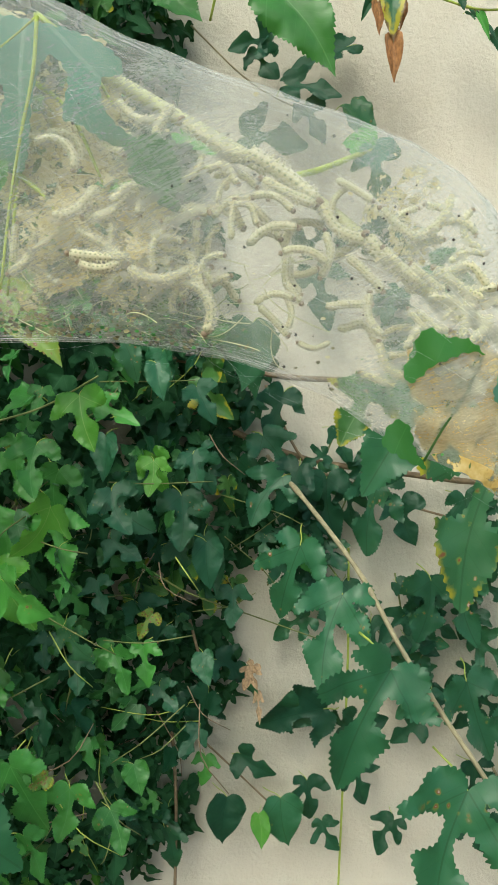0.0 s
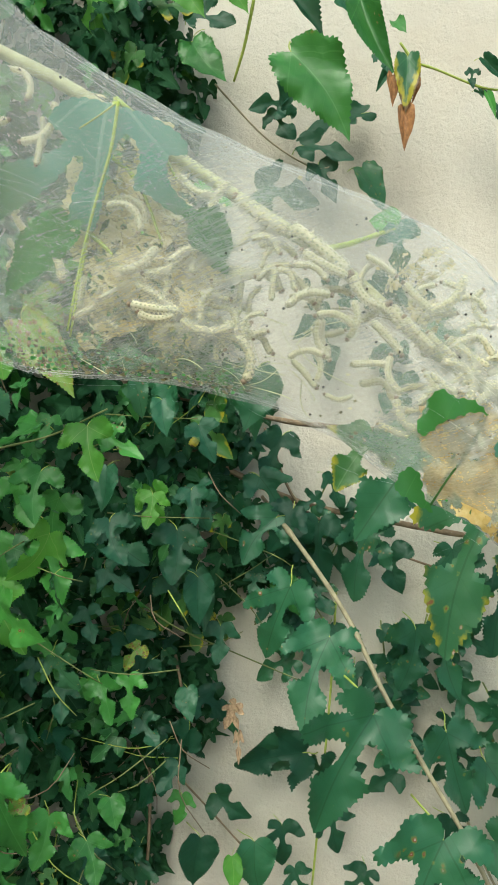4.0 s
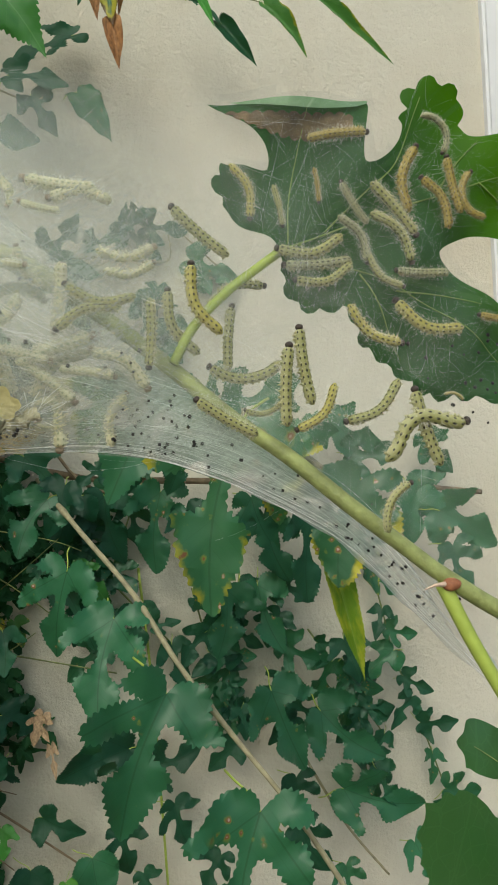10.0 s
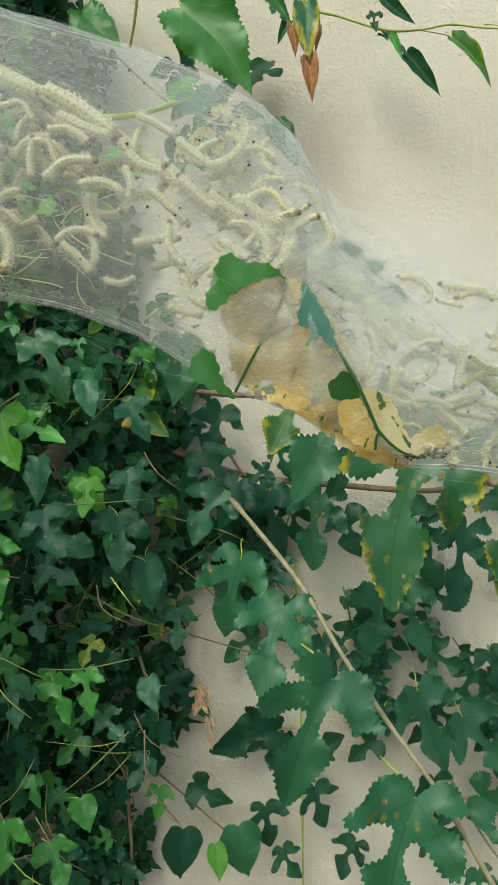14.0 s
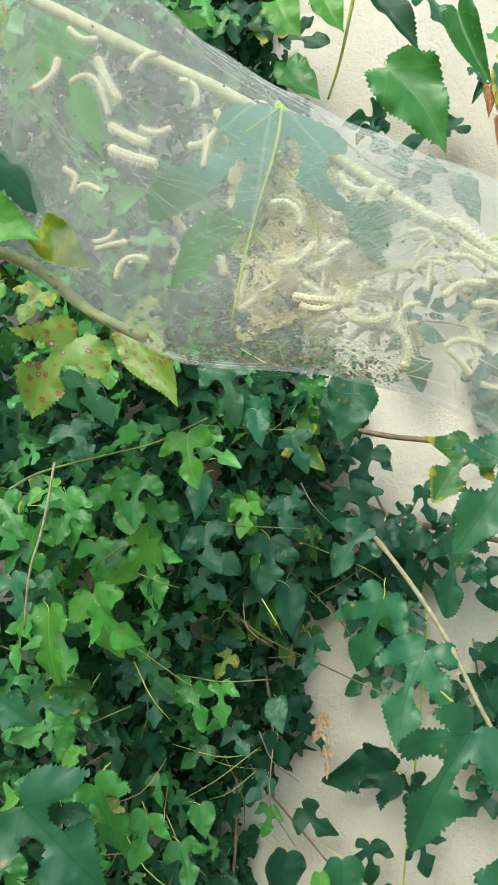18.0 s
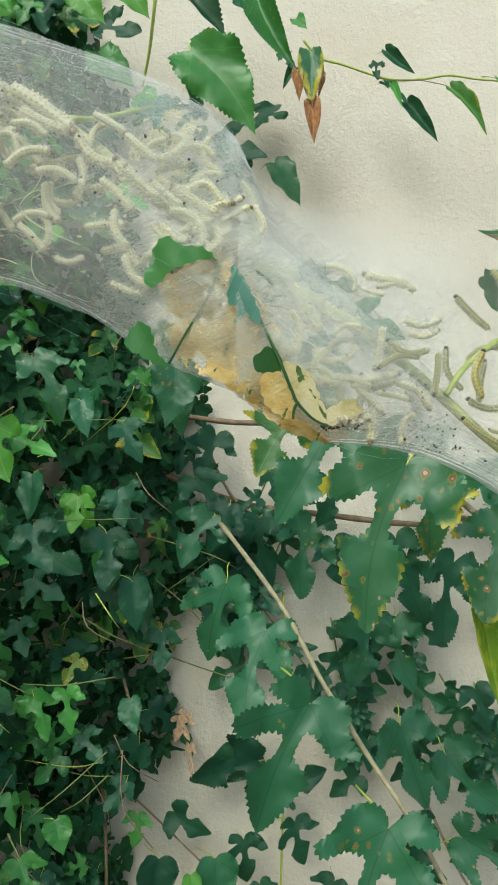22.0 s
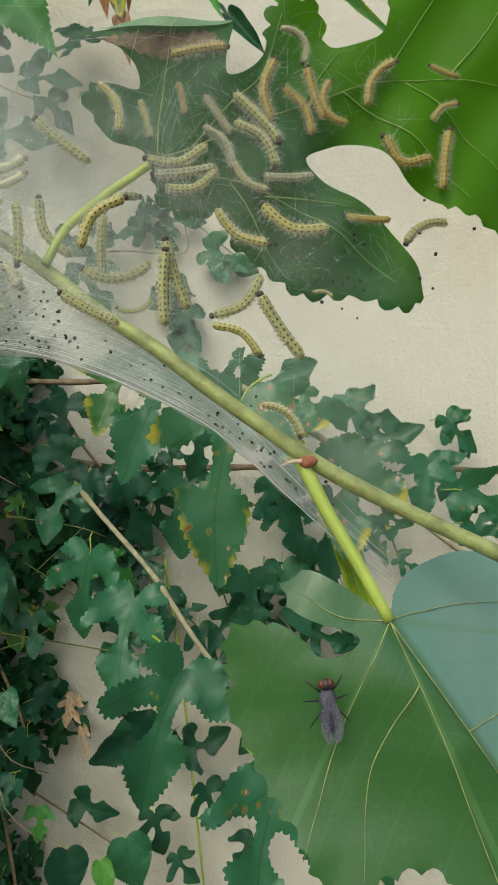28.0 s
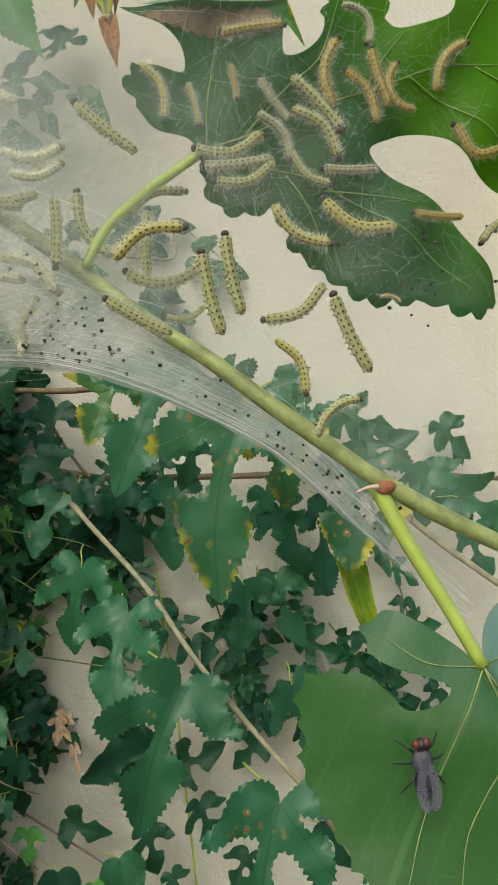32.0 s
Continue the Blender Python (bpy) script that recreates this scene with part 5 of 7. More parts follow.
VEIL_TOP = [(0.1760, 1.6760), (0.1900, 1.6705), (0.2374, 1.6668), (0.2600, 1.6580), (0.2780, 1.6350), (0.2900, 1.6020), (0.3000, 1.5660)]
VEIL_BOTTOM = [(0.1760, 1.6200), (0.1993, 1.6087), (0.2142, 1.6079), (0.2246, 1.6058), (0.2352, 1.6014), (0.2449, 1.5959), (0.2539, 1.5899), (0.2609, 1.5829), (0.2669, 1.5758), (0.2773, 1.5643), (0.2850, 1.5570), (0.3000, 1.5655)]
FLY_POSE = pose(0.2672, 0.2510, 1.5458, 0, -2, 0)


# ---- the infested twig ----
def outline_blade(name, points, thick=0.0, cell=0.004, teeth=0.0, pitch=0.0022, shape=None, scale=1.0, uv_axis=((0, 0), (0, -1)), uv_size=0.08, where=None):
    """A leaf blade from its outline (x, z in metres): smooth edge with teeth, cut into cells, shaped by shape(x, z) -> y."""
    pts = smooth_path([(x * scale, 0, z * scale) for x, z in points + points[:1]], 4)[:-1]
    edge, walked = [], 0.0
    for i, p in enumerate(pts):
        q = pts[(i + 1) % len(pts)]
        d = q - p
        steps = max(1, int(d.length / (pitch / 6)))
        side = Vector((-d.z, 0, d.x)).normalized() if d.length > 1e-7 else Vector((0, 0, 0))
        for k in range(steps):
            s = ((walked + d.length * k / steps) / pitch) % 1
            r = p + d * (k / steps)
            bite = teeth if where is None or where(r.x, r.z) else 0.0
            edge.append(r + side * bite * (math.sin(s * math.pi) ** 0.7 - 0.5))
        walked += d.length
    bm = bmesh.new()
    vs = [bm.verts.new(p) for p in edge]
    f = bm.faces.new(vs)
    xs = [p.x for p in edge]
    zs = [p.z for p in edge]
    x = min(xs) + cell
    while x < max(xs):
        bmesh.ops.bisect_plane(bm, geom=bm.verts[:] + bm.edges[:] + bm.faces[:], plane_co=(x, 0, 0), plane_no=(1, 0, 0))
        x += cell
    z = min(zs) + cell
    while z < max(zs):
        bmesh.ops.bisect_plane(bm, geom=bm.verts[:] + bm.edges[:] + bm.faces[:], plane_co=(0, 0, z), plane_no=(0, 0, 1))
        z += cell
    bmesh.ops.triangulate(bm, faces=bm.faces[:])
    lay = bm.loops.layers.uv.new("UVMap")
    (ox, oz), (ax, az) = uv_axis
    ln = math.hypot(ax, az)
    ax, az = ax / ln, az / ln
    for face in bm.faces:
        for lp in face.loops:
            dx, dz = lp.vert.co.x - ox, lp.vert.co.z - oz
            lp[lay].uv = ((dx * -az + dz * ax) / uv_size, (dx * ax + dz * az) / uv_size)
    for v in bm.verts:
        if shape:
            v.co.y += shape(v.co.x, v.co.z)
    bmesh.ops.recalc_face_normals(bm, faces=bm.faces[:])
    if thick:
        bmesh.ops.solidify(bm, geom=bm.faces[:], thickness=thick)
    return mesh_of(bm, name)


MM = 0.001
# edge of the big lobed leaf, millimetres from its petiole joint
LEAF_UPPER = [(-10.7, 26), (-5, 25.7), (4.5, 25.1), (12.9, 25.2), (17.6, 25.7), (16.6, 21.4), (15.4, 17.4), (15.3, 14.3), (17.7, 14.5), (20.8, 16.6), (23.2, 19.6), (23.9, 23.4), (24.8, 27), (27.7, 28.6), (31, 27.8), (34.4, 25.9),
              (34.6, 21.5), (36.6, 19.0), (41.6, 19.1), (46, 21.4), (48.8, 27.5), (52.4, 33.4), (57.5, 35), (68, 32.5), (79, 25), (83.5, 7.5), (79, -10), (71, -18)]
LEAF_LOWER = [(66, -17), (61, -14.1), (57, -12.6), (53, -10.4), (48.5, -6.4), (46.3, -3.3), (43.6, -0.2), (40.3, 1.5), (37, 1.9), (33.8, 1.2), (28.8, -1.3), (31.2, -4.6), (34.4, -7.2), (38.1, -9.4), (42.3, -12.4), (45, -15.3), (47.6, -19.5), (49.6, -24.5),
              (48.9, -29.6), (44.8, -31.2), (40, -30), (37, -28), (32, -27.4), (26.7, -27), (23, -25), (17.3, -19.1), (13.8, -16.2), (12.5, -12.6), (10.5, -10), (6.2, -10.6), (2.4, -9.2), (0.2, -6.3), (-0.2, -2.5), (-1.8, 2.1), (-7.2, 4.5), (-10, 8.9), (-10.8, 12.4),
              (-8.6, 14.3), (-5.5, 14.8), (-1.2, 14.5), (-1.3, 18.3), (-5, 22.4)]


def big_leaf_shape(x, z):
    return 0.0015 * math.sin(x * 210 + z * 120) + 0.6 * x * x * 1.2 - 0.0012 * math.cos((x - z) * 260) + 0.05 * max(0.0, z - 0.016)


def vein(parent, ends, shape, r, material):
    """A raised vein that follows the blade."""
    line = smooth_path([(x * MM, 0, z * MM) for x, z in ends], 7)
    rod("vein", [(p.x, shape(p.x, p.z) - 0.00025, p.z) for p in line], r, material, parent, sides=6, steps=1)


twig = thing("mulberry_twig", "green mulberry twig with web-covered leaves eaten by caterpillars", "twig")
rod("stem", STEM_POINTS, (0.0012, 0.0014), M_STEM, twig, sides=12, steps=5, wobble=0.10)
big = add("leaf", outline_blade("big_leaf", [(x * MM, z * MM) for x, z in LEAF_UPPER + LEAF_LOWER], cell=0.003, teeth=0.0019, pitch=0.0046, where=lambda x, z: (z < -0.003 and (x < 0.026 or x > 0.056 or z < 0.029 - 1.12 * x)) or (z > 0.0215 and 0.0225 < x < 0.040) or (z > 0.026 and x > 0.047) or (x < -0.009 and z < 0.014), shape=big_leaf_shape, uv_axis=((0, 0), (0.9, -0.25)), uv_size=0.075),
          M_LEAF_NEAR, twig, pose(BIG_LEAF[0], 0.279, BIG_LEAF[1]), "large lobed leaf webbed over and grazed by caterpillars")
# main veins of the big leaf
for ends in (((0, 0), (14, 4.5), (29, 8.6), (45, 12.2), (62, 12.6), (80, 9)), ((3, 1), (18, -6), (32, -15), (44, -26)), ((8, 3), (15, 9), (22, 15), (27, 26)), ((1, 1), (2, 8), (4, 16), (6, 24)), ((45, 12.2), (50, 19), (58, 29)), ((37, 10.8), (45, 5), (53, -2), (60, -11)), ((50, 12.3), (60, 4), (70, -8)), ((58, 12.6), (66, 20), (72, 28)), ((29, 8.6), (33, 14), (37, 18)), ((20, -8), (28, -9), (36, -11)), ((14, -4.5), (18, -12), (21, -20))):
    vein(big, ends, big_leaf_shape, (0.00016, 0.00006), M_VEIN)
fold = outline_blade("folded_edge", [(-0.0070, 0.0261), (0.0, 0.0256), (0.0060, 0.0253), (0.0120, 0.0254), (0.0177, 0.0259), (0.0150, 0.0244), (0.0080, 0.0234), (0.0020, 0.0237), (-0.0030, 0.0249)], cell=0.002, shape=lambda x, z: big_leaf_shape(x, z) - 0.0003 - 0.55 * max(0.0, 0.0256 - z), uv_axis=((0.003, 0.02), (1, 0)), uv_size=0.03)
add("folded_edge", fold, M_LEAF_PALE, big, label="leaf edge folded forward, pale underside showing")
GRAZED = [(-0.0078, 0.0243), (-0.0020, 0.0235), (0.0060, 0.0228), (0.0135, 0.0230), (0.0130, 0.0196), (0.0070, 0.0189), (0.0020, 0.0196), (-0.0030, 0.0214)]
add("grazed_patch", outline_blade("grazed_patch", GRAZED, cell=0.002, teeth=0.0007, pitch=0.0021, shape=lambda x, z: big_leaf_shape(x, z) - 0.0003, uv_axis=((0.003, 0.02), (1, 0)), uv_size=0.03), M_GRAZED, big, label="brown patch grazed off the leaf's surface")


def inside(points, x, z):
    """Whether (x, z) lies within an outline."""
    hit = False
    for (x0, z0), (x1, z1) in zip(points, points[1:] + points[:1]):
        if (z0 > z) != (z1 > z) and x < x0 + (z - z0) * (x1 - x0) / (z1 - z0):
            hit = not hit
    return hit


def leaf_web():
    """Thin web over the darker half of the big leaf, in front of the caterpillars on it."""
    verts, faces, uvs, seen = [], [], [], {}
    edge = LEAF_UPPER + LEAF_LOWER
    step = 1.3

    def corner(i, j):
        if (i, j) not in seen:
            x, z = i * step, j * step
            seen[i, j] = len(verts)
            verts.append((x * MM, big_leaf_shape(x * MM, z * MM) - 0.0042 + 0.0007 * noise.noise(Vector((x * 0.2, 2, z * 0.2))), z * MM))
            uvs.append((max(0.0, min(1.0, (40 - x - 0.5 * z) / 22)) * (0.85 + 0.5 * noise.noise(Vector((x * 0.12, 5, z * 0.12)))), z * 0.02))
        return seen[i, j]
    for i in range(-9, 46):
        for j in range(-25, 23):
            if inside(edge, (i + 0.5) * step, (j + 0.5) * step):
                faces.append((corner(i, j), corner(i + 1, j), corner(i + 1, j + 1), corner(i, j + 1)))
    add("web", raw_mesh("leaf_web", verts, faces, uvs), M_LEAF_WEB, big, label="thin white web spun over the leaf")


leaf_web()
rod("petiole", BIG_PETIOLE, (0.0008, 0.0008), M_PETIOLE, twig, sides=10)

# the lower leaf, hanging nearer to the lens
LOW_EDGE = [(0, 0), (-3.5, 3.4), (-7.2, 6.4), (-11.5, 9), (-14.8, 8.9), (-17.4, 6.9), (-16.9, 5.2), (-15.4, 3), (-12, 1), (-7.8, -0.6), (-5.4, -2.4), (-8.8, -4.6), (-12.4, -4.4), (-14.2, -2), (-17.3, 0.9), (-21.2, 2.3), (-25.2, 2.3), (-27.4, 0.6), (-28.2, -2.4), (-27.6, -6.2),
            (-28.4, -11.4), (-26.5, -16.5), (-23.8, -23), (-20, -30), (-17, -38), (-11.5, -41), (-6.5, -38.4), (1, -38.2), (4.8, -42), (6.2, -52), (8, -64), (18, -76), (32, -72), (41, -52), (42, -22), (35, -2), (22, 5), (9, 5.4), (3.5, 3.8)]


def low_leaf_shape(x, z):
    d = x * 0.92 + z * 0.28
    wing = max(0.0, x * 0.87 + z * 0.48)  # the far wing is folded back along its rib and faces the sky
    return 0.10 * abs(d) + 0.24 * z + 0.85 * wing + 0.0009 * math.sin(z * 160 + x * 90) + 0.0006 * noise.noise(Vector((x * 160, 1, z * 160)))


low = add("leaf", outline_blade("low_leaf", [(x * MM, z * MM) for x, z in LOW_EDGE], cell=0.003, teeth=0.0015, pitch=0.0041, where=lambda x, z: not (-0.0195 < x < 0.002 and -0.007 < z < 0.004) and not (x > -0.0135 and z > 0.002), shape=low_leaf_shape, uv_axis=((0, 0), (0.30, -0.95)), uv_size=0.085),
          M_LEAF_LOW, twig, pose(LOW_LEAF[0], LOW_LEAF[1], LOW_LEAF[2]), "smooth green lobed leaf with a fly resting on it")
for ends in (((0, 0), (6, -20), (12, -45), (18, -72)), ((0, 0), (-8, -12), (-16, -28), (-19, -34)), ((0, 0), (-8, 1.5), (-14, 6)), ((0, 0), (10, -18), (22, -40), (34, -62)), ((1, 0), (14, -2), (30, -6)), ((10, -18), (24, -20), (36, -30)), ((3, -10), (-6, -22), (-10, -38))):
    vein(low, ends, low_leaf_shape, (0.00014, 0.00005), M_STEM)
rod("petiole", LOW_PETIOLE, (0.0013, 0.0010), M_PETIOLE, twig, sides=10)


def bud(at):
    """Pointed scaly bud with a pale stipule at the fork."""
    bm = bmesh.new()
    bmesh.ops.create_uvsphere(bm, u_segments=12, v_segments=8, radius=0.0011)
    for v in bm.verts:
        v.co.x *= 1.25 + 0.5 * max(0, v.co.x / 0.0011)
    bmesh.ops.translate(bm, vec=Vector(at) + Vector((0.0008, -0.0016, -0.0002)), verts=bm.verts[:])
    add("bud", mesh_of(bm, "bud"), M_BUD, twig, label="red-brown pointed bud")
    x, y, z = at
    rod("stipule", [(x, y - 0.0018, z), (x - 0.002, y - 0.0022, z + 0.0001), (x - 0.004, y - 0.0024, z - 0.0004)], (0.0005, 0.00008), M_THORN, twig, "thin pale papery stipule", sides=6)


bud(FORK)

# skeletonised ochre leaf hanging in the web
EATEN_EDGE = [(0, 0), (-4, 4), (-8, 5.3), (-15, 6.4), (-20.1, 2.9), (-21.6, -3.2), (-20, -10.6), (-18.6, -19.2), (-14, -25.6), (-3.1, -30.9), (7.9, -38.8), (15.3, -43.1), (26.7, -45.2), (31.5, -41), (27, -37), (20, -31), (15.9, -26.5), (12, -18), (8.8, -12), (5, -4)]
ochre = add("leaf", outline_blade("eaten_leaf", [(x * 0.95 * MM, z * 0.95 * MM) for x, z in EATEN_EDGE], cell=0.0025, teeth=0.0008, pitch=0.004, shape=lambda x, z: 0.0022 * math.sin(x * 330 + z * 190) + 0.0015 * math.sin(z * 500) + 18 * (x - 0.0) ** 2, uv_axis=((0, 0), (0.5, -0.87)), uv_size=0.05),
            M_TISSUE, twig, pose(OCHRE[0], OCHRE[1] + 0.006, OCHRE[2]), "skeletonised ochre leaf with green left along its veins")
for ends in OCHRE_VEINS:
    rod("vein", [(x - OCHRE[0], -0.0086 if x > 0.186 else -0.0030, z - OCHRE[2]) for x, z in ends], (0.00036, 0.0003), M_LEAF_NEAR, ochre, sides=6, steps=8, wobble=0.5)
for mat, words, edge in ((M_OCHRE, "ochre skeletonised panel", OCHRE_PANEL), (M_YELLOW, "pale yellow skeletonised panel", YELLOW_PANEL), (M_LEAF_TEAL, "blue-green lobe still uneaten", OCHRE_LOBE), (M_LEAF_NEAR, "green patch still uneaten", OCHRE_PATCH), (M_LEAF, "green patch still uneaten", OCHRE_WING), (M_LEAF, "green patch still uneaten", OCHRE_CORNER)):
    add("blade_remnant", outline_blade("remnant", [(x - OCHRE[0], z - OCHRE[2]) for x, z in edge], cell=0.002, teeth=0.0007, pitch=0.0028, shape=lambda x, z: 0.0006 * math.sin(x * 500 + z * 300), uv_axis=((0, 0), (0.5, -0.87)), uv_size=0.05), mat, ochre, pose(0, {"OCHRE": -0.0080, "YELLO": -0.0074}.get(mat.name[:5].upper(), -0.0064), 0), words)

# browned leaf inside the nest
BROWN_EDGE = [(0, 0), (-8, 1), (-14, -8), (-12, -25), (-9, -45), (-6, -66), (4, -64), (14, -58), (24, -55), (32, -48), (31, -40), (24, -34), (20, -24), (18, -12), (16, -5)]
brown = add("leaf", outline_blade("brown_leaf", [(x * MM, z * MM) for x, z in BROWN_EDGE], cell=0.003, teeth=0.0008, pitch=0.004, shape=lambda x, z: 0.003 * math.sin(x * 260 + z * 150) + 0.002 * math.sin(z * 420 + x * 90) + 0.004 * noise.noise(Vector((x * 140, 3, z * 140))), uv_axis=((0, 0), (-0.1, -1)), uv_size=0.07),
            M_EATEN, twig, pose(BROWN[0], 0.274, BROWN[1]), "browned skeletonised leaf hanging inside the nest")
for ends in (((0, 0), (-3, -20), (-5, -42), (-7, -64)), ((-2, -14), (8, -22), (16, -38)), ((-4, -36), (3, -42), (6, -50)), ((0, 0), (10, -8), (18, -20))):
    rod("vein", [(x * MM, -0.004, z * MM) for x, z in ends], (0.0007, 0.0003), M_PETIOLE, brown, sides=6, steps=4)
teal = add("leaf", outline_blade("teal_leaf", [(x - BROWN[0], z - BROWN[1]) for x, z in TEAL_EDGE], cell=0.003, teeth=0.0006, pitch=0.003, shape=lambda x, z: 0.002 * math.sin(x * 190 + z * 120), uv_axis=((0, 0), (-0.1, -1)), uv_size=0.07),
           M_LEAF_TEAL, twig, pose(BROWN[0], 0.2655, BROWN[1]), "blue-green half-eaten leaf under the silk")
LOBE_EDGE = [(0.0928, 1.6965), (0.0972, 1.6976), (0.1004, 1.6947), (0.1022, 1.6911), (0.1028, 1.6875), (0.1011, 1.6847), (0.1019, 1.6821), (0.0994, 1.6828), (0.0965, 1.6858), (0.0927, 1.6879), (0.0914, 1.6919)]
add("lobe", outline_blade("lobe", [(x - BROWN[0], z - BROWN[1]) for x, z in LOBE_EDGE], cell=0.002, teeth=0.0009, pitch=0.0034, shape=lambda x, z: 0.0008 * math.sin(x * 300 + z * 200), uv_axis=((0.02, -0.02), (0.5, -0.87)), uv_size=0.05), M_LEAF_LOBE, teal, pose(0, -0.0035, 0), "dark green lobe still uneaten")
for ends, r in ((TEAL_RIB, 0.00050), (TEAL_SIDE, 0.0003)):
    rod("vein", [(x - BROWN[0], -0.003, z - BROWN[1]) for x, z in ends], (r, r * 0.6), M_PETIOLE, teal, sides=6, steps=4)
for k, (x0, z0, x1, z1, w, mat, y) in enumerate(NEST_LEAVES):
    put_leaf(twig, "three" if k % 2 else "heart", k % 6, mat, (x0, y, z0), (x1, y + 0.004, z1), w, 0.3 * (k % 3 - 1), petiole=False)
rod("petiole", SIDE_PETIOLE, (0.0009, 0.0007), M_PETIOLE, twig, sides=8)
rod("side_shoot", SIDE_SHOOT, (0.0020, 0.0016), M_STEM, twig, sides=10)


# ---- silk ----
def curve_at(points, x):
    for (x0, z0), (x1, z1) in zip(points, points[1:]):
        if x <= x1:
            f = max(0.0, min(1.0, (x - x0) / (x1 - x0)))
            f = f * f * (3 - 2 * f) * 0.35 + f * 0.65
            return z0 + (z1 - z0) * f
    return points[-1][1]


def nest_depth(x):
    return 0.020 - 0.013 * max(0.0, min(1.0, (x - 0.12) / 0.12))


def sheet(name, top, bottom, x0, x1, depth, nx, nv, side, rough, seed, fade=(0.0, 0.0), fade_top=0.0, thick=lambda x: 1.0):
    """Half of a silk envelope: side -1 is the front, +1 the back."""
    verts, faces, uvs = [], [], []
    for i in range(nx + 1):
        x = x0 + (x1 - x0) * i / nx
        thin = 1.0
        if fade[0]:
            thin *= min(1.0, (x - x0) / fade[0])
        if fade[1]:
            thin *= min(1.0, (x1 - x) / fade[1])
        zt, zb = curve_at(top, x), curve_at(bottom, x)
        for j in range(nv + 1):
            a = math.pi * j / nv
            c = (1 - math.cos(a)) / 2
            z = zb + (zt - zb) * c
            q = Vector((x * 45, seed, z * 45))
            y = YN + side * depth(x) * math.sin(a) ** 0.8 * (1 + 0.25 * noise.noise(q * 0.6)) + rough * noise.noise(q) * math.sin(a)
            verts.append((x, y, z))
            uvs.append((thick(x) * thin * (min(1.0, (1 - c) / fade_top) if fade_top else 1.0), c))
    w = nv + 1
    for i in range(nx):
        for j in range(nv):
            faces.append((i * w + j, (i + 1) * w + j, (i + 1) * w + j + 1, i * w + j + 1))
    return raw_mesh(name, verts, faces, uvs)


def nest_density(x):
    """The silk is thickest where the tent narrows towards the tip of the twig."""
    return 0.72 + 0.28 * max(0.0, min(1.0, (x - 0.03) / 0.06)) - 0.20 * math.exp(-((x - 0.128) / 0.022) ** 2) + 0.15 * math.exp(-((x - 0.18) / 0.020) ** 2)


nest = thing("silk_nest", "white silk tent spun round the twig by caterpillars, packed with frass", "caterpillar web")
add("front_sheet", sheet("front_sheet", NEST_TOP, NEST_BOTTOM, -0.06, 0.236, nest_depth, 150, 44, -1, 0.0018, 3.1, (0.0, 0.03), thick=nest_density), M_SILK, nest)
add("inner_sheet", sheet("inner_sheet", NEST_TOP, NEST_BOTTOM, 0.150, 0.232, lambda x: nest_depth(x) * 0.3, 60, 30, -1, 0.004, 11.7, (0.02, 0.03), thick=lambda x: 0.5), M_SILK, nest)
add("back_sheet", sheet("back_sheet", NEST_TOP, NEST_BOTTOM, -0.06, 0.236, nest_depth, 110, 30, 1, 0.0018, 7.7, (0.0, 0.03), thick=lambda x: 0.6), M_SILK, nest)
veil = thing("silk_veil", "thin see-through silk veil stretched from the twig over the leaf", "caterpillar web")
add("front_sheet", sheet("veil_front", VEIL_TOP, VEIL_BOTTOM, 0.176, 0.300, lambda x: 0.007 + 0.009 * max(0.0, min(1.0, (0.250 - x) / 0.04)), 90, 40, -1, 0.0010, 1.3, (0.0, 0.02), 0.35, lambda x: 0.22 + 1.33 * max(0.0, min(1.0, (0.262 - x) / 0.045))), M_SILK_THIN, veil)
add("back_sheet", sheet("veil_back", VEIL_TOP, VEIL_BOTTOM, 0.176, 0.300, lambda x: 0.008, 60, 24, 1, 0.0010, 5.3, (0.0, 0.02), 0.35, lambda x: 0.5 + 0.4 * max(0.0, min(1.0, (0.262 - x) / 0.045))), M_SILK_THIN, veil)


add("upper_sheet", sheet("upper_sheet", VEIL_TOP, NEST_TOP, 0.172, 0.244, lambda x: 0.007 * max(0.0, (0.250 - x) / 0.078), 50, 24, -1, 0.0012, 4.9, (0.0, 0.06), 0.6, lambda x: 1.35), M_SILK, veil)
add("lower_sheet", sheet("lower_sheet", [(p[0], p[2] + 0.001) for p in STEM_POINTS if p[0] < 0.267] + [(0.2815, 1.5602)], VEIL_BOTTOM, 0.212, 0.281, lambda x: 0.004, 60, 20, -1, 0.0008, 2.9, (0.01, 0.02), thick=lambda x: 1.65), M_SILK, veil)


def strands(name, parent, count, pick, radius, seed, sag=0.0015):
    """Single silk threads, pick(rng) gives both ends."""
    rng = random.Random(seed)
    verts, faces = [], []
    for _ in range(count):
        a, b = pick(rng)
        a, b = Vector(a), Vector(b)
        bow = Vector((rng.uniform(-1, 1), rng.uniform(-0.6, 0.6), rng.uniform(-1, 1))) * sag * (b - a).length / 0.03
        r = radius * rng.uniform(0.5, 1.5)
        n = 6
        base = len(verts)
        d = (b - a).normalized()
        s = d.cross(Vector((0, 1, 0))).normalized() * r
        u = Vector((0, r, 0))
        for i in range(n + 1):
            t = i / n
            p = a.lerp(b, t) + bow * 4 * t * (1 - t)
            for k in range(3):
                verts.append(p + s * math.cos(k * 2.094) + u * math.sin(k * 2.094))
        for i in range(n):
            for k in range(3):
                k2 = (k + 1) % 3
                faces.append((base + i * 3 + k, base + i * 3 + k2, base + (i + 1) * 3 + k2, base + (i + 1) * 3 + k))
    ob = add(name, raw_mesh(name, verts, faces), M_THREAD, parent)
    return tagged(ob, "", "", "", "stuff")


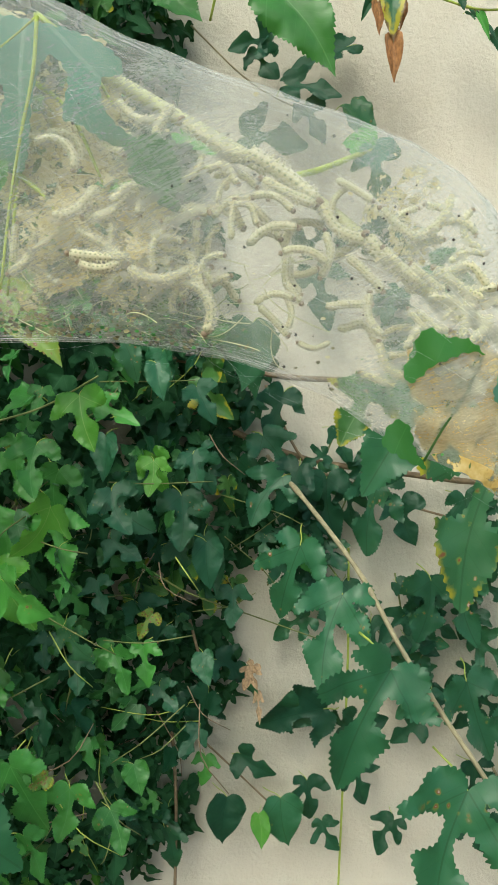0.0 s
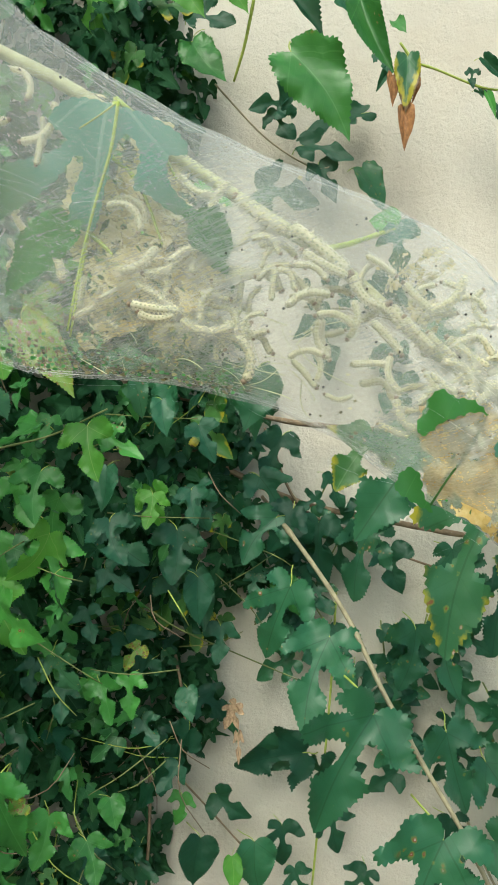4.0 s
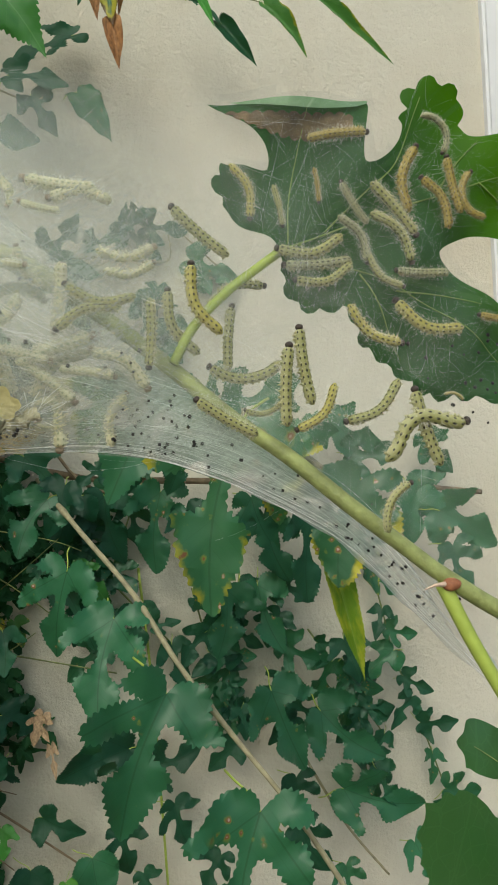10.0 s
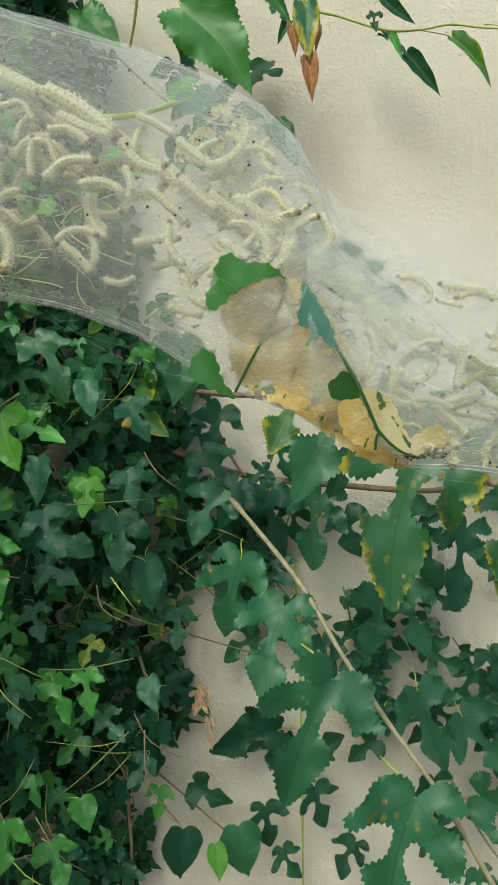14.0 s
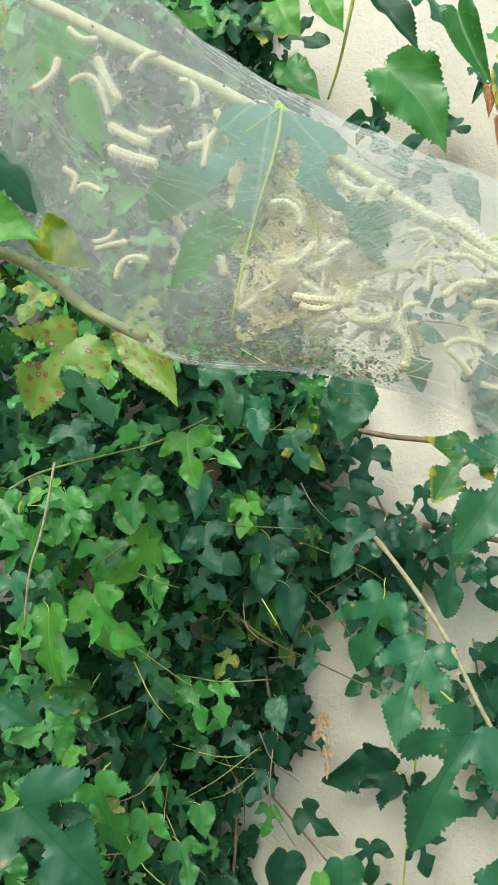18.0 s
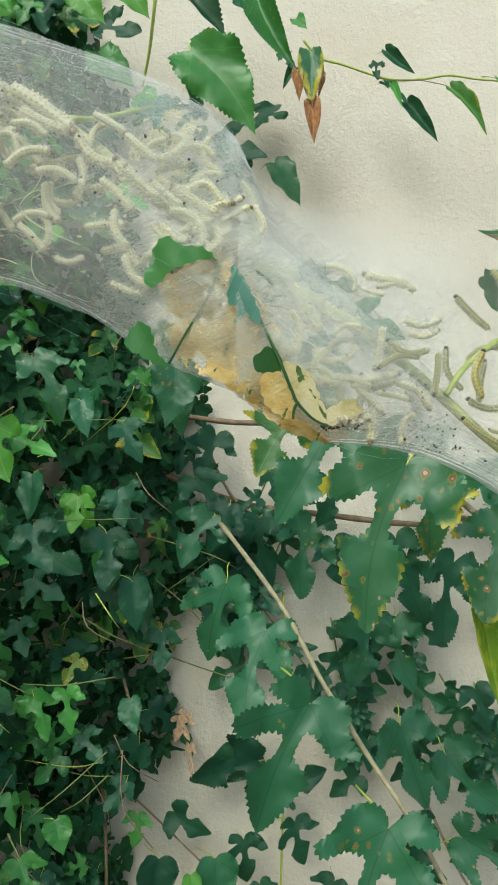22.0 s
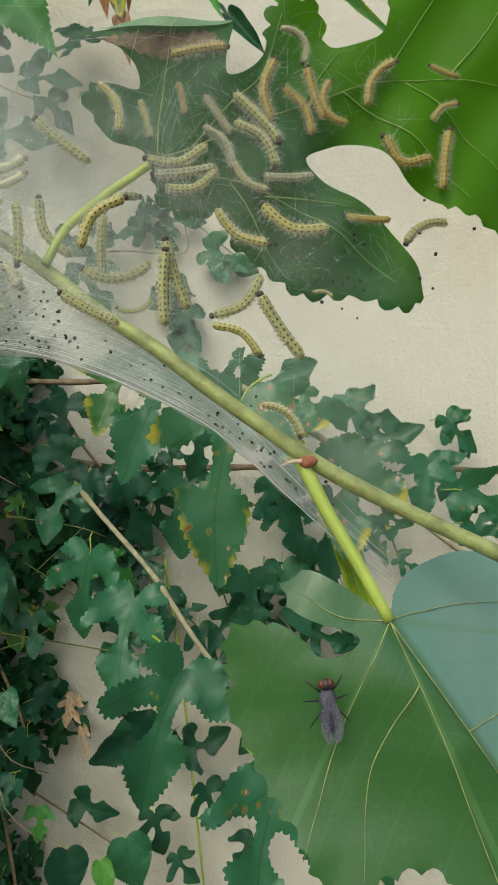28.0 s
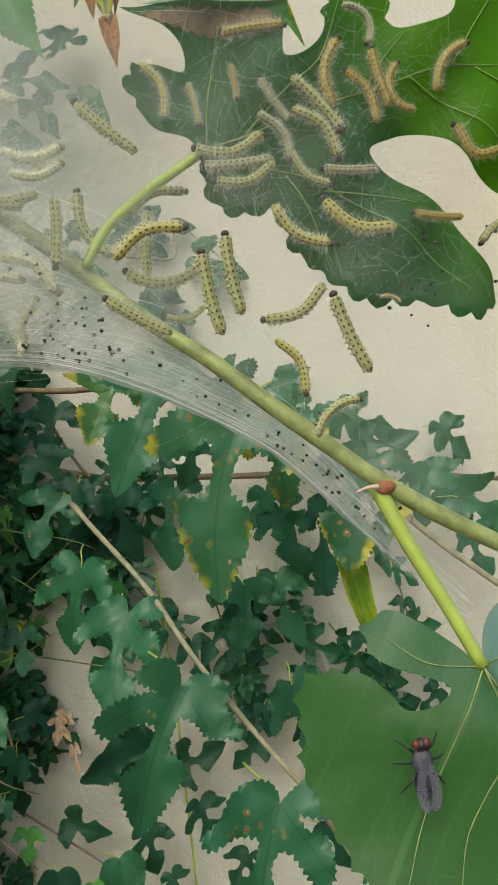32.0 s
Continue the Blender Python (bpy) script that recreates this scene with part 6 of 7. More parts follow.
def edge_lines(name, parent, count, curve, x0, x1, spread, lift, radius, seed, y0):
    """Long taut threads that follow an edge of the web, crowded at its rim."""
    rng = random.Random(seed)
    line = smooth_path([(x, 0, z) for x, z in curve], 8)
    verts, faces = [], []
    for _ in range(count):
        a = x0 + (x1 - x0) * rng.uniform(0.0, 0.5)
        b = min(x1, a + (x1 - x0) * rng.uniform(0.3, 1.0))
        off, tilt, y = spread * rng.random() ** 2.2, rng.uniform(-0.4, 0.4), y0 + rng.uniform(-0.0025, 0.0025)
        pts = []
        for p in line:
            if a <= p.x <= b:
                f = (p.x - a) / (b - a)
                pts.append((p.x, y, p.z + lift * (0.0003 + off * (1 + tilt * f) * (0.6 + 0.4 * math.sin(f * 3.14)))))
        if len(pts) < 4:
            continue
        v, f = tube(pts, radius * rng.uniform(0.5, 1.3), sides=4, steps=1)
        n = len(verts)
        verts += v
        faces += [tuple(i + n for i in q) for q in f]
    return tagged(add(name, raw_mesh(name, verts, faces), M_THREAD, parent), "", "", "", "stuff")


def nest_threads(rng):
    x = rng.uniform(-0.05, 0.20)
    x2 = x + rng.uniform(0.015, 0.06)
    f = rng.random()
    g = min(1, max(0, f + rng.uniform(-0.25, 0.25)))
    za = curve_at(NEST_BOTTOM, x) * (1 - f) + curve_at(NEST_TOP, x) * f
    zb = curve_at(NEST_BOTTOM, x2) * (1 - g) + curve_at(NEST_TOP, x2) * g
    return (x, YN - nest_depth(x) * math.sin(math.pi * f) ** 0.8 - 0.0008, za), (x2, YN - nest_depth(x2) * math.sin(math.pi * g) ** 0.8 - 0.0008, zb)


def veil_threads(rng):
    x = rng.uniform(0.185, 0.262)
    x2 = x + rng.uniform(-0.03, 0.03)
    z0, z1 = curve_at(VEIL_BOTTOM, x), curve_at(VEIL_TOP, x)
    return (x, YN - 0.006 + rng.uniform(-0.003, 0.006), z0 + rng.random() * (z1 - z0)), (x2, YN - 0.005 + rng.uniform(-0.003, 0.006), z0 + rng.random() * (z1 - z0))


def leaf_threads(rng):
    x, z = BIG_LEAF[0] + rng.uniform(-0.008, 0.046), BIG_LEAF[1] + rng.uniform(-0.026, 0.022)
    a = rng.uniform(0, 6.28)
    ln = rng.uniform(0.003, 0.012)
    return (x, 0.2755 + rng.uniform(-0.002, 0.001), z), (x + ln * math.cos(a), 0.2755 + rng.uniform(-0.002, 0.001), z + ln * math.sin(a))


strands("threads", nest, 420, nest_threads, 0.000010, 5, 0.004)
edge_lines("rim_threads", veil, 80, VEIL_BOTTOM[1:-1], 0.195, 0.286, 0.010, 1, 0.000013, 6, YN - 0.005)
edge_lines("rim_threads", veil, 5, VEIL_TOP[:4], 0.177, 0.245, 0.0015, -1, 0.000006, 14, YN - 0.002)
edge_lines("rim_threads", nest, 22, NEST_TOP, -0.05, 0.178, 0.005, -1, 0.000012, 8, YN - 0.001)
edge_lines("rim_threads", nest, 16, NEST_BOTTOM, -0.05, 0.19, 0.004, 1, 0.00002, 10, YN - 0.001)
strands("threads", veil, 260, veil_threads, 0.000007, 7, 0.005)
strands("threads", veil, 460, leaf_threads, 0.0000055, 9, 0.014)
# crust of silk along the stem inside the tent
crust = [p for p in STEM_POINTS if p[0] < 0.215]
rod("stem_crust", [(x, y - 0.0012, z + 0.0004) for x, y, z in crust], (0.0019, 0.0017), M_CRUST, nest, "thick cream crust of silk on the stem", sides=12, steps=10, wobble=0.10)


def dry_veins(rng):
    x = rng.uniform(0.062, 0.125)
    z = curve_at(NEST_BOTTOM, x) + rng.uniform(0.002, 0.026)
    a, ln = rng.uniform(-1.3, 1.0), rng.uniform(0.006, 0.018)
    y = YN - rng.uniform(0.004, 0.014)
    return (x, y, z), (x + ln * math.cos(a), y - 0.001, max(z + ln * math.sin(a), curve_at(NEST_BOTTOM, x) + 0.001))


remains = strands("dry_veins", nest, 46, dry_veins, 0.00013, 31, 0.006)
remains.data.materials.clear()
remains.data.materials.append(M_CRUST)


def crumbs(name, count, spot, material, seed):
    """Dry leaf crumbs caught in the silk."""
    rng = random.Random(seed)
    verts, faces, uvs = [], [], []
    for _ in range(count):
        c = Vector(spot(rng))
        s = rng.uniform(0.0003, 0.0011)
        a = rng.uniform(0, 6.28)
        n = 5
        b = len(verts)
        for k in range(n):
            t = a + 6.28 * k / n
            verts.append(c + Vector((math.cos(t) * s * rng.uniform(0.5, 1), rng.uniform(-0.4, 0.4) * s, math.sin(t) * s * 0.7 * rng.uniform(0.5, 1))))
            uvs.append((verts[-1].x * 14, verts[-1].z * 14))
        faces.append(tuple(range(b, b + n)))
    tagged(add(name, raw_mesh(name, verts, faces, uvs), material, nest), "", "", "", "stuff")


# ---- caterpillars ----
def larva_shape(bend, seed, wave=0.0):
    """Centre line (unit chord, head at +x), bent in the xz plane."""
    n = 40
    ang, p, pts = [], Vector((0, 0, 0)), []
    for i in range(n + 1):
        t = i / n - 0.5
        a = bend * t * 2 + wave * math.sin(t * 6.28)
        pts.append(p.copy())
        p = p + Vector((math.cos(a), 0, -math.sin(a))) / n
    lo, hi = pts[0], pts[-1]
    chord = (hi - lo).length
    turn = math.atan2(hi.z - lo.z, hi.x - lo.x)
    mid = (lo + hi) / 2
    out = []
    for q in pts:
        q = (q - mid) / chord
        c, s = math.cos(-turn), math.sin(-turn)
        out.append(Vector((q.x * c - q.z * s, 0, q.x * s + q.z * c)))
    return out


def larva_meshes(bend, seed, wave=0.0, fat=0.080):
    rng = random.Random(seed)
    line = larva_shape(bend, seed, wave)
    n, sides = len(line), 14
    verts, uvs, faces, rad, normals = [], [], [], [], []
    for i, q in enumerate(line):
        f = i / (n - 1)
        seg = abs(math.sin(f * 12 * math.pi))
        r = fat * (0.80 + 0.20 * seg ** 0.6) * min(1, (f * 9 + 0.30)) * min(1, ((1 - f) * 11 + 0.52))
        d = (line[min(i + 1, n - 1)] - line[max(i - 1, 0)]).normalized()
        up = Vector((0, 1, 0)).cross(d).normalized()
        rad.append(r)
        normals.append(up)
        for k in range(sides):
            a = 2 * math.pi * k / sides
            v = k / sides
            # v = 0.5 is the back, turned a little towards the lens
            dirv = up * math.cos(a - math.pi + 0.9) * -1 * -1 + Vector((0, 1, 0)) * math.sin(a - math.pi + 0.9) * -1
            verts.append(q + dirv * r)
            uvs.append((f, v))
    for i in range(n - 1):
        for k in range(sides):
            k2 = (k + 1) % sides
            faces.append((i * sides + k, i * sides + k2, (i + 1) * sides + k2, (i + 1) * sides + k))
    faces.append(tuple(range(sides - 1, -1, -1)))
    faces.append(tuple((n - 1) * sides + k for k in range(sides)))
    for f in (0.05, 0.30, 0.38, 0.46, 0.54, 0.82, 0.88, 0.94):
        i = int(f * (n - 1))
        for s in (-1, 1):
            p = line[i] - normals[i] * rad[i] * 0.75 + Vector((0, s * rad[i] * 0.45, 0))
            e = p - normals[i] * fat * 0.45
            v, fc = tube([p, (p + e) / 2, e], (fat * 0.22, fat * 0.12), sides=5, steps=1)
            b = len(verts)
            verts += v
            uvs += [(0, 0)] * len(v)
            faces += [tuple(x + b for x in q) for q in fc]
    body = raw_mesh("larva_body", verts, faces, uvs)
    # head capsule
    bm = bmesh.new()
    bmesh.ops.create_uvsphere(bm, u_segments=10, v_segments=8, radius=fat * 0.66)
    d = (line[-1] - line[-3]).normalized()
    for v in bm.verts:
        v.co.x *= 0.85
    bmesh.ops.rotate(bm, verts=bm.verts[:], cent=(0, 0, 0), matrix=Matrix.Rotation(-math.atan2(d.z, d.x), 3, "Y"))
    bmesh.ops.translate(bm, verts=bm.verts[:], vec=line[-1] + d * fat * 0.35)
    head = mesh_of(bm, "larva_head")
    # fine hair and false legs
    hv, hf = [], []
    for i in range(2, n - 1):
        for _ in range(13):
            a = rng.uniform(0, 6.28)
            dirv = (normals[i] * math.cos(a) + Vector((0, 1, 0)) * math.sin(a) + Vector((rng.uniform(-0.6, 0.6), 0, 0))).normalized()
            p = line[i] + dirv * rad[i] * 0.9
            ln = fat * rng.uniform(0.7, 2.0)
            s = dirv.cross(Vector((0.3, 1, 0.2))).normalized() * 0.0014
            b = len(hv)
            hv += [p - s, p + s, p + dirv * ln]
            hf.append((b, b + 1, b + 2))
    hair = raw_mesh("larva_hair", hv, hf, smooth=False)
    return body, head, hair


LARVA_FORMS = {}
LARVA_BENDS = {"straight": (0.12, 0.0), "arch": (0.75, 0.0), "sag": (-0.7, 0.0), "hook": (1.25, 0.0), "wave": (0.1, 0.7), "bow": (0.4, 0.2), "dip": (-0.35, -0.2)}


def larva(form, skin, head_at, tail_at, y, label="", group="caterpillars on the web"):
    """One caterpillar from head to tail (x, z), its back up."""
    key = (form, skin.name)
    (hx, hz), (tx, tz) = head_at, tail_at
    ln = math.hypot(hx - tx, hz - tz)
    if skin is M_LARVA_PALE:
        y = max(y, nest_front((hx + tx) / 2, (hz + tz) / 2) + 0.0020)
    m = larva_pose(head_at, tail_at, y)
    words = label or {"larva_skin": "pale olive caterpillar with rows of black dots and white hair", "larva_yellow": "yellow caterpillar with black dots and white hair", "larva_pale": "cream caterpillar seen through the silk", "larva_brown": "olive-brown hairy caterpillar under the web on the leaf", "larva_grey": "greyish caterpillar with black dots under the web"}[skin.name]
    if key not in LARVA_FORMS:
        ob = thing("caterpillar", words, "caterpillar", group)
        bend, wave = LARVA_BENDS[form]
        body, head, hair = larva_meshes(bend, len(LARVA_FORMS), wave, 0.098 if skin is M_LARVA_PALE else 0.080)
        add("body", body, skin, ob)
        add("head", head, M_HEAD_PALE if skin is M_LARVA_PALE else M_HEAD, ob, label="brown head capsule" if skin is M_LARVA_PALE else "dark head capsule")
        tagged(add("hair", hair, M_HAIR, ob), "fine white bristles", "", "", "stuff")
        ob.matrix_basis = m @ Matrix.Scale(ln, 4)
        LARVA_FORMS[key] = ob
        return ob
    ob = copy_thing(LARVA_FORMS[key], m)
    ob.scale = (ln, ln, ln)
    return tagged(ob, words, "caterpillar", group)


def nest_front(x, z):
    """Depth of the nest's front sheet at a place."""
    zb, zt = curve_at(NEST_BOTTOM, x), curve_at(NEST_TOP, x)
    f = (z - zb) / max(1e-4, zt - zb)
    if x > 0.232 or f <= 0 or f >= 1:
        return YN - 0.007
    a = math.acos(1 - 2 * f)
    return YN - nest_depth(x) * math.sin(a) ** 0.8


def larva_pose(head_at, tail_at, y):
    (hx, hz), (tx, tz) = head_at, tail_at
    return pose((hx + tx) / 2, y, (hz + tz) / 2, 0, -math.degrees(math.atan2(hz - tz, hx - tx)), 0)


# caterpillars one by one
larva("straight", M_LARVA, (0.2301, 1.6453), (0.2384, 1.6375), 0.27)
larva("bow", M_LARVA, (0.2131, 1.6338), (0.2233, 1.6317), 0.268)
larva("dip", M_LARVA, (0.2112, 1.6274), (0.2210, 1.6300), 0.268)
larva("straight", M_LARVA, (0.2245, 1.6209), (0.2254, 1.6313), 0.268)
larva("bow", M_LARVA, (0.2285, 1.6329), (0.2329, 1.6226), 0.273)
larva("straight", M_LARVA, (0.2391, 1.6302), (0.2378, 1.6196), 0.276)
larva("arch", M_LARVA, (0.2347, 1.6203), (0.2466, 1.6207), 0.274)
larva("bow", M_LARVA, (0.2456, 1.6344), (0.2357, 1.6312), 0.281)
larva("straight", M_LARVA, (0.2315, 1.6150), (0.2405, 1.6091), 0.2665)
larva("arch", M_LARVA, (0.2400, 1.6129), (0.2463, 1.6141), 0.274)
larva("dip", M_LARVA_PALE, (0.2114, 1.6483), (0.2208, 1.6474), 0.262)
larva("straight", M_LARVA_PALE, (0.2068, 1.6478), (0.2128, 1.6462), 0.262)
larva("dip", M_LARVA_PALE, (0.2267, 1.6400), (0.2177, 1.6400), 0.272)
larva("bow", M_LARVA_PALE, (0.2058, 1.6406), (0.2093, 1.6347), 0.262)
larva("sag", M_LARVA, (0.2938, 1.6203), (0.3020, 1.6233), 0.274)
larva("dip", M_LARVA_PALE, (0.2265, 1.6375), (0.2185, 1.6368), 0.272)
larva("straight", M_LARVA_PALE, (0.2078, 1.6513), (0.2185, 1.6496), 0.266)
larva("hook", M_LARVA_PALE, (0.2048, 1.6473), (0.2017, 1.6516), 0.264)
larva("bow", M_LARVA_PALE, (0.1975, 1.6455), (0.2014, 1.6386), 0.264)
larva("bow", M_LARVA_PALE, (0.2022, 1.6243), (0.1962, 1.6232), 0.258)
larva("straight", M_LARVA_PALE, (0.2102, 1.6120), (0.2023, 1.6136), 0.262)
larva("straight", M_LARVA_PALE, (0.1023, 1.7029), (0.1168, 1.6952), 0.27)
larva("straight", M_LARVA_PALE, (0.1333, 1.6857), (0.1172, 1.6964), 0.27)
larva("straight", M_LARVA_PALE, (0.1210, 1.6894), (0.1333, 1.6841), 0.267)
larva("bow", M_LARVA_PALE, (0.1346, 1.6848), (0.1459, 1.6770), 0.27)
larva("straight", M_LARVA_PALE, (0.1452, 1.6777), (0.1579, 1.6660), 0.269)
larva("arch", M_LARVA_PALE, (0.0805, 1.6694), (0.0917, 1.6718), 0.262)
larva("arch", M_LARVA_PALE, (0.0916, 1.6689), (0.1053, 1.6688), 0.263)
larva("hook", M_LARVA_PALE, (0.1090, 1.6547), (0.1008, 1.6656), 0.263)
larva("straight", M_LARVA_PALE, (0.0982, 1.6800), (0.1078, 1.6832), 0.268)
larva("bow", M_LARVA_PALE, (0.1145, 1.6914), (0.1103, 1.6852), 0.272)
larva("sag", M_LARVA_PALE, (0.1260, 1.6729), (0.1360, 1.6706), 0.265)
larva("bow", M_LARVA_PALE, (0.1459, 1.6643), (0.1492, 1.6549), 0.265)
larva("straight", M_LARVA_PALE, (0.1485, 1.6741), (0.1569, 1.6667), 0.264)
larva("bow", M_LARVA_PALE, (0.1303, 1.6530), (0.1377, 1.6534), 0.268)
larva("straight", M_LARVA_PALE, (0.1447, 1.6466), (0.1530, 1.6440), 0.264)
larva("straight", M_LARVA_PALE, (0.0648, 1.6783), (0.0641, 1.6697), 0.266)
larva("straight", M_LARVA_PALE, (0.0699, 1.6721), (0.0743, 1.6752), 0.262)
larva("bow", M_LARVA_PALE, (0.0794, 1.6810), (0.0907, 1.6883), 0.27)
larva("straight", M_LARVA_PALE, (0.1145, 1.6854), (0.1140, 1.6765), 0.27)
larva("straight", M_LARVA_PALE, (0.1054, 1.6819), (0.1053, 1.6726), 0.275)
larva("bow", M_LARVA_PALE, (0.1568, 1.6846), (0.1506, 1.6794), 0.272)
larva("straight", M_LARVA_PALE, (0.1626, 1.6773), (0.1544, 1.6753), 0.27)
larva("bow", M_LARVA_PALE, (0.1412, 1.6900), (0.1369, 1.6828), 0.274)
larva("straight", M_LARVA_PALE, (0.1478, 1.6831), (0.1563, 1.6764), 0.266)
larva("straight", M_LARVA_PALE, (0.1601, 1.6701), (0.1713, 1.6634), 0.262)
larva("straight", M_LARVA_PALE, (0.1548, 1.6708), (0.1623, 1.6652), 0.264)
larva("bow", M_LARVA_PALE, (0.1485, 1.6534), (0.1552, 1.6453), 0.262)
larva("hook", M_LARVA_PALE, (0.1684, 1.6835), (0.1709, 1.6756), 0.266)
larva("bow", M_LARVA_PALE, (0.1718, 1.6740), (0.1637, 1.6719), 0.268)
larva("dip", M_LARVA_PALE, (0.1583, 1.6851), (0.1655, 1.6805), 0.27)
larva("straight", M_LARVA_PALE, (0.1546, 1.6610), (0.1598, 1.6555), 0.26)
larva("bow", M_LARVA_PALE, (0.1798, 1.6363), (0.1862, 1.6334), 0.258)
larva("bow", M_LARVA_PALE, (0.2008, 1.6224), (0.1952, 1.6271), 0.262)
larva("straight", M_LARVA_PALE, (0.1959, 1.6388), (0.1915, 1.6458), 0.266)
larva("bow", M_LARVA_PALE, (0.2068, 1.6375), (0.1996, 1.6354), 0.268)
larva("bow", M_LARVA_PALE, (0.2032, 1.6167), (0.1982, 1.6191), 0.26)
larva("straight", M_LARVA_PALE, (0.0139, 1.7379), (0.0221, 1.7251), 0.27)
larva("straight", M_LARVA_PALE, (0.0201, 1.7176), (0.0331, 1.7126), 0.268)
larva("straight", M_LARVA_PALE, (0.0214, 1.7103), (0.0366, 1.7063), 0.266)
larva("bow", M_LARVA_PALE, (0.0433, 1.7131), (0.0523, 1.7200), 0.27)
larva("straight", M_LARVA_PALE, (0.0783, 1.6714), (0.0918, 1.6710), 0.262)
larva("bow", M_LARVA_PALE, (0.0710, 1.6807), (0.0827, 1.6878), 0.268)
larva("bow", M_LARVA_PALE, (0.0633, 1.6670), (0.0692, 1.6767), 0.265)
larva("straight", M_LARVA_PALE, (0.1834, 1.6551), (0.1904, 1.6502), 0.262)
larva("straight", M_LARVA_PALE, (0.1894, 1.6480), (0.1965, 1.6362), 0.264)
larva("sag", M_LARVA_PALE, (0.1980, 1.6531), (0.2056, 1.6488), 0.266)
larva("bow", M_LARVA_PALE, (0.1944, 1.6266), (0.2008, 1.6239), 0.26)
larva("bow", M_LARVA_PALE, (0.1893, 1.6412), (0.1938, 1.6364), 0.258)
# those on the big leaf, under its web
larva("bow", M_LARVA_YELLOW, (0.2434, 1.6452), (0.2406, 1.6541), 0.2768)
larva("straight", M_LARVA, (0.2489, 1.6437), (0.2477, 1.6505), 0.2768)
larva("straight", M_LARVA_BROWN, (0.2555, 1.6475), (0.2550, 1.6532), 0.2768)
larva("bow", M_LARVA, (0.2479, 1.6398), (0.2592, 1.6417), 0.2766)
larva("straight", M_LARVA_GREY, (0.2490, 1.6370), (0.2606, 1.6375), 0.2768)
larva("bow", M_LARVA, (0.2507, 1.6344), (0.2606, 1.6370), 0.2766)
larva("bow", M_LARVA_GREY, (0.2634, 1.6371), (0.2587, 1.6450), 0.2768)
larva("dip", M_LARVA, (0.2695, 1.6325), (0.2635, 1.6383), 0.2766)
larva("straight", M_LARVA, (0.2724, 1.6415), (0.2649, 1.6505), 0.2768)
larva("bow", M_LARVA, (0.2714, 1.6368), (0.2645, 1.6453), 0.2766)
larva("straight", M_LARVA_GREY, (0.2598, 1.6506), (0.2641, 1.6435), 0.2770)
larva("bow", M_LARVA_BROWN, (0.2734, 1.6563), (0.2717, 1.6452), 0.2770)
larva("dip", M_LARVA_BROWN, (0.2744, 1.6510), (0.2789, 1.6421), 0.2770)
larva("straight", M_LARVA_BROWN, (0.2791, 1.6544), (0.2814, 1.6448), 0.2770)
larva("hook", M_LARVA_BROWN, (0.2834, 1.6519), (0.2860, 1.6441), 0.2772)
larva("arch", M_LARVA_BROWN, (0.2961, 1.6548), (0.2903, 1.6469), 0.2776)
larva("hook", M_LARVA_GREY, (0.2784, 1.6554), (0.2747, 1.6616), 0.2770)
larva("straight", M_LARVA_GREY, (0.2689, 1.6353), (0.2784, 1.6347), 0.2770)
larva("bow", M_LARVA_YELLOW, (0.2682, 1.6298), (0.2802, 1.6247), 0.2764)
larva("dip", M_LARVA_YELLOW, (0.2684, 1.6227), (0.2595, 1.6298), 0.2764)
larva("straight", M_LARVA_BROWN, (0.2838, 1.6268), (0.2923, 1.6255), 0.2770)
larva("sag", M_LARVA_YELLOW, (0.2952, 1.6209), (0.3035, 1.6238), 0.2775)
larva("straight", M_LARVA_BROWN, (0.3030, 1.6539), (0.3087, 1.6514), 0.2780)
larva("wave", M_LARVA_BROWN, (0.2927, 1.6412), (0.3018, 1.6363), 0.2778)
larva("straight", M_LARVA_BROWN, (0.3056, 1.6415), (0.3034, 1.6305), 0.2780)
larva("straight", M_LARVA_BROWN, (0.2645, 1.6590), (0.2542, 1.6580), 0.2768)
larva("bow", M_LARVA_BROWN, (0.3077, 1.6465), (0.3024, 1.6436), 0.2780)
larva("arch", M_LARVA_YELLOW, (0.2797, 1.6120), (0.2763, 1.6131), 0.2772)
cat_a = larva("bow", M_LARVA_YELLOW, (0.2302, 1.6344), (0.2363, 1.6248), 0.2665)
cat_b = larva("straight", M_LARVA, (0.2468, 1.6226), (0.2457, 1.6100), 0.268)
cat_c = larva("straight", M_LARVA, (0.2491, 1.6255), (0.2506, 1.6132), 0.27)
cat_d = larva("bow", M_LARVA_YELLOW, (0.2468, 1.6105), (0.2539, 1.6169), 0.268)
cat_e = larva("bow", M_LARVA, (0.2565, 1.6102), (0.2660, 1.6164), 0.272)
cat_f = larva("straight", M_LARVA, (0.2671, 1.6141), (0.2711, 1.6016), 0.268)
cat_g = larva("wave", M_LARVA, (0.2747, 1.6087), (0.2609, 1.6034), 0.2665)
cat_h = larva("arch", M_LARVA, (0.2632, 1.6001), (0.2593, 1.5927), 0.262)


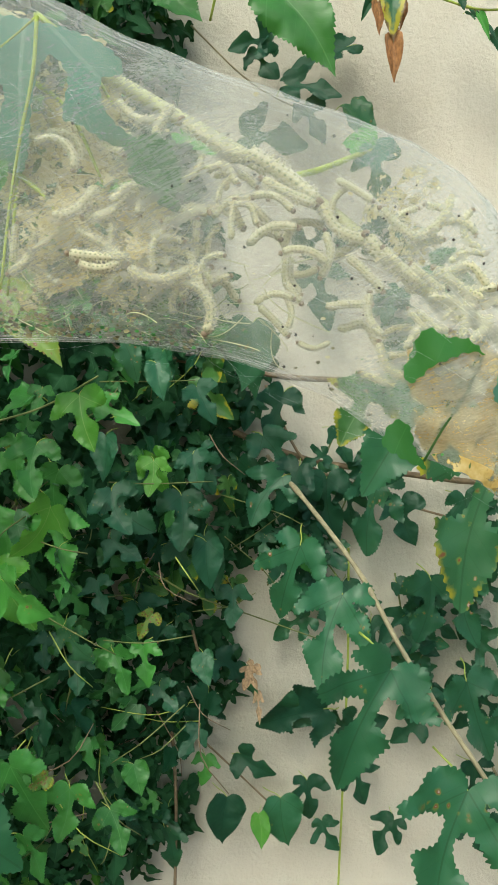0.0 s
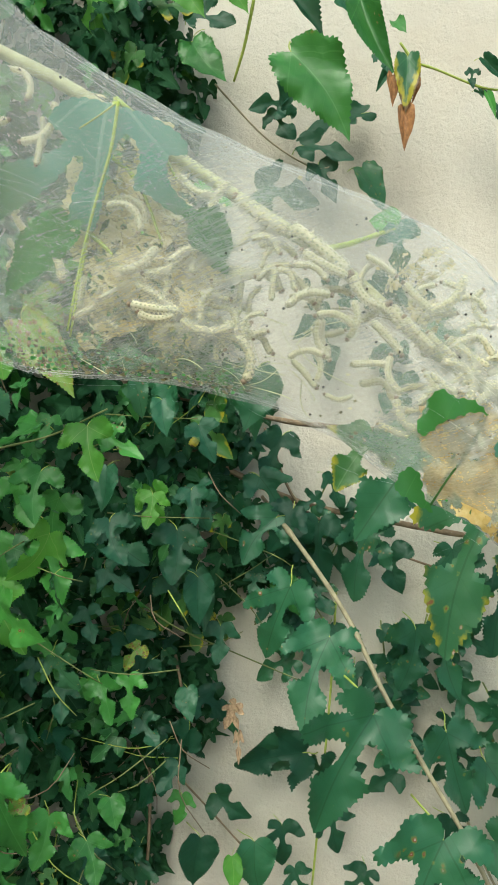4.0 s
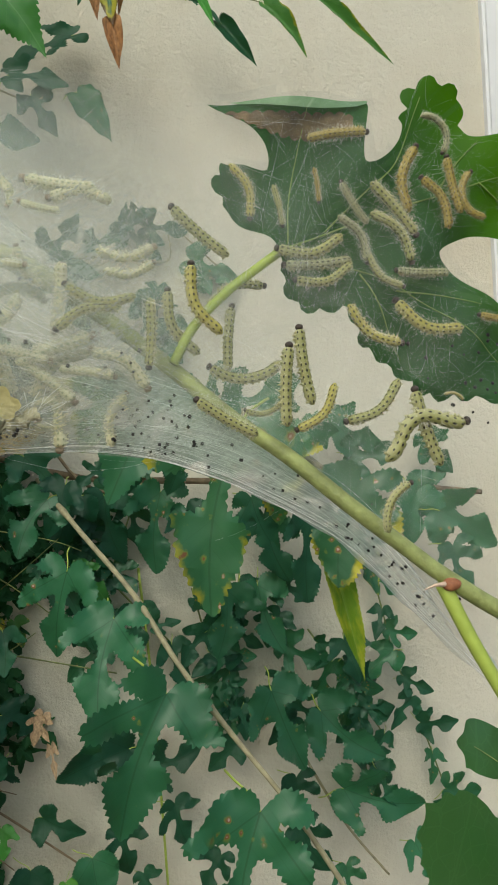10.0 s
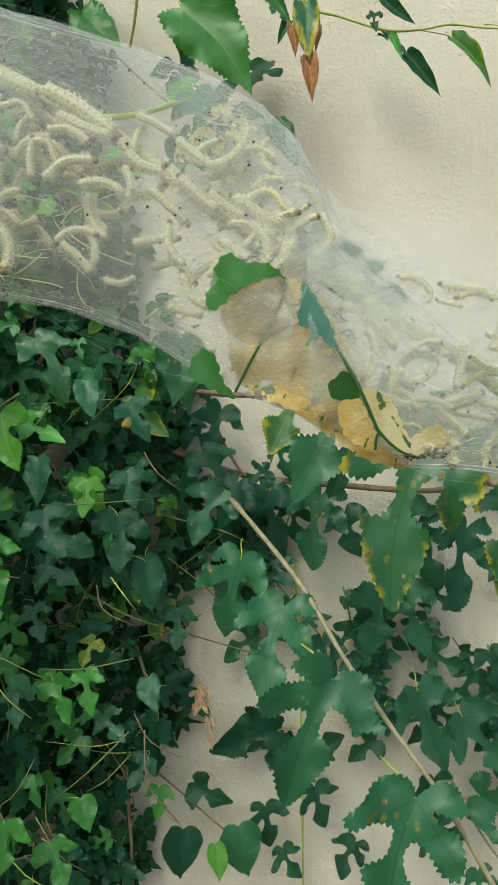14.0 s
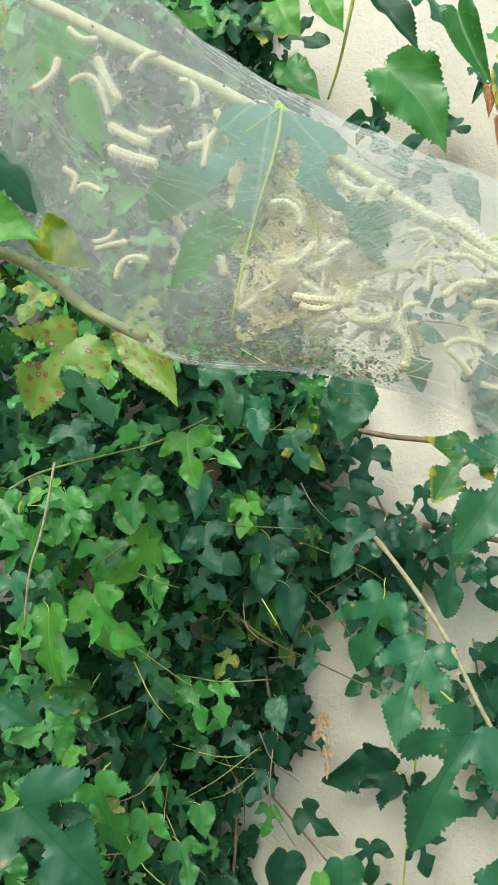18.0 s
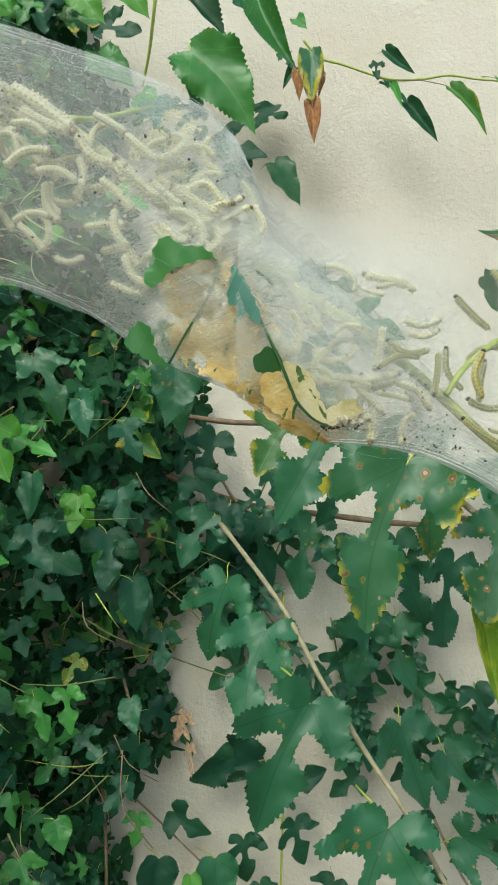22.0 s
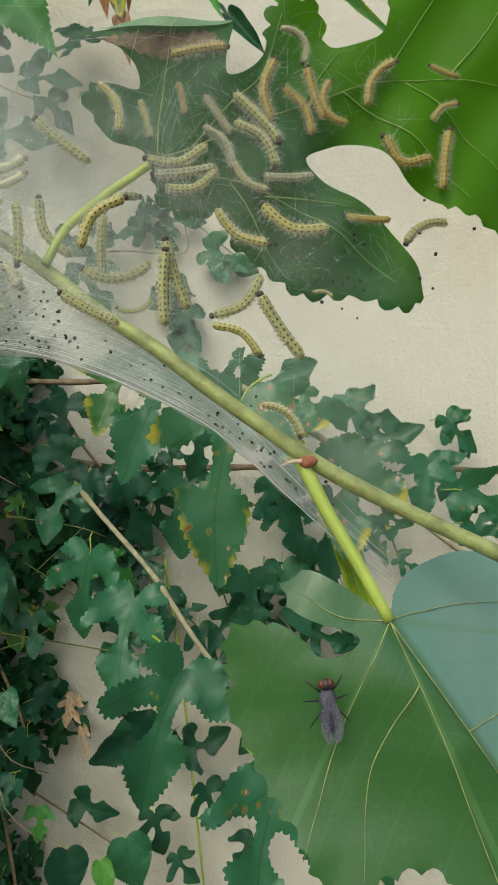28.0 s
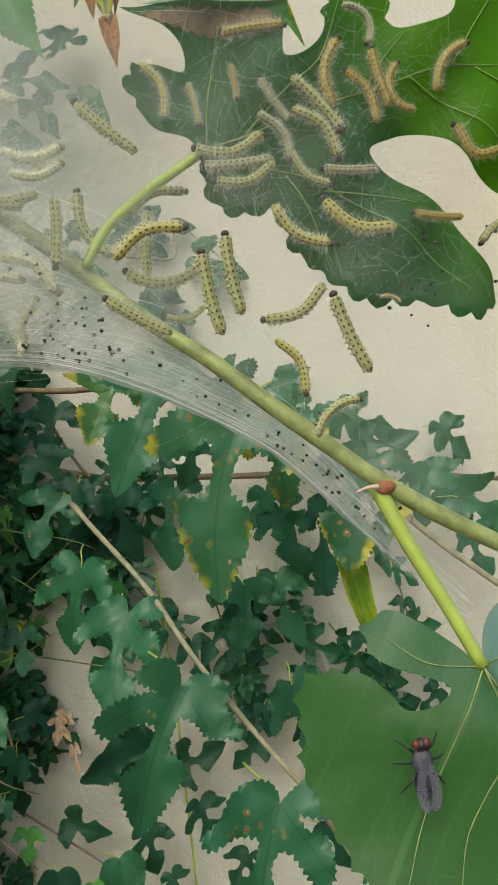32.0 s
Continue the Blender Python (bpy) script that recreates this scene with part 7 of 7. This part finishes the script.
# ---- frass ----
def frass(name, count, spot, seed, size=0.0003):
    rng = random.Random(seed)
    verts, faces = [], []
    for _ in range(count):
        p = Vector(spot(rng))
        r = size * rng.uniform(0.6, 1.15)
        ax = Vector((rng.uniform(-1, 1), rng.uniform(-0.4, 0.4), rng.uniform(-1, 1))).normalized()
        v, f = tube([p - ax * r * 1.3, p - ax * r * 0.8, p + ax * r * 0.8, p + ax * r * 1.3], r, sides=6, steps=1)
        for k in list(range(6)) + list(range(18, 24)):
            v[k] = p + (v[k] - p) * 0.75
        b = len(verts)
        verts += v
        faces += [tuple(x + b for x in q) for q in f]
    tagged(add(name, raw_mesh(name, verts, faces), M_FRASS), "black caterpillar droppings caught in the silk", "droppings", "", "stuff")


def along_edge(rng):
    x = rng.choice((rng.uniform(0.215, 0.275), rng.gauss(0.225, 0.005), rng.gauss(0.262, 0.004)))
    return x, YN - rng.uniform(0.003, 0.008), curve_at(VEIL_BOTTOM, x) + 0.0012 + abs(rng.gauss(0, 0.0045))


def in_nest(rng):
    x = rng.uniform(-0.04, 0.225)
    f = rng.random()
    zb, zt = curve_at(NEST_BOTTOM, x), curve_at(NEST_TOP, x)
    return x, YN - nest_depth(x) * math.sin(math.pi * f) ** 0.8 * rng.uniform(0.5, 1.0), zb + (zt - zb) * f


def nest_floor(rng):
    x = rng.choice((rng.uniform(0.03, 0.11), rng.uniform(0.05, 0.11), rng.uniform(0.045, 0.105), rng.uniform(0.0, 0.20) if rng.random() < 0.3 else rng.uniform(0.04, 0.11)))
    return x, YN - rng.uniform(0.0, 0.012), curve_at(NEST_BOTTOM, x) + 0.0008 + abs(rng.gauss(0, 0.0045))


def on_leaf(rng):
    return BIG_LEAF[0] + rng.gauss(0.036, 0.008), 0.2768, BIG_LEAF[1] + rng.gauss(-0.021, 0.005)


# caterpillars deep in the nest
crowd = random.Random(61)
for _ in range(140):
    x = crowd.choice((crowd.uniform(0.0, 0.13), crowd.uniform(0.07, 0.125), crowd.uniform(0.12, 0.185), crowd.uniform(0.165, 0.22)))
    zb, zt = curve_at(NEST_BOTTOM, x), curve_at(NEST_TOP, x)
    z = zb + (zt - zb) * crowd.uniform(0.18, 0.8)
    a, ln = crowd.gauss(-0.6, 0.9), crowd.uniform(0.008, 0.012)
    dx, dz = math.cos(a) * ln / 2, math.sin(a) * ln / 2
    larva(crowd.choice(("bow", "straight", "arch", "dip", "wave", "hook")), M_LARVA_PALE, (x + dx, z + dz), (x - dx, z - dz), 0.25 if 0.155 < x < 0.205 and crowd.random() < 0.5 else YN - crowd.uniform(-0.004, 0.012))

frass("frass", 90, along_edge, 21, 0.00024)
frass("frass", 170, in_nest, 22, 0.00030)
frass("frass", 380, nest_floor, 23, 0.00017)
crumbs("leaf_litter", 240, nest_floor, M_LEAF_MID, 51)
crumbs("leaf_litter", 300, nest_floor, M_LITTER, 52)
crumbs("leaf_litter", 120, in_nest, M_EATEN, 53)


def shed_skin():
    """Crumpled cream skin with long hair, stuck at the rim of the web."""
    ob = thing("shed_skin", "crumpled cream cast skin with long hair caught at the web's rim", "cast skin")
    rng = random.Random(8)
    line = [Vector(p) for p in SKIN_LINE]
    v, f = tube(line, (0.0015, 0.0008), sides=14, steps=12)
    v = [p + Vector((0, 0.0004, 0.0011)) * noise.noise(p * 900) + Vector((0.0006, 0, 0.0003)) * noise.noise(p * 2200) for p in v]
    add("skin", raw_mesh("skin", v, f), M_SKIN, ob)
    hairs = []
    for _ in range(60):
        p = line[0].lerp(line[-1], rng.random())
        q = p + Vector((rng.uniform(-0.002, 0.006), rng.uniform(-0.003, 0.001), rng.uniform(-0.002, 0.004)))
        hairs.append((p, q))
    it = iter(hairs)
    strands("hair", ob, 60, lambda r: next(it), 0.000018, 12, 0.002)


shed_skin()
frass("frass", 26, lambda rng: (SKIN_LINE[0][0] + rng.uniform(-0.004, 0.006), SKIN_LINE[0][1] - rng.uniform(0.0, 0.002), SKIN_LINE[0][2] - 0.0017 + rng.gauss(0, 0.0004)), 25, 0.00024)
frass("frass", 26, on_leaf, 24)


def on_front(rng):
    """Loose pellets lying on the outside of the web."""
    x = rng.uniform(0.10, 0.232)
    zb, zt = curve_at(NEST_BOTTOM, x), curve_at(NEST_TOP, x)
    z = zb + (zt - zb) * rng.uniform(0.15, 0.85)
    return x, nest_front(x, z) - 0.0003, z


frass("frass", 70, on_front, 26, 0.00026)


# ---- the fly ----
def ball(at, size, rot=0.0):
    bm = bmesh.new()
    bmesh.ops.create_uvsphere(bm, u_segments=16, v_segments=10, radius=1)
    bmesh.ops.scale(bm, vec=size, verts=bm.verts[:])
    bmesh.ops.rotate(bm, verts=bm.verts[:], cent=(0, 0, 0), matrix=Matrix.Rotation(rot, 3, "Y"))
    bmesh.ops.translate(bm, vec=at, verts=bm.verts[:])
    return mesh_of(bm, "ball")


fly = thing("fly", "dark grey house fly resting on the green leaf", "fly")
add("thorax", ball((0, 0, 0.0008), (0.0014, 0.0012, 0.0018)), M_FLY_GREY, fly)
add("abdomen", ball((0, 0.0002, -0.0024), (0.0014, 0.0012, 0.0024)), M_FLY_DARK, fly)
fh = add("head", ball((0, -0.0001, 0.0032), (0.0012, 0.0009, 0.0009)), M_FLY_DARK, fly)
for s in (-1, 1):
    add("eye", ball((s * 0.0007, -0.0004, 0.0034), (0.0006, 0.0006, 0.0007)), M_FLY_EYE, fh)
    wing = outline_blade("wing", [(0, 0), (s * 0.0008, -0.001), (s * 0.0017, -0.0035), (s * 0.0016, -0.0060), (s * 0.0006, -0.0068), (-s * 0.0004, -0.004), (-s * 0.0003, -0.001)], cell=0.001)
    add("wing", wing, M_WING, fly, pose(s * 0.0005, -0.0013, 0.0012, 0, s * 7, 0))
    for k, (dz, reach, drop) in enumerate(((0.0018, 0.0030, 0.0018), (0.0004, 0.0036, 0.0), (-0.0010, 0.0032, -0.0030))):
        rod("leg", [(s * 0.0008, 0.0006, dz), (s * reach * 0.6, -0.0001, dz + drop * 0.4 + 0.0005), (s * reach, 0.0016, dz + drop)], (0.00022, 0.00010), M_FLY_DARK, fly, sides=5, steps=3)
fly.matrix_basis = FLY_POSE


# ---- the bush's countless leaves ----
BUSH_EDGE = [(0.5, -0.06), (0.99, -0.03), (1.10, 0.025), (1.16, 0.045), (1.25, 0.070), (1.38, 0.090), (1.48, 0.105), (1.58, 0.120), (1.69, 0.100), (1.76, 0.07), (1.85, 0.02), (2.05, 0.0), (2.17, -0.04), (2.5, -0.05)]


def bush_edge(z):
    """How far right the dense bush reaches at a height."""
    return curve_at(BUSH_EDGE, z) + 0.02 * math.sin(z * 31)


def bush_leaves():
    rng = random.Random(41)
    forms = ("three", "deep", "three", "deep", "three")
    # shade painted by choice of material: brighter greens left, darker ones right
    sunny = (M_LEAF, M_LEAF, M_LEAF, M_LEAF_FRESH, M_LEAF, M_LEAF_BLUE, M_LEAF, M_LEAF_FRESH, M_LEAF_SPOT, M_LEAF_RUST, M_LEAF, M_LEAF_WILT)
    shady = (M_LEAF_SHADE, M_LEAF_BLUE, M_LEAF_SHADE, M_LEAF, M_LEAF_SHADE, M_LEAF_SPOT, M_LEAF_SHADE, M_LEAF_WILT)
    made = 0
    while made < 295:
        x, z = rng.uniform(-0.36, 0.14), rng.uniform(0.85, 2.20)
        d = bush_edge(z) - x
        if d < rng.uniform(-0.01, 0.05):
            continue
        out = min(1.0, d / 0.25)
        y = WALL - 0.04 - out * rng.uniform(0.05, 0.30)
        s = rng.uniform(0.024, 0.058)
        a = rng.gauss(0, 0.75)
        base = (x, y, z)
        tip = (x + s * math.sin(a), y - s * rng.uniform(-0.1, 0.5), z - s * math.cos(a))
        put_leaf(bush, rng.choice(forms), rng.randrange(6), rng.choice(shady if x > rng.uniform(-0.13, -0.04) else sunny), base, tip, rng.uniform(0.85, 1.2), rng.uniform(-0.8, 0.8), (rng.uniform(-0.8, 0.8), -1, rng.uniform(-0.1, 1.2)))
        made += 1


def packed_leaves(name, shapes, count, seed, lo, hi, sizes, material, reach=0.0):
    """Countless leaves of the bush joined into one mesh; lo, hi: how far they stand off the wall at its thickest."""
    rng = random.Random(seed)
    packs = []
    for me in shapes:
        co = np.empty(len(me.vertices) * 3)
        me.vertices.foreach_get("co", co)
        packs.append((co.reshape(-1, 3), [tuple(p.vertices) for p in me.polygons], [(v.co.x, v.co.y) for v in me.vertices]))
    verts, faces, uvs = [], [], []
    for _ in range(count):
        x, z = rng.uniform(-0.50, 0.15), rng.uniform(0.70, 2.35)
        d = bush_edge(z) - x
        if d < max(rng.uniform(0.0, 0.04), reach * rng.uniform(0.3, 1.0)):
            continue
        y = WALL - 0.015 - min(1.0, d / 0.25) * rng.uniform(lo, hi)
        s = rng.uniform(*sizes)
        a = rng.gauss(0, 0.9)
        m = frame_from((x, y, z), (x + s * math.sin(a), y - s * rng.uniform(-0.2, 0.5), z - s * math.cos(a)), (rng.uniform(-0.8, 0.8), -1, rng.uniform(-0.1, 1.1)), rng.uniform(0.8, 1.2), rng.uniform(-0.9, 0.9))
        co, fc, uv = rng.choice(packs)
        r = np.array(m.to_3x3())
        w = co @ r.T + np.array(m.translation)
        b = len(verts)
        verts += w.tolist()
        uvs += uv
        faces += [tuple(i + b for i in q) for q in fc]
    tagged(add(name, raw_mesh(name, verts, faces, uvs), material, bush), "", "", "", "stuff")


def bush_depths():
    """Leaves deep inside and between the outer ones."""
    rng = random.Random(78)
    small = [leaf_mesh(k, s, 0.3, 0.3, 0.3, 0.0, 0.03, 0.12) for k, s in (("three", 300), ("deep", 301), ("three", 302), ("deep", 305))]
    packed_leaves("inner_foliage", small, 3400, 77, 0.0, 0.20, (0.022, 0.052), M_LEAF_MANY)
    toothed = [leaf_mesh(k, s, 0.3, 0.3, 0.25, 0.0, 0.045, 0.08) for k, s in (("three", 310), ("deep", 311), ("three", 312), ("deep", 313))]
    packed_leaves("small_foliage", toothed, 1000, 79, 0.10, 0.29, (0.018, 0.040), M_LEAF_MID, 0.20)
    # stems inside
    for _ in range(110):
        x, z = rng.uniform(-0.35, 0.08), rng.uniform(1.0, 1.75)
        if x > bush_edge(z) - 0.03:
            continue
        y = WALL - rng.uniform(0.06, 0.28)
        a, ln = rng.gauss(0, 1.1), rng.uniform(0.03, 0.11)
        bow = rng.uniform(-0.2, 0.2) * ln
        rod("shoot", [(x, y, z), (x + ln * 0.5 * math.sin(a) + bow, y - 0.015, z - ln * 0.5 * math.cos(a)), (x + ln * math.sin(a), y, z - ln * math.cos(a))], (0.0008, 0.0005), rng.choice((M_SHOOT, M_BARK, M_SHOOT, M_PETIOLE)), bush, sides=5, steps=3)


bush_leaves()
bush_depths()


def wall_shoots():
    """Half-hidden shoots between the long branches, close to the wall."""
    rng = random.Random(19)
    for k in range(13):
        x = 0.085 + 0.036 * k + rng.uniform(-0.012, 0.012)
        z = 1.64 - max(0.0, x - 0.10) * 0.42 - rng.choice((0.0, 0.02, 0.10, 0.16)) - rng.uniform(0.0, 0.03)
        sh = thing("mulberry_shoot", "thin mulberry shoot with small dark lobed leaves against the wall", "branch", "wall shoots")
        a = rng.gauss(0.15, 0.35)
        ln = rng.uniform(0.14, 0.24)
        pts = [(x + ln * f * math.sin(a), WALL - 0.024 - 0.01 * math.sin(f * 3), z - ln * f) for f in (0, 0.35, 0.7, 1.0)]
        rod("stem", pts, (0.0013, 0.0008), M_SHOOT, sh, sides=5, steps=4)
        for i in range(6):
            f = (i + rng.uniform(0.2, 0.8)) / 6
            bx, by, bz = pts[0][0] + (pts[3][0] - pts[0][0]) * f, WALL - 0.034, z - ln * f
            s = rng.uniform(0.030, 0.058)
            b = a + (-1 if i % 2 else 1) * rng.uniform(0.5, 1.3)
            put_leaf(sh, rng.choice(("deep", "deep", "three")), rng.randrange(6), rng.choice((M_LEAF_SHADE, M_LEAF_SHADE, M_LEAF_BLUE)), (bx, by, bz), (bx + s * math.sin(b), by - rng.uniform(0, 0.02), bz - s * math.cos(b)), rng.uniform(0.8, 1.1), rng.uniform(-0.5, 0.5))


wall_shoots()


def motions():
    # caterpillars that crawl and sway on their threads
    walk(cat_a, [
        (0.0, larva_pose((0.2300, 1.6343), (0.2363, 1.6246), 0.2665)),
        (6, larva_pose((0.2300, 1.6343), (0.2363, 1.6246), 0.2665)),
        (7, larva_pose((0.2300, 1.6343), (0.2364, 1.6243), 0.2665)),
        (9, larva_pose((0.2302, 1.6344), (0.2363, 1.6248), 0.2665)),
        (11, larva_pose((0.2339, 1.6359), (0.2356, 1.6258), 0.2665)),
        (13, larva_pose((0.2273, 1.6275), (0.2352, 1.6230), 0.2665)),
        (30, larva_pose((0.2465, 1.6316), (0.2330, 1.6207), 0.2665)),
        (31, larva_pose((0.2442, 1.6311), (0.2304, 1.6208), 0.2665)),
        (32, larva_pose((0.2448, 1.6250), (0.2323, 1.6204), 0.2665)),
    ])
    walk(cat_b, [
        (0.0, larva_pose((0.2468, 1.6226), (0.2457, 1.6100), 0.268)),
        (9, larva_pose((0.2468, 1.6226), (0.2457, 1.6100), 0.268)),
        (13, larva_pose((0.2460, 1.6215), (0.2449, 1.6088), 0.268)),
        (25, larva_pose((0.2494, 1.6181), (0.2492, 1.6104), 0.268)),
        (30, larva_pose((0.2491, 1.6211), (0.2472, 1.6083), 0.268)),
        (32, larva_pose((0.2463, 1.6207), (0.2482, 1.6085), 0.268)),
    ])
    walk(cat_c, [
        (0.0, larva_pose((0.2491, 1.6255), (0.2506, 1.6132), 0.27)),
        (9, larva_pose((0.2491, 1.6255), (0.2506, 1.6132), 0.27)),
        (13, larva_pose((0.2484, 1.6245), (0.2496, 1.6120), 0.27)),
        (30, larva_pose((0.2498, 1.6231), (0.2526, 1.6111), 0.27)),
        (32, larva_pose((0.2503, 1.6245), (0.2519, 1.6107), 0.27)),
    ])
    walk(cat_d, [
        (0.0, larva_pose((0.2516, 1.6114), (0.2553, 1.6190), 0.268)),
        (6, larva_pose((0.2516, 1.6114), (0.2553, 1.6190), 0.268)),
        (9, larva_pose((0.2468, 1.6105), (0.2539, 1.6169), 0.268)),
        (13, larva_pose((0.2521, 1.6044), (0.2534, 1.6157), 0.268)),
        (28, larva_pose((0.2649, 1.6011), (0.2552, 1.6084), 0.268)),
        (30, larva_pose((0.2675, 1.6022), (0.2559, 1.6086), 0.268)),
        (31, larva_pose((0.2644, 1.6020), (0.2542, 1.6094), 0.268)),
        (32, larva_pose((0.2606, 1.5971), (0.2556, 1.6081), 0.268)),
    ])
    walk(cat_e, [
        (0.0, larva_pose((0.2565, 1.6102), (0.2660, 1.6164), 0.272)),
        (9, larva_pose((0.2565, 1.6102), (0.2660, 1.6164), 0.272)),
        (13, larva_pose((0.2583, 1.6087), (0.2661, 1.6157), 0.272)),
        (30, larva_pose((0.2564, 1.6102), (0.2659, 1.6160), 0.272)),
        (32, larva_pose((0.2553, 1.6105), (0.2659, 1.6156), 0.272)),
    ])
    walk(cat_f, [
        (0.0, larva_pose((0.2671, 1.6141), (0.2711, 1.6016), 0.268)),
        (9, larva_pose((0.2671, 1.6141), (0.2711, 1.6016), 0.268)),
        (13, larva_pose((0.2678, 1.6135), (0.2706, 1.6013), 0.268)),
        (30, larva_pose((0.2655, 1.6112), (0.2712, 1.6012), 0.268)),
        (32, larva_pose((0.2662, 1.6122), (0.2705, 1.6008), 0.268)),
    ])
    walk(cat_g, [
        (0.0, larva_pose((0.2747, 1.6087), (0.2609, 1.6034), 0.2665)),
        (9, larva_pose((0.2747, 1.6087), (0.2609, 1.6034), 0.2665)),
        (13, larva_pose((0.2772, 1.6083), (0.2621, 1.6025), 0.2665)),
        (20.0, larva_pose((0.3450, 1.6200), (0.3330, 1.6240), 0.2900)),
        (32.0, larva_pose((0.3450, 1.6200), (0.3330, 1.6240), 0.2900)),
    ])
    walk(cat_h, [
        (0.0, larva_pose((0.2623, 1.6001), (0.2589, 1.5930), 0.262)),
        (6, larva_pose((0.2623, 1.6001), (0.2589, 1.5930), 0.262)),
        (9, larva_pose((0.2632, 1.6001), (0.2593, 1.5927), 0.262)),
        (13, larva_pose((0.2623, 1.5987), (0.2590, 1.5914), 0.262)),
        (28.5, larva_pose((0.2672, 1.5886), (0.2642, 1.5915), 0.262)),
        (30, larva_pose((0.2668, 1.5894), (0.2609, 1.5919), 0.262)),
        (31, larva_pose((0.2651, 1.5917), (0.2602, 1.5931), 0.262)),
        (32, larva_pose((0.2667, 1.5963), (0.2600, 1.5914), 0.262)),
    ])
    # the low leaf, with the fly on it, swings on its stalk
    swing = ((0.0, 1, 31), (13.0, 1, 31), (17.0, 0, 15), (21.0, 0, 0), (32.0, 0, 0))
    hinge = Matrix.Translation(LOW_LEAF)
    walk(low, [(t, pose(*LOW_LEAF, 0, a, c)) for t, a, c in swing])
    walk(fly, [(t, hinge @ pose(0, 0, 0, 0, a, c) @ hinge.inverted() @ FLY_POSE) for t, a, c in swing])


motions()
